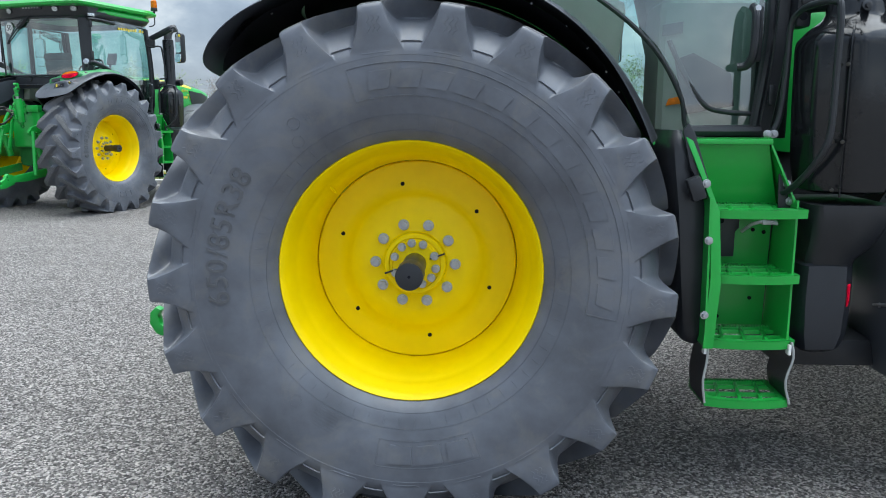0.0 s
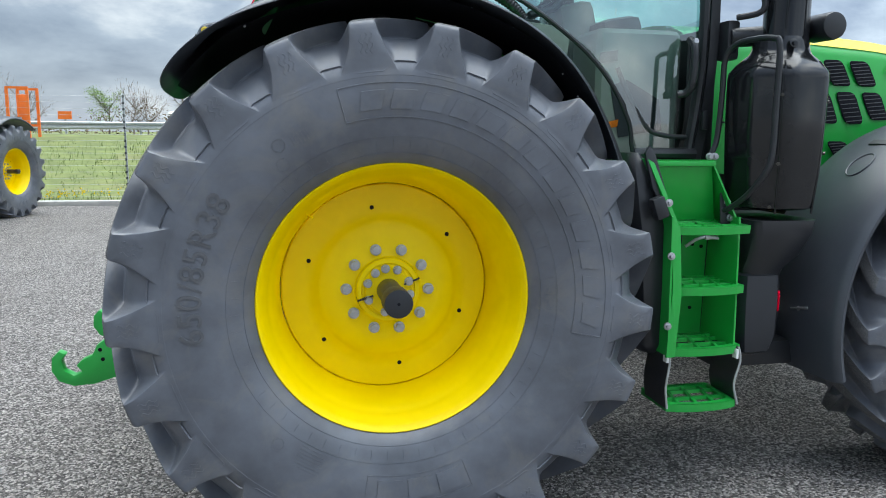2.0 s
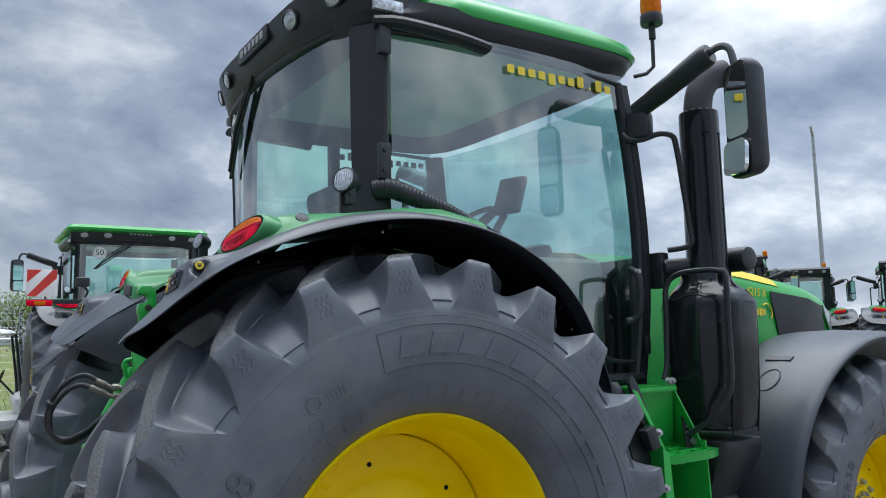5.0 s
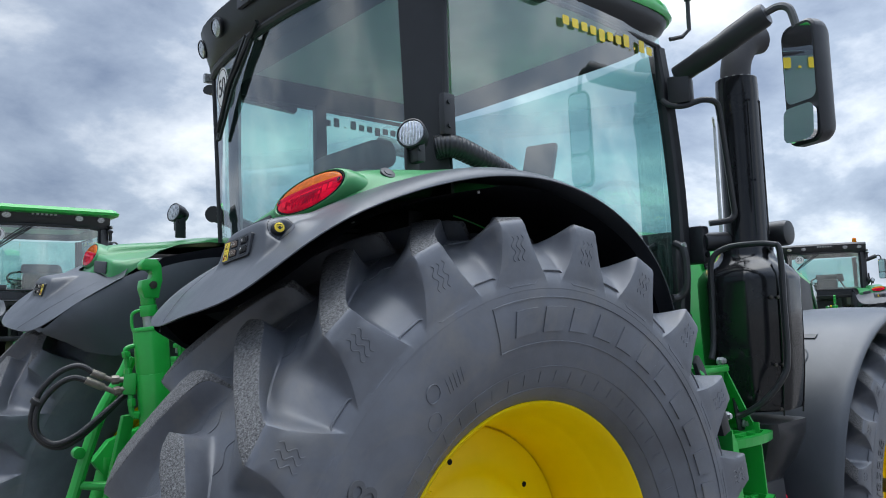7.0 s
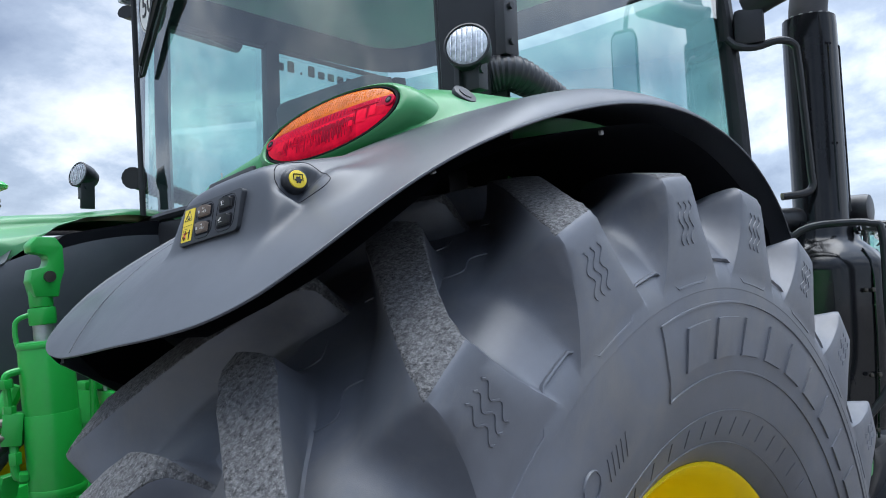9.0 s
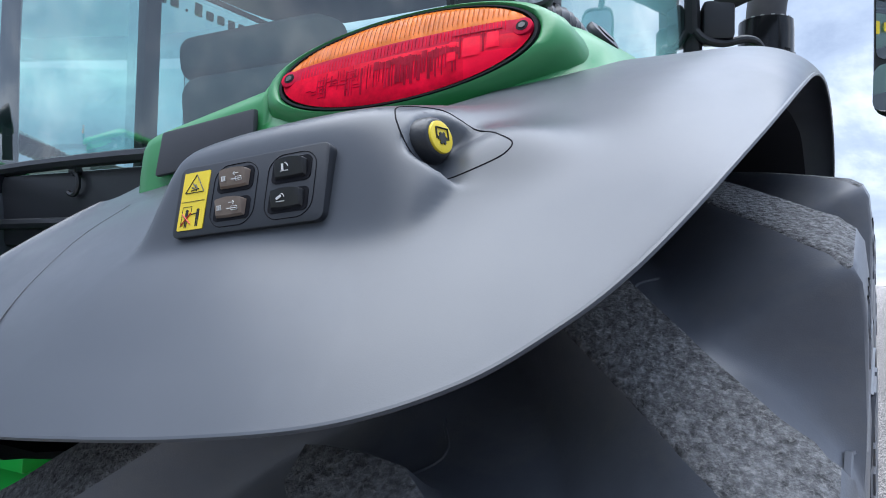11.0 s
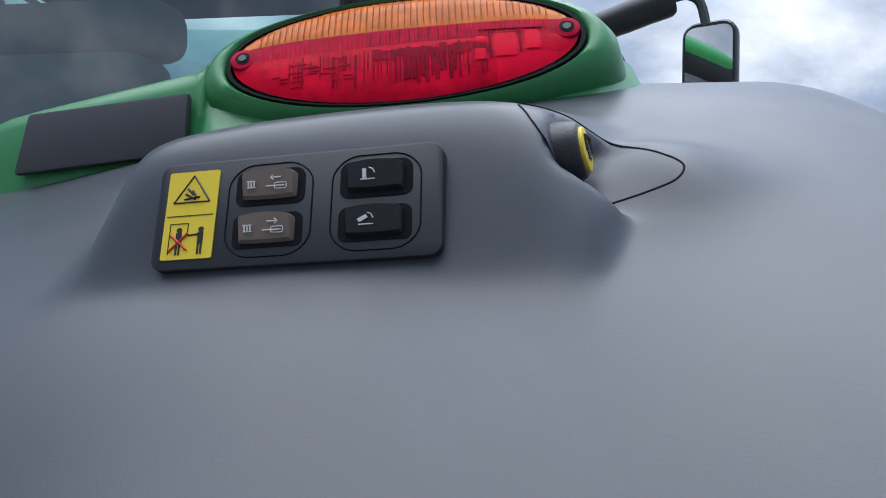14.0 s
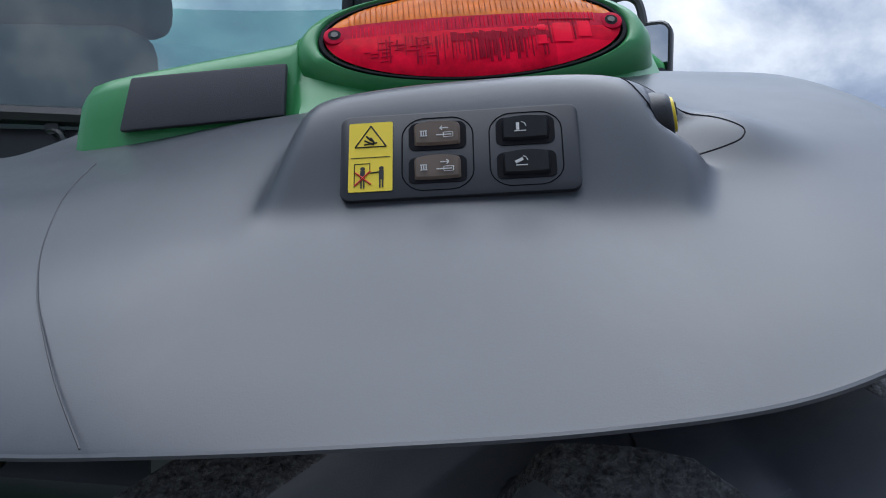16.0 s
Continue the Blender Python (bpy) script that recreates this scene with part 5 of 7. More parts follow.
    rings = [[(x, y, z) for x, y in outline(1, f, b, h)] for f, b, h, z in ((1.57, 0.22, 0.938, 3.0), (1.585, 0.20, 0.945, 3.018), (1.565, 0.20, 0.935, 3.06), (1.44, 0.22, 0.86, 3.125), (1.1, 0.35, 0.6, 3.16))]
    part("roof_cap", recalc(loft(rings)), GREEN, tr, "green roof cap", 40)
    # rear lamp brow
    rows = []
    for i in range(21):
        u = i / 20
        y = YC - 0.90 + 1.80 * u
        e = 1 - (abs(2 * u - 1)) ** 5
        x = 0.06 - 0.17 * e
        rows.append([(0.30, y, 3.09), (x + 0.09, y, 3.16), (x + 0.02, y, 3.145), (x - 0.01, y, 3.11), (x + 0.012, y, 3.03), (x + 0.035, y, 2.965), (x + 0.07, y, 2.93), (0.15, y, 2.91)])
    part("rear_brow", recalc(loft(rows)), BLACK, tr, "black rear roof brow with lamps", 40)
    for y, s in ((YC - 0.74, 1), (YC - 0.44, 1), (YC + 0.44, 1), (YC + 0.74, 1)):
        u = (y - YC + 0.90) / 1.80
        x = 0.06 - 0.17 * (1 - abs(2 * u - 1) ** 5) + 0.004
        n = Vector((-0.93, (y - YC) * 0.25, -0.30)).normalized()
        q = n.to_track_quat("Z", "Y").to_matrix().to_4x4()
        bm = lathe([(-0.03, 0.05), (0.008, 0.054), (0.012, 0.048), (0.010, 0.046)], (0, 0, 0), "z", 28)
        bmesh.ops.transform(bm, matrix=Matrix.Translation((x, y, 3.045)) @ q @ Matrix.Diagonal((1.15, 0.8, 1, 1)), verts=bm.verts)
        ob = part("roof_lamp", bm, BLACK, tr, "round roof lamp")
        bm = lathe([(0.008, 0.046), (0.012, 0.03), (0.013, 0.0005)], (0, 0, 0), "z", 28)
        bmesh.ops.transform(bm, matrix=Matrix.Translation((x, y, 3.045)) @ q @ Matrix.Diagonal((1.15, 0.8, 1, 1)), verts=bm.verts)
        part("lamp_lens", bm, LENS, ob)
    for y in (0.43, 2 * YC - 0.43):
        ob = part("side_lamp", box((0.10, y - 0.04 * (1 if y < YC else -1), 2.965), (0.13, 0.03, 0.05), 0.012), LENS, tr, "clear side roof lamp")
    # eyelet hinges and a moulding on the panel below the rear window
    for y in (1.03, 1.53):
        bm = tube([(-0.026, y + 0.022 * math.cos(k * math.pi / 8), 2.02 + 0.026 * math.sin(k * math.pi / 8)) for k in range(3, 15)], 0.006, 6)
        rod((-0.01, y, 2.05), (-0.03, y, 2.05), 0.012, 12, bm)
        part("hinge", bm, BLACK, tr, "black eyelet hinge")
    part("panel_ridge", tube([(-0.02, YC - 0.78, 1.93), (-0.02, YC + 0.78, 1.93)], 0.014, 8), BLACK, tr)
    # number plate holder and its lamps: plain bars
    bm = box((-0.115, YC, 3.08), (0.02, 0.40, 0.075), 0.006)
    pl = part("plate_holder", bm, BLACK, tr)
    for k in range(6):
        part("plate_bar", box((-0.127, YC - 0.14 + 0.055 * k, 3.08), (0.006, 0.03, 0.035), 0.001), GREY, pl)
    # speed sign on the rear window
    m = frame_of((-0.036, 1.845, 2.80), (-0.18, -1, 0), (-0.03, 0, 1)) @ Matrix.Diagonal((1.1, 1.1, 1, 1))
    bm = plate(m, [(0.085 * math.cos(k * math.pi / 20), 0.085 * math.sin(k * math.pi / 20)) for k in range(40)], 0.0, 0.003)
    sg = part("speed_sign", bm, WHITE, tr, "round white 50 speed sign")
    bm = text_bm("50", 0.105, 0.002)
    bmesh.ops.transform(bm, matrix=m @ Matrix.Translation((0, 0, 0.004)), verts=bm.verts)
    part("numerals", bm, BLACK_PRINT, sg)
    bm = tube([m @ Vector((0.078 * math.cos(k * math.pi / 20), 0.078 * math.sin(k * math.pi / 20), 0.003)) for k in range(41)], 0.0022, 5)
    part("ring", bm, BLACK_PRINT, sg)
    # rear wiper
    bm = tube([(-0.095, 1.38, 2.955), (-0.085, 1.66, 2.77), (-0.045, 1.885, 2.60)], 0.011, 6)
    wp = part("rear_wiper", bm, BLACK, tr, "black rear wiper")
    for d in (0.02, 0.045, -0.02):
        bm = tube([(-0.088, 1.46 + d, 2.91 + d * 0.5), (-0.074, 1.68 + d, 2.745 + d * 0.5), (-0.032, 1.90 + d * 0.4, 2.565)], 0.008, 5)
        part("wiper_blade", bm, BLACK, wp)
    # web address of the dealer: plain yellow bars on the door glass; the far glass has the same decal, its backlit
    # shade put into the colour
    m = frame_of((0.98, 0.402, 2.822), (0.63, 0.040, 0.012), (0, 0.0, 1))
    widths = [(0, 0), (1, 0), (2, 0), (3, 0), (4, -1), (5, 0), (6, 0), (7, 1), (8, 2), (9, 1), (10, 0)]
    for k, kind in widths:
        x = -0.30 + 0.06 * k
        h, y = (0.036, 0.0) if kind in (0,) else ((0.052, 0.008) if kind == 1 else ((0.050, -0.008) if kind == -1 else (0.012, -0.012)))
        w = 0.040 if kind != 2 else 0.016
        bm = plate(m, [(x + a, y + b) for a, b in rounded(w, h, 0.006, 2)], 0.002, 0.004)
        part("dealer_lettering", bm, YELLOW_DECAL, tr)
    m = frame_of((1.06, 2.222, 2.835), (-0.62, 0.0, 0.0), (0, 0, 1))
    for k, kind in widths:
        x = -0.29 + 0.058 * k
        h, y = (0.036, 0.0) if kind in (0,) else ((0.052, 0.008) if kind == 1 else ((0.050, -0.008) if kind == -1 else (0.012, -0.012)))
        bm = plate(m, [(x + a, y + b) for a, b in rounded(0.038 if kind != 2 else 0.014, h, 0.006, 2)], 0.002, 0.004)
        part("dealer_lettering", bm, DECAL_BACKLIT, tr)


# yellow decal against the sky, its backlit darkness put into the colour
DECAL_BACKLIT = material("backlit_decal", (0.05, 0.055, 0.06), 0.5)


def interior(tr):
    part("cab_floor", box((0.78, YC, 1.44), (1.4, 1.60, 0.06), 0.02), BLACK, tr)
    # seat
    bm = box((0.55, YC, 1.90), (0.52, 0.52, 0.14), 0.05, segs=3)
    seat = part("operator_seat", bm, SEAT, tr, "dark fabric operator seat")
    part("backrest", box((0.30, YC - 0.06, 2.09), (0.16, 0.44, 0.48), 0.075, (0, -8, 0), segs=5), SEAT, seat)
    part("headrest", box((0.28, YC - 0.06, 2.375), (0.14, 0.48, 0.12), 0.056, (0, -8, 0), segs=5), SEAT, seat)
    part("seat_base", box((0.55, YC, 1.65), (0.40, 0.40, 0.40), 0.04), BLACK, seat)
    part("armrest", box((0.60, YC - 0.34, 2.08), (0.50, 0.14, 0.09), 0.03), SEAT, seat)
    part("side_console", box((0.50, YC - 0.56, 1.88), (0.75, 0.30, 0.42), 0.05, (0, 6, 0)), BEIGE, tr, "pale grey side console")
    part("side_console", box((0.50, YC + 0.56, 1.88), (0.75, 0.30, 0.42), 0.05, (0, 6, 0)), BEIGE, tr, "pale grey side console")
    # steering column, wheel and monitor
    col = part("steering_column", box((1.24, YC, 1.85), (0.20, 0.24, 0.85), 0.05, (0, -14, 0)), BEIGE, tr, "pale steering column")
    m = Matrix.Translation((1.05, YC, 2.28)) @ pose(0, 0, 0, 0, -35, 0)
    bm = tube([m @ Vector((0.20 * math.cos(k * math.pi / 18), 0.20 * math.sin(k * math.pi / 18), 0)) for k in range(37)], 0.015, 8)
    for k in range(3):
        a = radians(90 + 120 * k)
        tube([m @ Vector((0, 0, -0.03)), m @ Vector((0.2 * math.cos(a), 0.2 * math.sin(a), 0))], 0.012, 6, bm)
    part("steering_wheel", bm, BLACK, col)
    bm = box((1.03, 0.86, 2.38), (0.035, 0.15, 0.20), 0.012, (0, 24, 18))
    mon = part("monitor", bm, GREY_DARK, tr, "grey display on an arm")
    part("monitor_arm", tube([(0.75, 0.80, 2.12), (0.88, 0.82, 2.16), (0.99, 0.86, 2.28)], 0.018, 8), BLACK, mon)
    part("dashboard", box((1.33, YC, 2.08), (0.22, 0.62, 0.18), 0.05, (0, -10, 0)), BLACK, tr)
    # inner panel and bar seen through the door
    pan = part("inner_panel", box((1.27, 0.86, 1.76), (0.44, 0.34, 0.62), 0.06, segs=3), BEIGE, tr, "pale inner cab panel")
    part("panel_recess", slab([(1.12, 0.688, 1.80), (1.20, 0.688, 1.83), (1.37, 0.688, 1.74), (1.39, 0.688, 1.60), (1.17, 0.688, 1.56)], (0, -1, 0), 0.004), BLACK, pan)
    part("panel_vent", slab([(1.06, 0.688, 1.90), (1.15, 0.688, 1.915), (1.15, 0.688, 1.965), (1.06, 0.688, 1.95)], (0, -1, 0), 0.006, 0.002), GREY_DARK, pan)
    part("reflector", slab([(1.09, 0.688, 1.60), (1.16, 0.688, 1.61), (1.165, 0.688, 1.645), (1.10, 0.688, 1.63)], (0, -1, 0), 0.008, 0.002), ORANGE, pan)
    part("floor_mat", box((1.2, 0.72, 1.478), (0.5, 0.5, 0.02), 0.006), GREY, tr)
    part("door_bar", tube(smooth_path([(1.03, 0.425, 1.86), (1.09, 0.425, 1.74), (1.18, 0.425, 1.605), (1.27, 0.43, 1.572), (1.38, 0.435, 1.565)], 5), 0.011, 10), BLACK, tr, "black grab bar on the door")
    part("firewall", box((1.548, YC, 1.76), (0.04, 1.56, 0.60), 0.01), BLACK, tr, "black panel below the windscreen")
    part("head_lining", box((0.75, YC, 2.992), (1.3, 1.56, 0.02), 0.008), LINING, tr, "pale roof lining")
    part("middle_post", box((0.70, 2 * YC - 0.42, 2.47), (0.07, 0.05, 1.0), 0.015), BLACK, tr, "black post of the far door")



# ---- ladder, exhaust, mirror, bonnet, axle, hitch ----
def step_bm(x0, x1, y0, y1, z):
    """A pressed step: rounded front lip and an open grid."""
    bm = bmesh.new()
    w = x1 - x0
    front = [(x0, y1, 0), (x0, y0 + 0.03, 0)] + [(x0 + w * k / 8, y0 + 0.03 * (abs(k - 4) / 4) ** 2.5 - 0.0, 0) for k in range(9)] + [(x1, y0 + 0.03, 0), (x1, y1, 0)]
    # outer band
    pts = [Vector((x, y, z)) for x, y, _ in front]
    inner = [Vector((x0 + (p.x - x0) * (w - 0.05) / w + 0.025, min(p.y + 0.028, y1), z)) for p in pts]
    for a, b, c, d in zip(pts, pts[1:], inner[1:], inner):
        slab([a, b, c, d], (0, 0, -1), 0.006, bm=bm)
        slab([a, b, b + Vector((0, 0.003, -0.034)), a + Vector((0, 0.003, -0.034))], (0, 1, 0), 0.005, bm=bm)
    box(((x0 + x1) / 2, y1 - 0.012, z - 0.012), (w, 0.024, 0.024), 0.003, bm=bm)
    for k in (1, 2):
        box(((x0 + x1) / 2, y0 + 0.02 + (y1 - y0) * k / 3, z - 0.010), (w - 0.03, 0.016, 0.016), 0.002, bm=bm)
    for k in (1, 2, 3):
        box((x0 + w * k / 4, (y0 + y1) / 2 + 0.01, z - 0.010), (0.014, (y1 - y0) - 0.02, 0.016), 0.002, turn=(0, 0, -12), bm=bm)
    n = 26
    for k in range(n):
        box((x0 + 0.02 + (w - 0.04) * k / (n - 1), y1 - 0.012, z + 0.003), (0.005, 0.02, 0.006), bm=bm)
    return bm


def ladder(tr):
    lad = part("access_ladder", slab([(1.15, 0.36, 1.20), (1.47, 0.36, 1.20), (1.46, 0.36, 0.68), (1.17, 0.36, 0.68)], (0, 1, 0), 0.006), GREEN, tr, "green steel access ladder")
    # upper sloping plate under the platform
    part("riser", slab([(1.075, 0.22, 1.455), (1.385, 0.22, 1.455), (1.46, 0.30, 1.205), (1.15, 0.30, 1.205)], (0, 1, 0.2), 0.006), GREEN, lad)
    part("platform_edge", box((1.225, 0.30, 1.455), (0.345, 0.19, 0.022), 0.006), GREEN, lad)
    bm = bmesh.new()
    for k in range(40):
        box((1.06 + 0.33 * k / 39, 0.215, 1.468), (0.004, 0.014, 0.008), bm=bm)
    part("grip_teeth", bm, GREEN, lad)
    # side plates
    left = [(1.035, 0.13, 1.49), (1.06, 0.13, 1.49), (1.145, 0.09, 1.26), (1.165, 0.06, 1.20), (1.185, 0.06, 0.93), (1.17, 0.06, 0.665), (1.13, 0.06, 0.665), (1.145, 0.06, 0.95), (1.125, 0.07, 1.25)]
    part("side_plate", slab(left, (0, 1, 0), 0.012, 0.002), GREEN, lad)
    part("side_plate", slab([(1.125, 0.06, 1.25), (1.125, 0.36, 1.25), (1.135, 0.36, 0.67), (1.135, 0.06, 0.67)], (1, 0, 0), 0.008), GREEN, lad)
    part("side_plate", slab([(1.04, 0.14, 1.48), (1.04, 0.34, 1.46), (1.125, 0.34, 1.25), (1.125, 0.08, 1.25)], (1, 0, 0.3), 0.008), GREEN, lad)
    right = [(1.478, 0.14, 1.235), (1.478, 0.36, 1.235), (1.462, 0.36, 0.68), (1.462, 0.10, 0.68)]
    part("side_plate", slab(right, (1, 0, 0), 0.008), GREEN, lad)
    part("side_plate", slab([(1.388, 0.22, 1.455), (1.388, 0.36, 1.455), (1.478, 0.36, 1.22), (1.478, 0.16, 1.22)], (1, 0, 0.2), 0.008), GREEN, lad)
    for z, x0, x1, y0 in ((1.205, 1.155, 1.505, 0.065), (0.952, 1.175, 1.492, 0.065), (0.694, 1.155, 1.492, 0.065), (0.458, 1.155, 1.478, 0.05)):
        part("step", step_bm(x0, x1, y0, 0.30, z), GREEN, lad)
    # black flexible hangers of the lowest step with a frayed pale edge
    for x in (1.145, 1.468):
        bm = bmesh.new()
        rows = []
        for k in range(9):
            z = 0.69 - 0.25 * k / 8
            d = 0.012 * math.sin(k * 0.9) * (1 if x > 1.3 else 0.5)
            rows.append([(x + d, 0.075, z), (x + d + 0.008, 0.075, z), (x + d + 0.008, 0.26, z), (x + d, 0.26, z)])
        recalc(loft(rows, bm=bm))
        h = part("step_hanger", bm, BLACK, lad, "black rubber hanger")
        bm = tube([(r[0][0] + 0.004, 0.0735, r[0][2]) for r in rows], 0.005, 6)
        part("worn_edge", bm, GREY, h)
        part("hanger_label", box((x - 0.001, 0.085, 0.66), (0.010, 0.03, 0.04)), WHITE, h)
    # black box behind the first step, catch, bolts
    bm = slab([(1.165, 0.33, 1.165), (1.33, 0.33, 1.165), (1.33, 0.33, 1.10), (1.315, 0.33, 1.085), (1.315, 0.33, 0.98), (1.185, 0.33, 0.98), (1.185, 0.33, 1.08), (1.165, 0.33, 1.09)], (0, 1, 0), 0.04, 0.004)
    rod((1.255, 0.331, 1.13), (1.255, 0.322, 1.13), 0.010, 14, bm, mat=1)
    part("tool_box", bm, [PANEL, DEEP], lad, "black box behind the steps")
    bm = tube([(1.33, 0.30, 1.09), (1.36, 0.27, 1.125), (1.40, 0.25, 1.14), (1.45, 0.24, 1.13)], 0.007, 8)
    box((1.42, 0.25, 1.135), (0.06, 0.02, 0.018), 0.005, bm=bm)
    part("latch", bm, STEEL, lad)
    for x, y, z, n in ((1.11, 0.058, 1.305, 0), (1.128, 0.05, 1.09, 0), (1.128, 0.05, 0.80, 0), (1.462, 0.205, 1.292, 1), (1.472, 0.19, 1.226, 1), (1.385, 0.235, 1.485, 1), (1.41, 0.235, 1.485, 1)):
        bm = bmesh.new()
        rod((x, y + 0.012, z), (x, y + 0.004, z), 0.016, 18, bm, bevel=0.001)
        rod((x, y + 0.004, z), (x, y - 0.008, z), 0.011, 6, bm, bevel=0.0015)
        part("bolt", bm, STEEL, lad)
    part("bracket", slab([(1.43, 0.215, 1.33), (1.455, 0.215, 1.34), (1.50, 0.20, 1.20), (1.43, 0.20, 1.20)], (0, 1, 0), 0.008, 0.002), BLACK, lad)
    for x, z in ((1.395, 1.09), (1.44, 1.08), (1.40, 0.80), (1.27, 0.72)):
        bm = bmesh.new()
        rod((x, 0.359, z), (x, 0.354, z), 0.008, 14, bm)
        part("plate_hole", bm, DEEP, lad)
    # black guard between wheel and ladder
    rows = []
    for z, xl, xr, y in ((1.50, 1.00, 1.045, 0.20), (1.46, 0.99, 1.06, 0.17), (1.35, 0.995, 1.095, 0.14), (1.2, 1.01, 1.13, 0.12), (0.95, 1.03, 1.14, 0.12), (0.70, 1.055, 1.145, 0.13), (0.655, 1.09, 1.14, 0.16)):
        rows.append([(xl, y + 0.05, z), (xl + 0.02, y + 0.01, z), (xr - 0.015, y, z), (xr, y + 0.01, z), (xr, 0.5, z), (xl, 0.5, z)])
    g = part("mud_guard", recalc(loft(rows)), BLACK, tr, "black plastic guard beside the ladder", 45)
    bm = slab([(1.03, 0.13, 1.50), (1.05, 0.13, 1.53), (1.075, 0.125, 1.49), (1.14, 0.10, 1.28), (1.125, 0.10, 1.24), (1.06, 0.11, 1.36)], (0, 1, 0), 0.02, 0.004)
    part("guard_flange", bm, BLACK, g)
    part("junction_box", box((1.075, 0.08, 1.285), (0.055, 0.05, 0.09), 0.012, (0, -20, 0)), BLACK, g, "small black box")


CAN = (1.700, 0.260)


def exhaust(tr):
    cx, cy = CAN

    def ring(z, r, flat=0.0, dx=0.0, dy=0.0, n=64):
        # eight broad faces with softened corners
        out = []
        for k in range(n):
            a = 2 * math.pi * k / n
            m = (a - radians(28)) % (math.pi / 4) - math.pi / 8
            q = r * (1 - flat + flat * 1.03 * math.cos(math.pi / 8) / math.cos(m * 0.94))
            out.append((cx + dx + q * math.cos(a), cy + dy + q * math.sin(a), z))
        return out
    rings = [ring(z, r, f) for z, r, f in ((1.262, 0.15, 0.9), (1.272, 0.180, 0.9), (1.30, 0.187, 0.9), (1.42, 0.199, 0.9), (1.60, 0.207, 0.9), (1.81, 0.210, 0.9), (1.838, 0.205, 0.8), (1.872, 0.178, 0.6), (1.898, 0.148, 0.35), (1.915, 0.127, 0.15), (1.935, 0.117, 0), (1.965, 0.112, 0), (1.985, 0.104, 0))]
    can = part("exhaust_canister", recalc(loft(rings)), GLOSS, tr, "gloss black exhaust treatment canister", 50)
    # seam ribs, heat shield edge, bolts
    for deg in (-118, -62):
        a = radians(deg)
        d = Vector((math.cos(a), math.sin(a), 0))
        bm = tube([Vector((cx, cy, 0)) + d * (r + 0.002) + Vector((0, 0, z)) for z, r in ((1.25, 0.183), (1.42, 0.199), (1.6, 0.205), (1.78, 0.207), (1.84, 0.199), (1.88, 0.170))], 0.004, 6)
        part("seam", bm, GLOSS, can)
    for deg, z in ((-128, 1.74), (-120, 1.74), (-128, 1.46), (-119, 1.46), (-125, 1.28), (-22, 1.72), (-22, 1.50)):
        a = radians(deg)
        d = Vector((math.cos(a), math.sin(a), 0))
        p = Vector((cx, cy, z)) + d * 0.203
        bm = bmesh.new()
        rod(p, p + d * 0.010, 0.0075, 12, bm, bevel=0.002)
        part("bolt", bm, DARK_STEEL, can)
    p = Vector((cx - 0.03, cy - 0.118, 1.95))
    bm = bmesh.new()
    rod(p, p + Vector((0, -0.012, 0.003)), 0.02, 16, bm, bevel=0.002)
    rod(p, p + Vector((0, -0.02, 0.003)), 0.010, 6, bm)
    part("clamp_bolt", bm, GLOSS, can)
    sx, sy = 1.721, 0.262
    bm = lathe([(1.97, 0.10), (1.985, 0.094), (2.70, 0.092), (2.735, 0.090), (2.738, 0.084), (2.72, 0.080), (2.66, 0.078)], (sx, sy, 0), "z", 44)
    st = part("exhaust_pipe", bm, GLOSS, tr, "gloss black upright exhaust stack", 40)
    for deg in (-125, -75):
        a = radians(deg)
        d = Vector((math.cos(a), math.sin(a), 0))
        part("stack_rib", tube([Vector((sx, sy, 2.02)) + d * 0.094, Vector((sx, sy, 2.62)) + d * 0.093], 0.004, 6), GLOSS, st)
        for z in (2.26, 2.62):
            part("slot", box(tuple(Vector((sx, sy, z)) + d * 0.0925), (0.022, 0.004, 0.008), turn=(0, 0, deg + 90)), DEEP, st)
    bm = tube(smooth_path([(sx, sy, 2.70), (sx, sy, 2.77), (sx + 0.015, sy - 0.01, 2.85), (sx + 0.06, sy - 0.03, 2.915), (sx + 0.13, sy - 0.06, 2.94)], 5), 0.066, 20)
    part("tail_pipe", bm, DARK_PIPE, st, "dull curved tail pipe")
    for k in range(16):
        a = 2 * math.pi * k / 16
        part("vent_slit", box((sx + 0.082 * math.cos(a), sy + 0.082 * math.sin(a), 2.734), (0.010, 0.012, 0.012), 0.001, (0, 0, math.degrees(a))), GREY, st)
    # lower casing, urea tank and cap
    rings = [[(x0, y0, z), (x0 + 0.03, y0 - 0.03, z), (x1 - 0.03, y0 - 0.03, z), (x1, y0, z), (x1, 0.55, z), (x0, 0.55, z)] for z, x0, x1, y0 in ((1.22, 1.53, 1.84, 0.13), (1.16, 1.54, 1.83, 0.13), (1.06, 1.545, 1.79, 0.16), (1.0, 1.545, 1.74, 0.19), (0.96, 1.545, 1.73, 0.20))]
    part("lower_casing", recalc(loft(rings)), BLACK, can, "", 45)
    rings = [[(x0, y0 + 0.03, z), (x0 + 0.02, y0, z), (x1 - 0.045, y0, z), (x1, y0 + 0.05, z), (x1, 0.60, z), (x0, 0.60, z)] for z, x0, x1, y0 in ((0.990, 1.55, 1.725, 0.18), (0.975, 1.532, 1.742, 0.16), (0.85, 1.525, 1.742, 0.15), (0.70, 1.53, 1.735, 0.15), (0.635, 1.545, 1.72, 0.165), (0.61, 1.58, 1.69, 0.21))]
    tank = part("side_tank", recalc(loft(rings)), PANEL, tr, "black plastic side tank with a cap", 40)
    bm = bmesh.new()
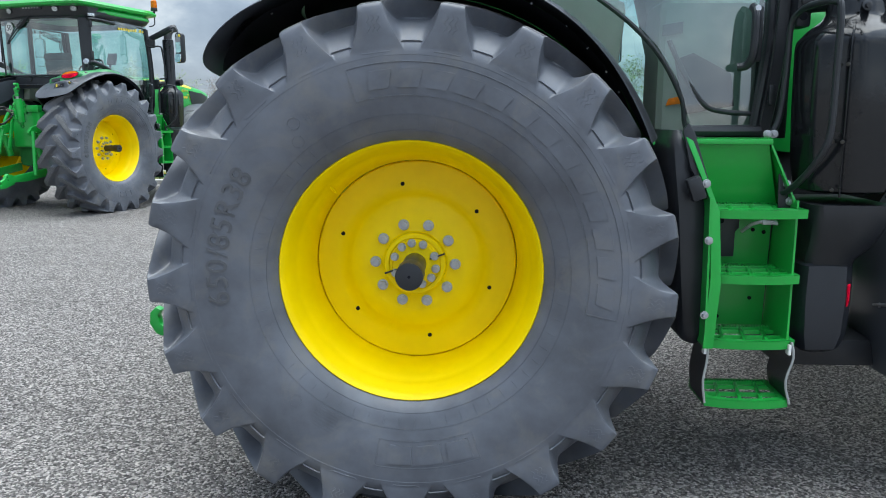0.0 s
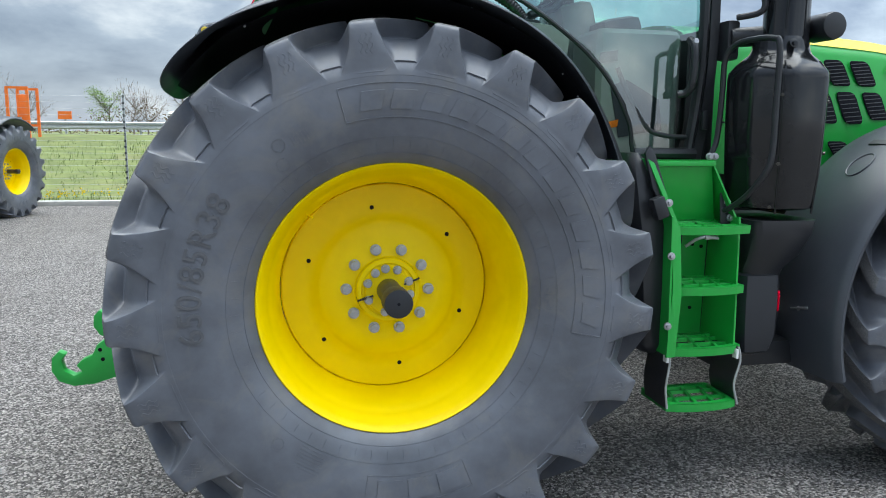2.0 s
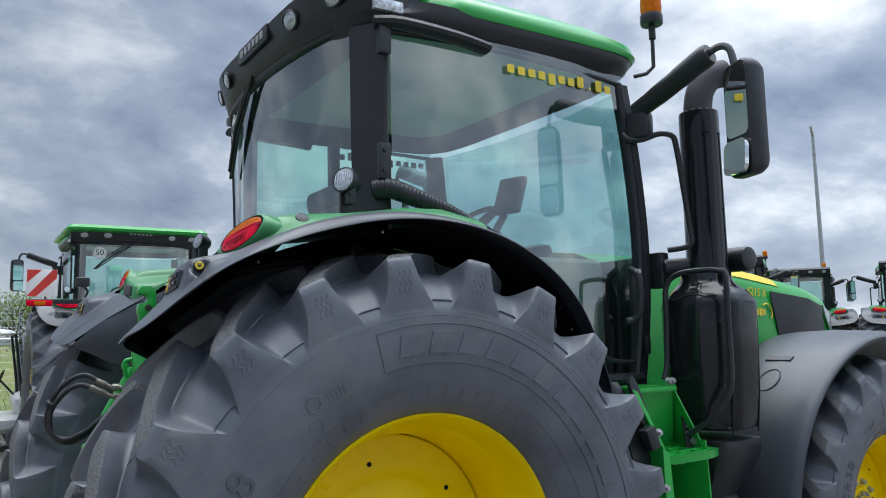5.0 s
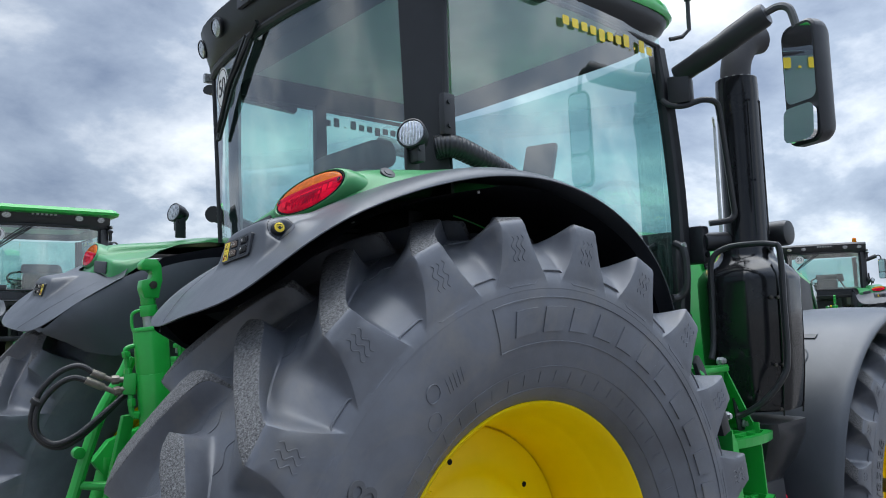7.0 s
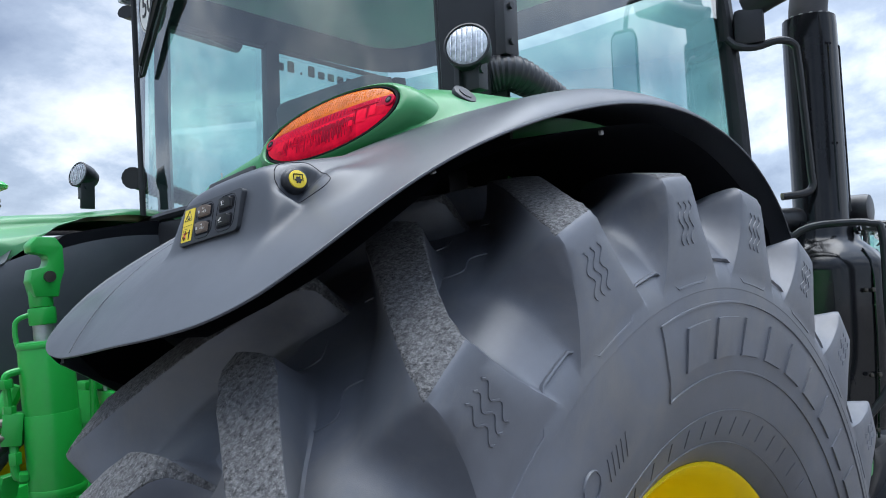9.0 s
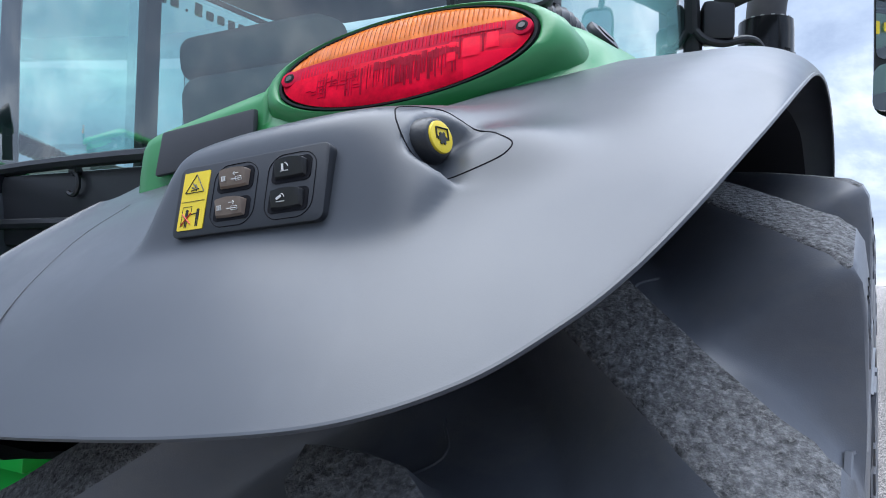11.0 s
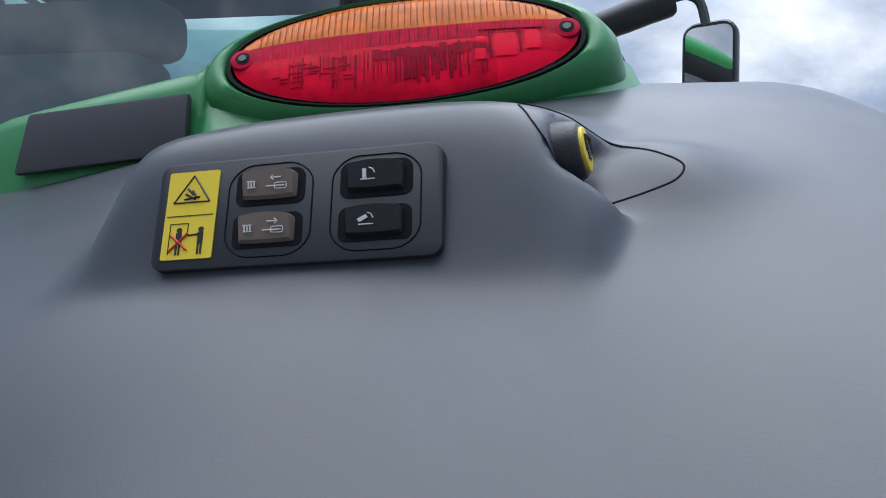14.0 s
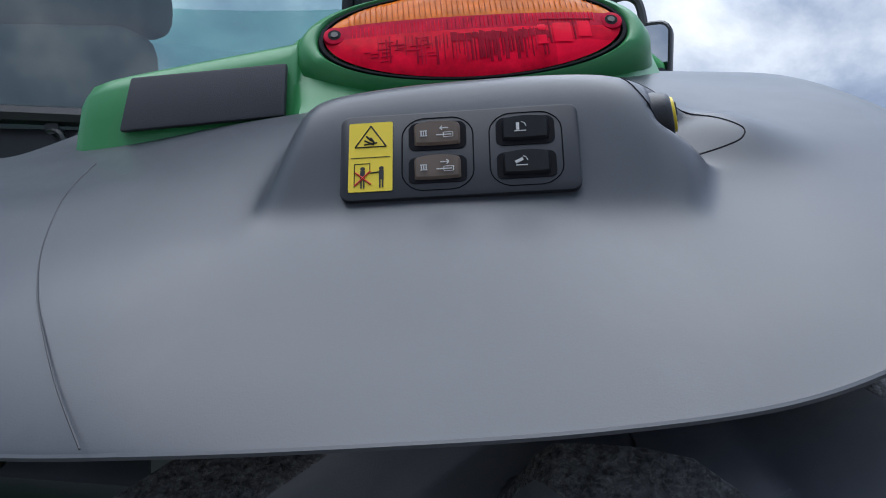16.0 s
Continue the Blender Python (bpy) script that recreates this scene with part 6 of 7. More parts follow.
    rod((1.645, 0.205, 0.985), (1.645, 0.185, 1.035), 0.034, 24, bm, bevel=0.006)
    box((1.645, 0.18, 1.04), (0.075, 0.022, 0.022), 0.006, (30, 0, 0), bm=bm)
    part("filler_cap", bm, GREY_DARK, tank)
    part("reflector", slab([(1.705, 0.163, 0.90), (1.716, 0.175, 0.905), (1.716, 0.175, 0.83), (1.703, 0.160, 0.815)], (0.5, -1, 0), 0.01, 0.003), RED_LIGHT, tank)
    part("tank_foot", box((1.72, 0.55, 0.58), (0.42, 0.5, 0.12), 0.03), BLACK, tank)
    # grab rail in front of the canister
    rail = [(1.425, 0.30, 1.49), (1.45, 0.30, 1.56), (1.463, 0.30, 1.75), (1.465, 0.295, 1.90), (1.485, 0.24, 1.955), (1.505, 0.13, 1.964), (1.522, 0.055, 1.957), (1.531, 0.026, 1.925), (1.532, 0.025, 1.70), (1.530, 0.025, 1.50), (1.512, 0.038, 1.42), (1.48, 0.10, 1.33), (1.455, 0.19, 1.265), (1.44, 0.22, 1.262)]
    part("grab_rail", tube(smooth_path(rail, 4), 0.0125, 10), BLACK, tr, "bent black grab rail")
    bm = bmesh.new()
    rod((1.86, 0.13, 2.03), (1.86, 0.28, 2.03), 0.058, 28, bm, bevel=0.018)
    rod((1.80, 0.25, 2.03), (1.70, 0.262, 2.03), 0.035, 16, bm)
    part("air_precleaner", bm, BLACK, tr, "short black cylinder beside the stack")
    bm = box((1.535, 0.40, 1.985), (0.06, 0.10, 0.17), 0.018)
    rod((1.53, 0.37, 1.995), (1.72, 0.29, 2.005), 0.042, 18, bm, bevel=0.008)
    rod((1.530, 0.352, 1.94), (1.530, 0.343, 1.94), 0.014, 14, bm, mat=1)
    part("stack_bracket", bm, [BLACK, DEEP], tr, "black bracket of the stack")


DARK_PIPE = material("dull_pipe", (0.06, 0.06, 0.065), 0.6, metal=0.4, var=0.15, scale=12.0)


def mirror(tr):
    for wrap in (lambda b: b, mirror_bm):
        bm = box((1.44, 0.375, 2.665), (0.10, 0.10, 0.13), 0.02, (0, 0, 20))
        arm = part("mirror_arm", wrap(merge(bm, tube(smooth_path([(1.43, 0.38, 2.735), (1.437, 0.20, 2.80), (1.445, 0.05, 2.86), (1.45, -0.03, 2.89)], 4), [0.040, 0.043, 0.045, 0.046, 0.040], 14, squash=1.15))), BLACK, tr, "thick black mirror arm")
        part("mirror_stay", wrap(tube(smooth_path([(1.45, -0.03, 2.895), (1.455, -0.08, 2.905), (1.46, -0.12, 2.88), (1.46, -0.14, 2.80)], 4), 0.016, 8)), GREY_DARK, arm)
        m = frame_of((1.455, -0.150, 2.57), (-0.34, -0.93, 0), (0.03, 0.08, 1))
        rings = []
        for z, s in ((0.012, 0.93), (0.004, 0.99), (-0.03, 1.0), (-0.055, 0.95), (-0.077, 0.82), (-0.086, 0.55)):
            rings.append([m @ Vector((x * s, y * (0.5 + 0.5 * s) , z)) for x, y in rounded(0.172, 0.49, 0.045, 4)])
        head = part("mirror_head", wrap(recalc(loft(rings))), BLACK, arm, "black mirror housing")
        part("mirror_glass", wrap(plate(m, [(x, y + 0.075) for x, y in rounded(0.148, 0.30, 0.03, 4)], 0.010, 0.0145)), MIRROR, head, "large mirror glass")
        part("wide_mirror_glass", wrap(plate(m @ pose(0, 0, 0, -4, 0, 0), [(x, y - 0.165) for x, y in rounded(0.148, 0.14, 0.03, 4)], 0.008, 0.026)), MIRROR, head, "small wide-angle glass")
        rail = [(1.375, 0.428, 2.63), (1.385, 0.40, 2.60), (1.42, 0.35, 2.592), (1.47, 0.29, 2.612), (1.515, 0.255, 2.60), (1.535, 0.25, 2.55), (1.57, 0.25, 2.35), (1.60, 0.25, 2.16), (1.605, 0.25, 2.11), (1.585, 0.27, 2.085), (1.53, 0.33, 2.075)]
        part("mirror_rail", wrap(tube(smooth_path(rail, 4), 0.0135, 10)), BLACK, tr, "bent black grab rail of the cab")
    # door handle
    bm = tube(smooth_path([(1.35, 0.395, 1.985), (1.352, 0.355, 1.955), (1.35, 0.345, 1.87), (1.345, 0.35, 1.79), (1.33, 0.375, 1.755), (1.30, 0.39, 1.75)], 4), 0.017, 10)
    box((1.372, 0.402, 1.88), (0.045, 0.024, 0.22), 0.011, bm=bm)
    h = part("door_handle", bm, BLACK, tr, "black door handle with a lock")
    bm = bmesh.new()
    rod((1.352, 0.362, 1.972), (1.354, 0.345, 1.975), 0.012, 14, bm)
    part("lock", bm, STEEL, h)
    part("door_latch", box((1.452, 0.41, 1.64), (0.03, 0.02, 0.085), 0.010), BLACK, tr)
    # beacon
    bm = bmesh.new()
    tube([(1.50, 0.45, 2.94), (1.555, 0.42, 2.955), (1.585, 0.40, 2.99), (1.588, 0.40, 3.18)], 0.010, 8, bm)
    rod((1.588, 0.40, 3.13), (1.588, 0.40, 3.205), 0.017, 12, bm)
    rod((1.588, 0.40, 3.20), (1.588, 0.40, 3.255), 0.055, 28, bm, bevel=0.012)
    bc = part("beacon", bm, BLACK, tr, "amber warning beacon on a stalk")
    bm = lathe([(3.255, 0.050), (3.29, 0.052), (3.36, 0.048), (3.38, 0.03), (3.385, 0.0005)], (1.588, 0.40, 0), "z", 28)
    part("beacon_dome", bm, ORANGE, bc)


VENT_SHAPE = [(-0.95, 0.30), (-0.85, 0.44), (-0.6, 0.5), (0.6, 0.5), (0.88, 0.44), (1.0, 0.30), (0.95, -0.30), (0.85, -0.44), (0.6, -0.5), (-0.6, -0.5), (-0.88, -0.44), (-1.0, -0.30)]


def bonnet(tr):
    rows = []
    #     x, half width, top, shoulder, bottom
    for x, w, zt, zs, zb in ((1.58, 0.50, 2.16, 2.02, 1.40), (1.80, 0.54, 2.155, 2.03, 1.38), (2.2, 0.57, 2.145, 2.04, 1.36), (2.6, 0.575, 2.115, 2.015, 1.34), (3.0, 0.565, 2.065, 1.965, 1.33), (3.35, 0.552, 2.015, 1.915, 1.34), (3.58, 0.52, 1.965, 1.855, 1.36), (3.70, 0.46, 1.92, 1.80, 1.40), (3.76, 0.37, 1.82, 1.70, 1.44)):
        half = [(x, YC - w * 0.96, zb), (x, YC - w, zb + (zs - zb) * 0.5), (x, YC - w * 0.985, zs - 0.05), (x, YC - w * 0.95, zs), (x, YC - w * 0.86, zs + (zt - zs) * 0.45), (x, YC - w * 0.6, zs + (zt - zs) * 0.8), (x, YC - w * 0.25, zt - 0.006), (x, YC, zt)]
        rows.append(half + [(a, 2 * YC - b, c) for a, b, c in reversed(half[:-1])])
    b = part("bonnet", recalc(loft(rows, cap=True)), GREEN, tr, "green engine bonnet with a yellow stripe", 40)
    for s in (1, -1):
        def q(x, z):
            w = interp(x, [1.58, 1.8, 2.2, 2.6, 3.0, 3.35, 3.58, 3.70], [0.5, 0.54, 0.57, 0.575, 0.565, 0.552, 0.52, 0.46])
            return Vector((x, YC - s * (w + 0.002), z))
        n = (0, -s, 0)

        def poly(name, pts, mat, t=0.006, label=""):
            return part(name, slab([q(x, z) for x, z in pts], n, t, 0.0015), mat, b, label)
        # stripe lies on the sloping shoulder
        rowsS = []
        for k in range(13):
            x = 1.75 + 1.50 * k / 12
            w = interp(x, [1.58, 1.8, 2.2, 2.6, 3.0, 3.3], [0.5, 0.54, 0.57, 0.575, 0.565, 0.53])
            zs = interp(x, [1.58, 1.8, 2.2, 2.6, 3.0, 3.3], [2.02, 2.03, 2.04, 2.015, 1.965, 1.89])
            zt = interp(x, [1.58, 1.8, 2.2, 2.6, 3.0, 3.3], [2.16, 2.155, 2.145, 2.115, 2.065, 1.995])
            t = min(1, (12 - k) / 3 + 0.15)
            a = Vector((x, YC - s * w * 0.955 - s * 0.004, zs - 0.005))
            c = Vector((x, YC - s * w * (0.95 - 0.09 * t) - s * 0.004, zs + (zt - zs) * 0.45 * t + 0.004))
            rowsS.append([a, c])
        part("yellow_stripe", loft(rowsS, closed=False, cap=False), YELLOW_DECAL, b)
        poly("grille", [(2.89, 1.925), (3.30, 1.885), (3.47, 1.84), (3.50, 1.66), (3.42, 1.50), (2.99, 1.52)], PANEL, 0.006, "dark side grille")
        poly("headlamp", [(3.48, 1.845), (3.62, 1.79), (3.65, 1.66), (3.58, 1.67), (3.51, 1.77)], LENS, 0.012, "clear headlamp")
        # slanting vents with dark louvres
        for k, (x, z1, z2) in enumerate(((2.20, 1.96, 1.83), (2.34, 1.958, 1.83), (2.49, 1.955, 1.83), (2.28, 1.80, 1.64), (2.43, 1.80, 1.64), (2.58, 1.80, 1.66), (2.40, 1.55, 1.45), (2.54, 1.545, 1.455))):
            v = part("vent", slab([q(x + u * 0.058 + (0.075 * (0.5 - w) - 0.002), (z1 + z2) / 2 + w * (z1 - z2)) for u, w in VENT_SHAPE], n, 0.004, 0.0015), DEEP, b, "dark bonnet vent")
            for j in range(7):
                w = 0.40 - 0.8 * j / 6
                z = (z1 + z2) / 2 + w * (z1 - z2)
                o = x + 0.075 * (0.5 - w) - 0.002
                part("louvre", slab([q(o - 0.046, z - 0.003), q(o + 0.046, z + 0.005), q(o + 0.046, z + 0.001), q(o - 0.046, z - 0.007)], n, 0.0055), GREY_DARK, v)
        # crease along the side
        poly("crease", [(1.75, 1.645), (2.9, 1.60), (2.9, 1.592), (1.75, 1.636)], DEEP, 0.001)
        m = frame_of(q(2.755, 1.915) + Vector((0, -s * 0.004, 0)), (s, 0, -0.06 * s), (0, 0, 1))
        t = text_bm("6215 R", 0.068, 0.003, 0.95)
        bmesh.ops.transform(t, matrix=m, verts=t.verts)
        part("model_number", t, YELLOW_DECAL, b)
        # dealer mark: plain yellow bars with an arc of dots
        for k in range(4):
            bm = plate(frame_of(q(2.72 + 0.032 * k, 1.80) + Vector((0, -s * 0.003, 0)), (s, 0, 0), (0, 0, 1)), rounded(0.025, 0.038 if k % 2 else 0.046, 0.006, 2), 0.0, 0.003)
            part("dealer_mark", bm, YELLOW_DECAL, b)
        bm = tube([q(2.845 + 0.055 * math.cos(radians(a)), 1.795 + 0.055 * math.sin(radians(a))) + Vector((0, -s * 0.003, 0)) for a in range(130, -50, -12)], 0.005, 5)
        part("dealer_mark", bm, YELLOW_DECAL, b)
    part("engine_block", box((2.5, YC, 1.15), (2.0, 0.62, 0.50), 0.06), BLACK, tr)
    part("frame_rail", box((2.3, YC, 0.92), (2.9, 0.52, 0.30), 0.05), GREEN, tr)
    part("front_weight", box((3.70, YC, 1.0), (0.24, 0.7, 0.45), 0.05), GREEN, tr)


FC = Vector((2.80, 0.0, 0.765))


def front_fender(tr):
    for wrap in (lambda b: b, mirror_bm):
        rows, under = [], []
        for k in range(37):
            phi = radians(196 - 146 * k / 36)
            e = min(1, k / 4, (36 - k) / 4)
            row = []
            for y, dr in ((0.02, -0.030), (0.012, -0.012), (0.018, -0.002), (0.05, 0.012), (0.12, 0.020), (0.30, 0.026), (0.48, 0.020), (0.56, 0.010), (0.59, -0.01)):
                r = 0.895 + dr
                row.append((FC.x + r * math.cos(phi), y, FC.z + r * math.sin(phi)))
            rows.append(row)
            under.append([(FC.x + (0.875 + dr) * math.cos(phi), y + (0.006 if y < 0.3 else -0.006), FC.z + (0.875 + dr) * math.sin(phi)) for y, dr in ((0.02, -0.012), (0.05, 0.005), (0.3, 0.02), (0.56, 0.005), (0.585, -0.012))])
        bm = loft(rows, closed=False, cap=False)
        loft(under, closed=False, cap=False, bm=bm, flip=True)
        f = part("front_fender", wrap(bm), SKIN, tr, "grey moulded front wheel fender", 50)
        pad = [[(FC.x + r * math.cos(radians(a)), y, FC.z + r * math.sin(radians(a))) for a, r in ((120.4, 0.915), (120.7, 0.926), (122.9, 0.926), (123.2, 0.915))] for y in (0.25, 0.255, 0.32, 0.385, 0.39)]
        part("rubber_pad", wrap(recalc(loft(pad))), BLACK, f)
        bm = bmesh.new()
        for x, z in ((1.905, 0.835), (1.90, 0.80)):
            rod((x, 0.25, z), (x - 0.02, 0.25, z), 0.012, 12, bm, bevel=0.003)
        tube([(1.90, 0.19, 0.815), (1.885, 0.19, 0.815), (1.885, 0.30, 0.79), (1.90, 0.30, 0.79)], 0.007, 8, bm)
        part("fender_clip", wrap(bm), STEEL, f)
        # embossed badge: a plain shield
        pts = []
        for k in range(25):
            a = 2 * math.pi * k / 24
            ph = radians(132 + 4.6 * math.sin(a))
            y = 0.30 + 0.055 * math.cos(a)
            pts.append((FC.x + 0.922 * math.cos(ph), y, FC.z + 0.922 * math.sin(ph)))
        part("badge", wrap(tube(pts, 0.003, 5)), SKIN, f)


def hitch(tr):
    # rear axle, housing, lower links with hooks, lift arms
    bm = bmesh.new()
    rod((0, 0.3, HUB_Z), (0, 2 * YC - 0.3, HUB_Z), 0.15, 28, bm)
    box((0.15, YC, 1.05), (0.9, 0.62, 0.75), 0.08, bm=bm)
    part("rear_axle", bm, GREEN_DARK, tr, "green transmission housing")
    part("rear_plate", box((-0.34, YC, 1.25), (0.12, 0.55, 0.55), 0.04), GREEN, tr)
    for s in (-1, 1):
        y = YC + s * 0.41
        bm = slab([(-0.15, y, 0.60), (-0.15, y, 0.72), (-0.85, y, 0.62), (-1.16, y, 0.585), (-1.16, y, 0.50), (-0.85, y, 0.50)], (0, 1, 0), 0.045, 0.006)
        lk = part("lower_link", bm, GREEN, tr, "green lower hitch link with a hook")
        hk = [(-1.10, 0.60), (-1.20, 0.635), (-1.235, 0.61), (-1.255, 0.565), (-1.30, 0.545), (-1.325, 0.52), (-1.30, 0.49), (-1.335, 0.475), (-1.375, 0.50), (-1.385, 0.545), (-1.365, 0.575), (-1.395, 0.59), (-1.425, 0.56), (-1.43, 0.50), (-1.40, 0.45), (-1.34, 0.425), (-1.25, 0.43), (-1.10, 0.475)]
        bm = slab([(x, y - 0.012, z) for x, z in hk], (0, 1, 0), 0.05, 0.006)
        for x, z in ((-1.22, 0.59), (-1.21, 0.545)):
            rod((x, y - 0.014, z), (x, y + 0.04, z), 0.009, 12, bm, mat=1)
        part("hook", bm, [GREEN, DEEP], lk)
        # lift rod and lift arm
        part("lift_rod", tube([(-0.72, y + s * 0.02, 0.58), (-0.60, YC + s * 0.33, 1.22)], 0.030, 12), GREEN, lk)
        part("lift_arm", slab([(-0.20, YC + s * 0.31, 1.40), (-0.20, YC + s * 0.31, 1.26), (-0.62, YC + s * 0.31, 1.15), (-0.66, YC + s * 0.31, 1.21), (-0.60, YC + s * 0.31, 1.28)], (0, 1, 0), 0.05, 0.006), GREEN, lk)
        part("lift_cylinder", tube([(-0.45, YC + s * 0.30, 0.85), (-0.56, YC + s * 0.30, 1.20)], 0.045, 14), GREEN, lk)
    # hydraulic top link, folded up
    foot, head = Vector((-0.559, 1.227, 1.353)), Vector((-0.585, 1.237, 1.703))
    axis = (head - foot).normalized()
    bm = bmesh.new()
    rod(foot, head, 0.0575, 40, bm, bevel=0.005)
    rod(foot + axis * 0.006, foot + axis * 0.190, 0.0592, 40, bm, bevel=0.002)
    rod(foot + axis * 0.010, foot + axis * 0.026, 0.0606, 40, bm, bevel=0.003)
    rod(head - axis * 0.016, head - axis * 0.004, 0.0590, 40, bm, bevel=0.003)
    rod(foot - axis * 0.030, foot + axis * 0.01, 0.034, 24, bm, bevel=0.006)
    tl = part("top_link", bm, GREEN, tr, "green hydraulic top link standing upright")
    part("eye", lathe([(-0.012, 0.020), (-0.012, 0.034), (0.012, 0.034), (0.012, 0.020)], foot - axis * 0.052, "y", 24, closed=True), GREEN, tl)
    part("piston_rod", rod(head, head + axis * 0.045, 0.022, 24), STEEL, tl, "bare steel piston rod")
    x, y = head.x - 0.002, head.y
    bm = bmesh.new()
    rod(head + axis * 0.035, head + axis * 0.075, 0.029, 24, bm, bevel=0.006)
    rod(head + axis * 0.075, head + axis * 0.115, 0.025, 24, bm, bevel=0.004)
    hook = [(0.026, 1.80), (0.030, 1.835), (0.038, 1.86), (0.036, 1.885), (0.034, 1.915), (0.018, 1.936), (-0.022, 1.936), (-0.036, 1.918), (-0.034, 1.900), (-0.004, 1.896), (0.003, 1.884), (-0.002, 1.868), (-0.032, 1.862), (-0.036, 1.835), (-0.026, 1.80)]
    slab([(x + a, y - 0.024, z) for a, z in hook], (0, 1, 0), 0.048, 0.005, bm=bm)
    rod((x + 0.004, y - 0.030, 1.846), (x + 0.004, y + 0.030, 1.846), 0.013, 16, bm, mat=1)
    part("catch_hook", bm, [GREEN, DARK_STEEL], tl)
    part("hose_block", box((-0.646, 1.252, 1.512), (0.042, 0.040, 0.072), 0.005, (0, 4, -22)), GREEN, tl)
    for pts, r in (([(-0.612, 1.232, 1.640), (-0.642, 1.240, 1.638), (-0.663, 1.246, 1.628), (-0.661, 1.246, 1.600), (-0.654, 1.248, 1.540)], 0.0085),
                   ([(-0.646, 1.248, 1.480), (-0.646, 1.241, 1.453), (-0.645, 1.239, 1.418), (-0.635, 1.236, 1.407), (-0.600, 1.229, 1.405)], 0.0095),
                   ([(-0.636, 1.254, 1.690), (-0.640, 1.258, 1.720), (-0.637, 1.258, 1.748), (-0.616, 1.249, 1.760), (-0.596, 1.242, 1.758)], 0.0055),
                   ([(-0.530, 1.240, 1.668), (-0.507, 1.258, 1.672), (-0.489, 1.255, 1.661), (-0.477, 1.250, 1.635), (-0.474, 1.248, 1.509), (-0.483, 1.250, 1.459), (-0.520, 1.240, 1.440)], 0.0075)):
        part("side_pipe", tube(smooth_path(pts, 5), r, 10), GREEN, tl)
    for p, q in (((-0.663, 1.246, 1.622), (-0.660, 1.246, 1.602)), ((-0.646, 1.240, 1.462), (-0.645, 1.239, 1.436)), ((-0.622, 1.233, 1.406), (-0.640, 1.237, 1.407)), ((-0.655, 1.248, 1.563), (-0.655, 1.248, 1.545))):
        part("pipe_nut", rod(p, q, 0.0145, 6, bevel=0.002), GREEN, tl)
    # two hose loops, tied together
    loops = (([(-0.752, 1.270, 1.552), (-0.799, 1.289, 1.581), (-0.853, 1.310, 1.563), (-0.902, 1.329, 1.509), (-0.925, 1.338, 1.443), (-0.925, 1.338, 1.386), (-0.891, 1.325, 1.337), (-0.847, 1.308, 1.321), (-0.798, 1.289, 1.345), (-0.743, 1.280, 1.392), (-0.662, 1.275, 1.467), (-0.600, 1.290, 1.510)], (-0.662, 1.250, 1.527), (-0.704, 1.262, 1.528)),
             ([(-0.770, 1.256, 1.526), (-0.819, 1.275, 1.544), (-0.868, 1.294, 1.519), (-0.911, 1.311, 1.460), (-0.920, 1.315, 1.410), (-0.910, 1.311, 1.364), (-0.867, 1.294, 1.335), (-0.804, 1.275, 1.359), (-0.745, 1.268, 1.405), (-0.670, 1.262, 1.465), (-0.610, 1.275, 1.500)], (-0.662, 1.248, 1.497), (-0.700, 1.250, 1.490)))
    for path, a, b in loops:
        c = Vector(path[0])
        bm = bmesh.new()
        rod(a, b, 0.0095, 12, bm)
        rod(Vector(a).lerp(Vector(b), 0.45), b, 0.0150, 6, bm, bevel=0.002)
        rod(Vector(b), c, 0.0085, 12, bm)
        rod(Vector(b).lerp(c, 0.45), c + (c - Vector(b)) * 0.25, 0.0125, 14, bm, bevel=0.002)
        part("hose_fitting", bm, FITTING, tl, "dull zinc hose fitting")
        part("hose", tube(smooth_path(path, 6), 0.0098, 10), HOSE, tl, "black hydraulic hose loop")
    part("cable_tie", rod((-0.914, 1.316, 1.480), (-0.921, 1.322, 1.466), 0.020, 14, bevel=0.003), HOSE, tl)
    # slanting stand below the cylinder
    part("stand_frame", tube(smooth_path([(-0.615, 1.335, 1.600), (-0.635, 1.343, 1.550), (-0.704, 1.370, 1.414), (-0.741, 1.384, 1.296), (-0.771, 1.396, 1.186), (-0.815, 1.410, 1.02), (-0.84, 1.415, 0.90)], 4), 0.026, 12, squash=0.8), GREEN, tl)
    part("stand_frame", slab([(-0.652, 1.300, 1.400), (-0.612, 1.300, 1.405), (-0.650, 1.315, 1.175), (-0.690, 1.330, 0.94), (-0.740, 1.330, 0.94), (-0.695, 1.315, 1.175)], (0, 1, 0), 0.035, 0.005), GREEN, tl)
    part("stand_frame", tube([(-0.770, 1.390, 1.175), (-0.665, 1.318, 1.165)], 0.015, 10), GREEN, tl)
    part("frame_lug", rod((-0.775, 1.360, 1.285), (-0.775, 1.395, 1.285), 0.020, 18, bevel=0.003), GREEN, tl)
    # remote valves and pipes behind the cylinder
    fan = [(-0.492, 1.32, 1.668), (-0.470, 1.32, 1.660), (-0.446, 1.31, 1.672), (-0.436, 1.31, 1.708), (-0.462, 1.32, 1.712), (-0.490, 1.33, 1.694)]
    part("coupling_cap", slab(fan, (-0.6, -0.8, 0), 0.03, 0.006), YELLOW_DECAL, tr, "yellow dust cap")
    part("coupling", rod((-0.425, 1.34, 1.672), (-0.385, 1.36, 1.690), 0.016, 16, bevel=0.003), STEEL, tr, "bare steel coupling")
    part("coupling_cap", box((-0.457, 1.294, 1.422), (0.03, 0.03, 0.05), 0.008), BLUE, tr, "blue dust cap")
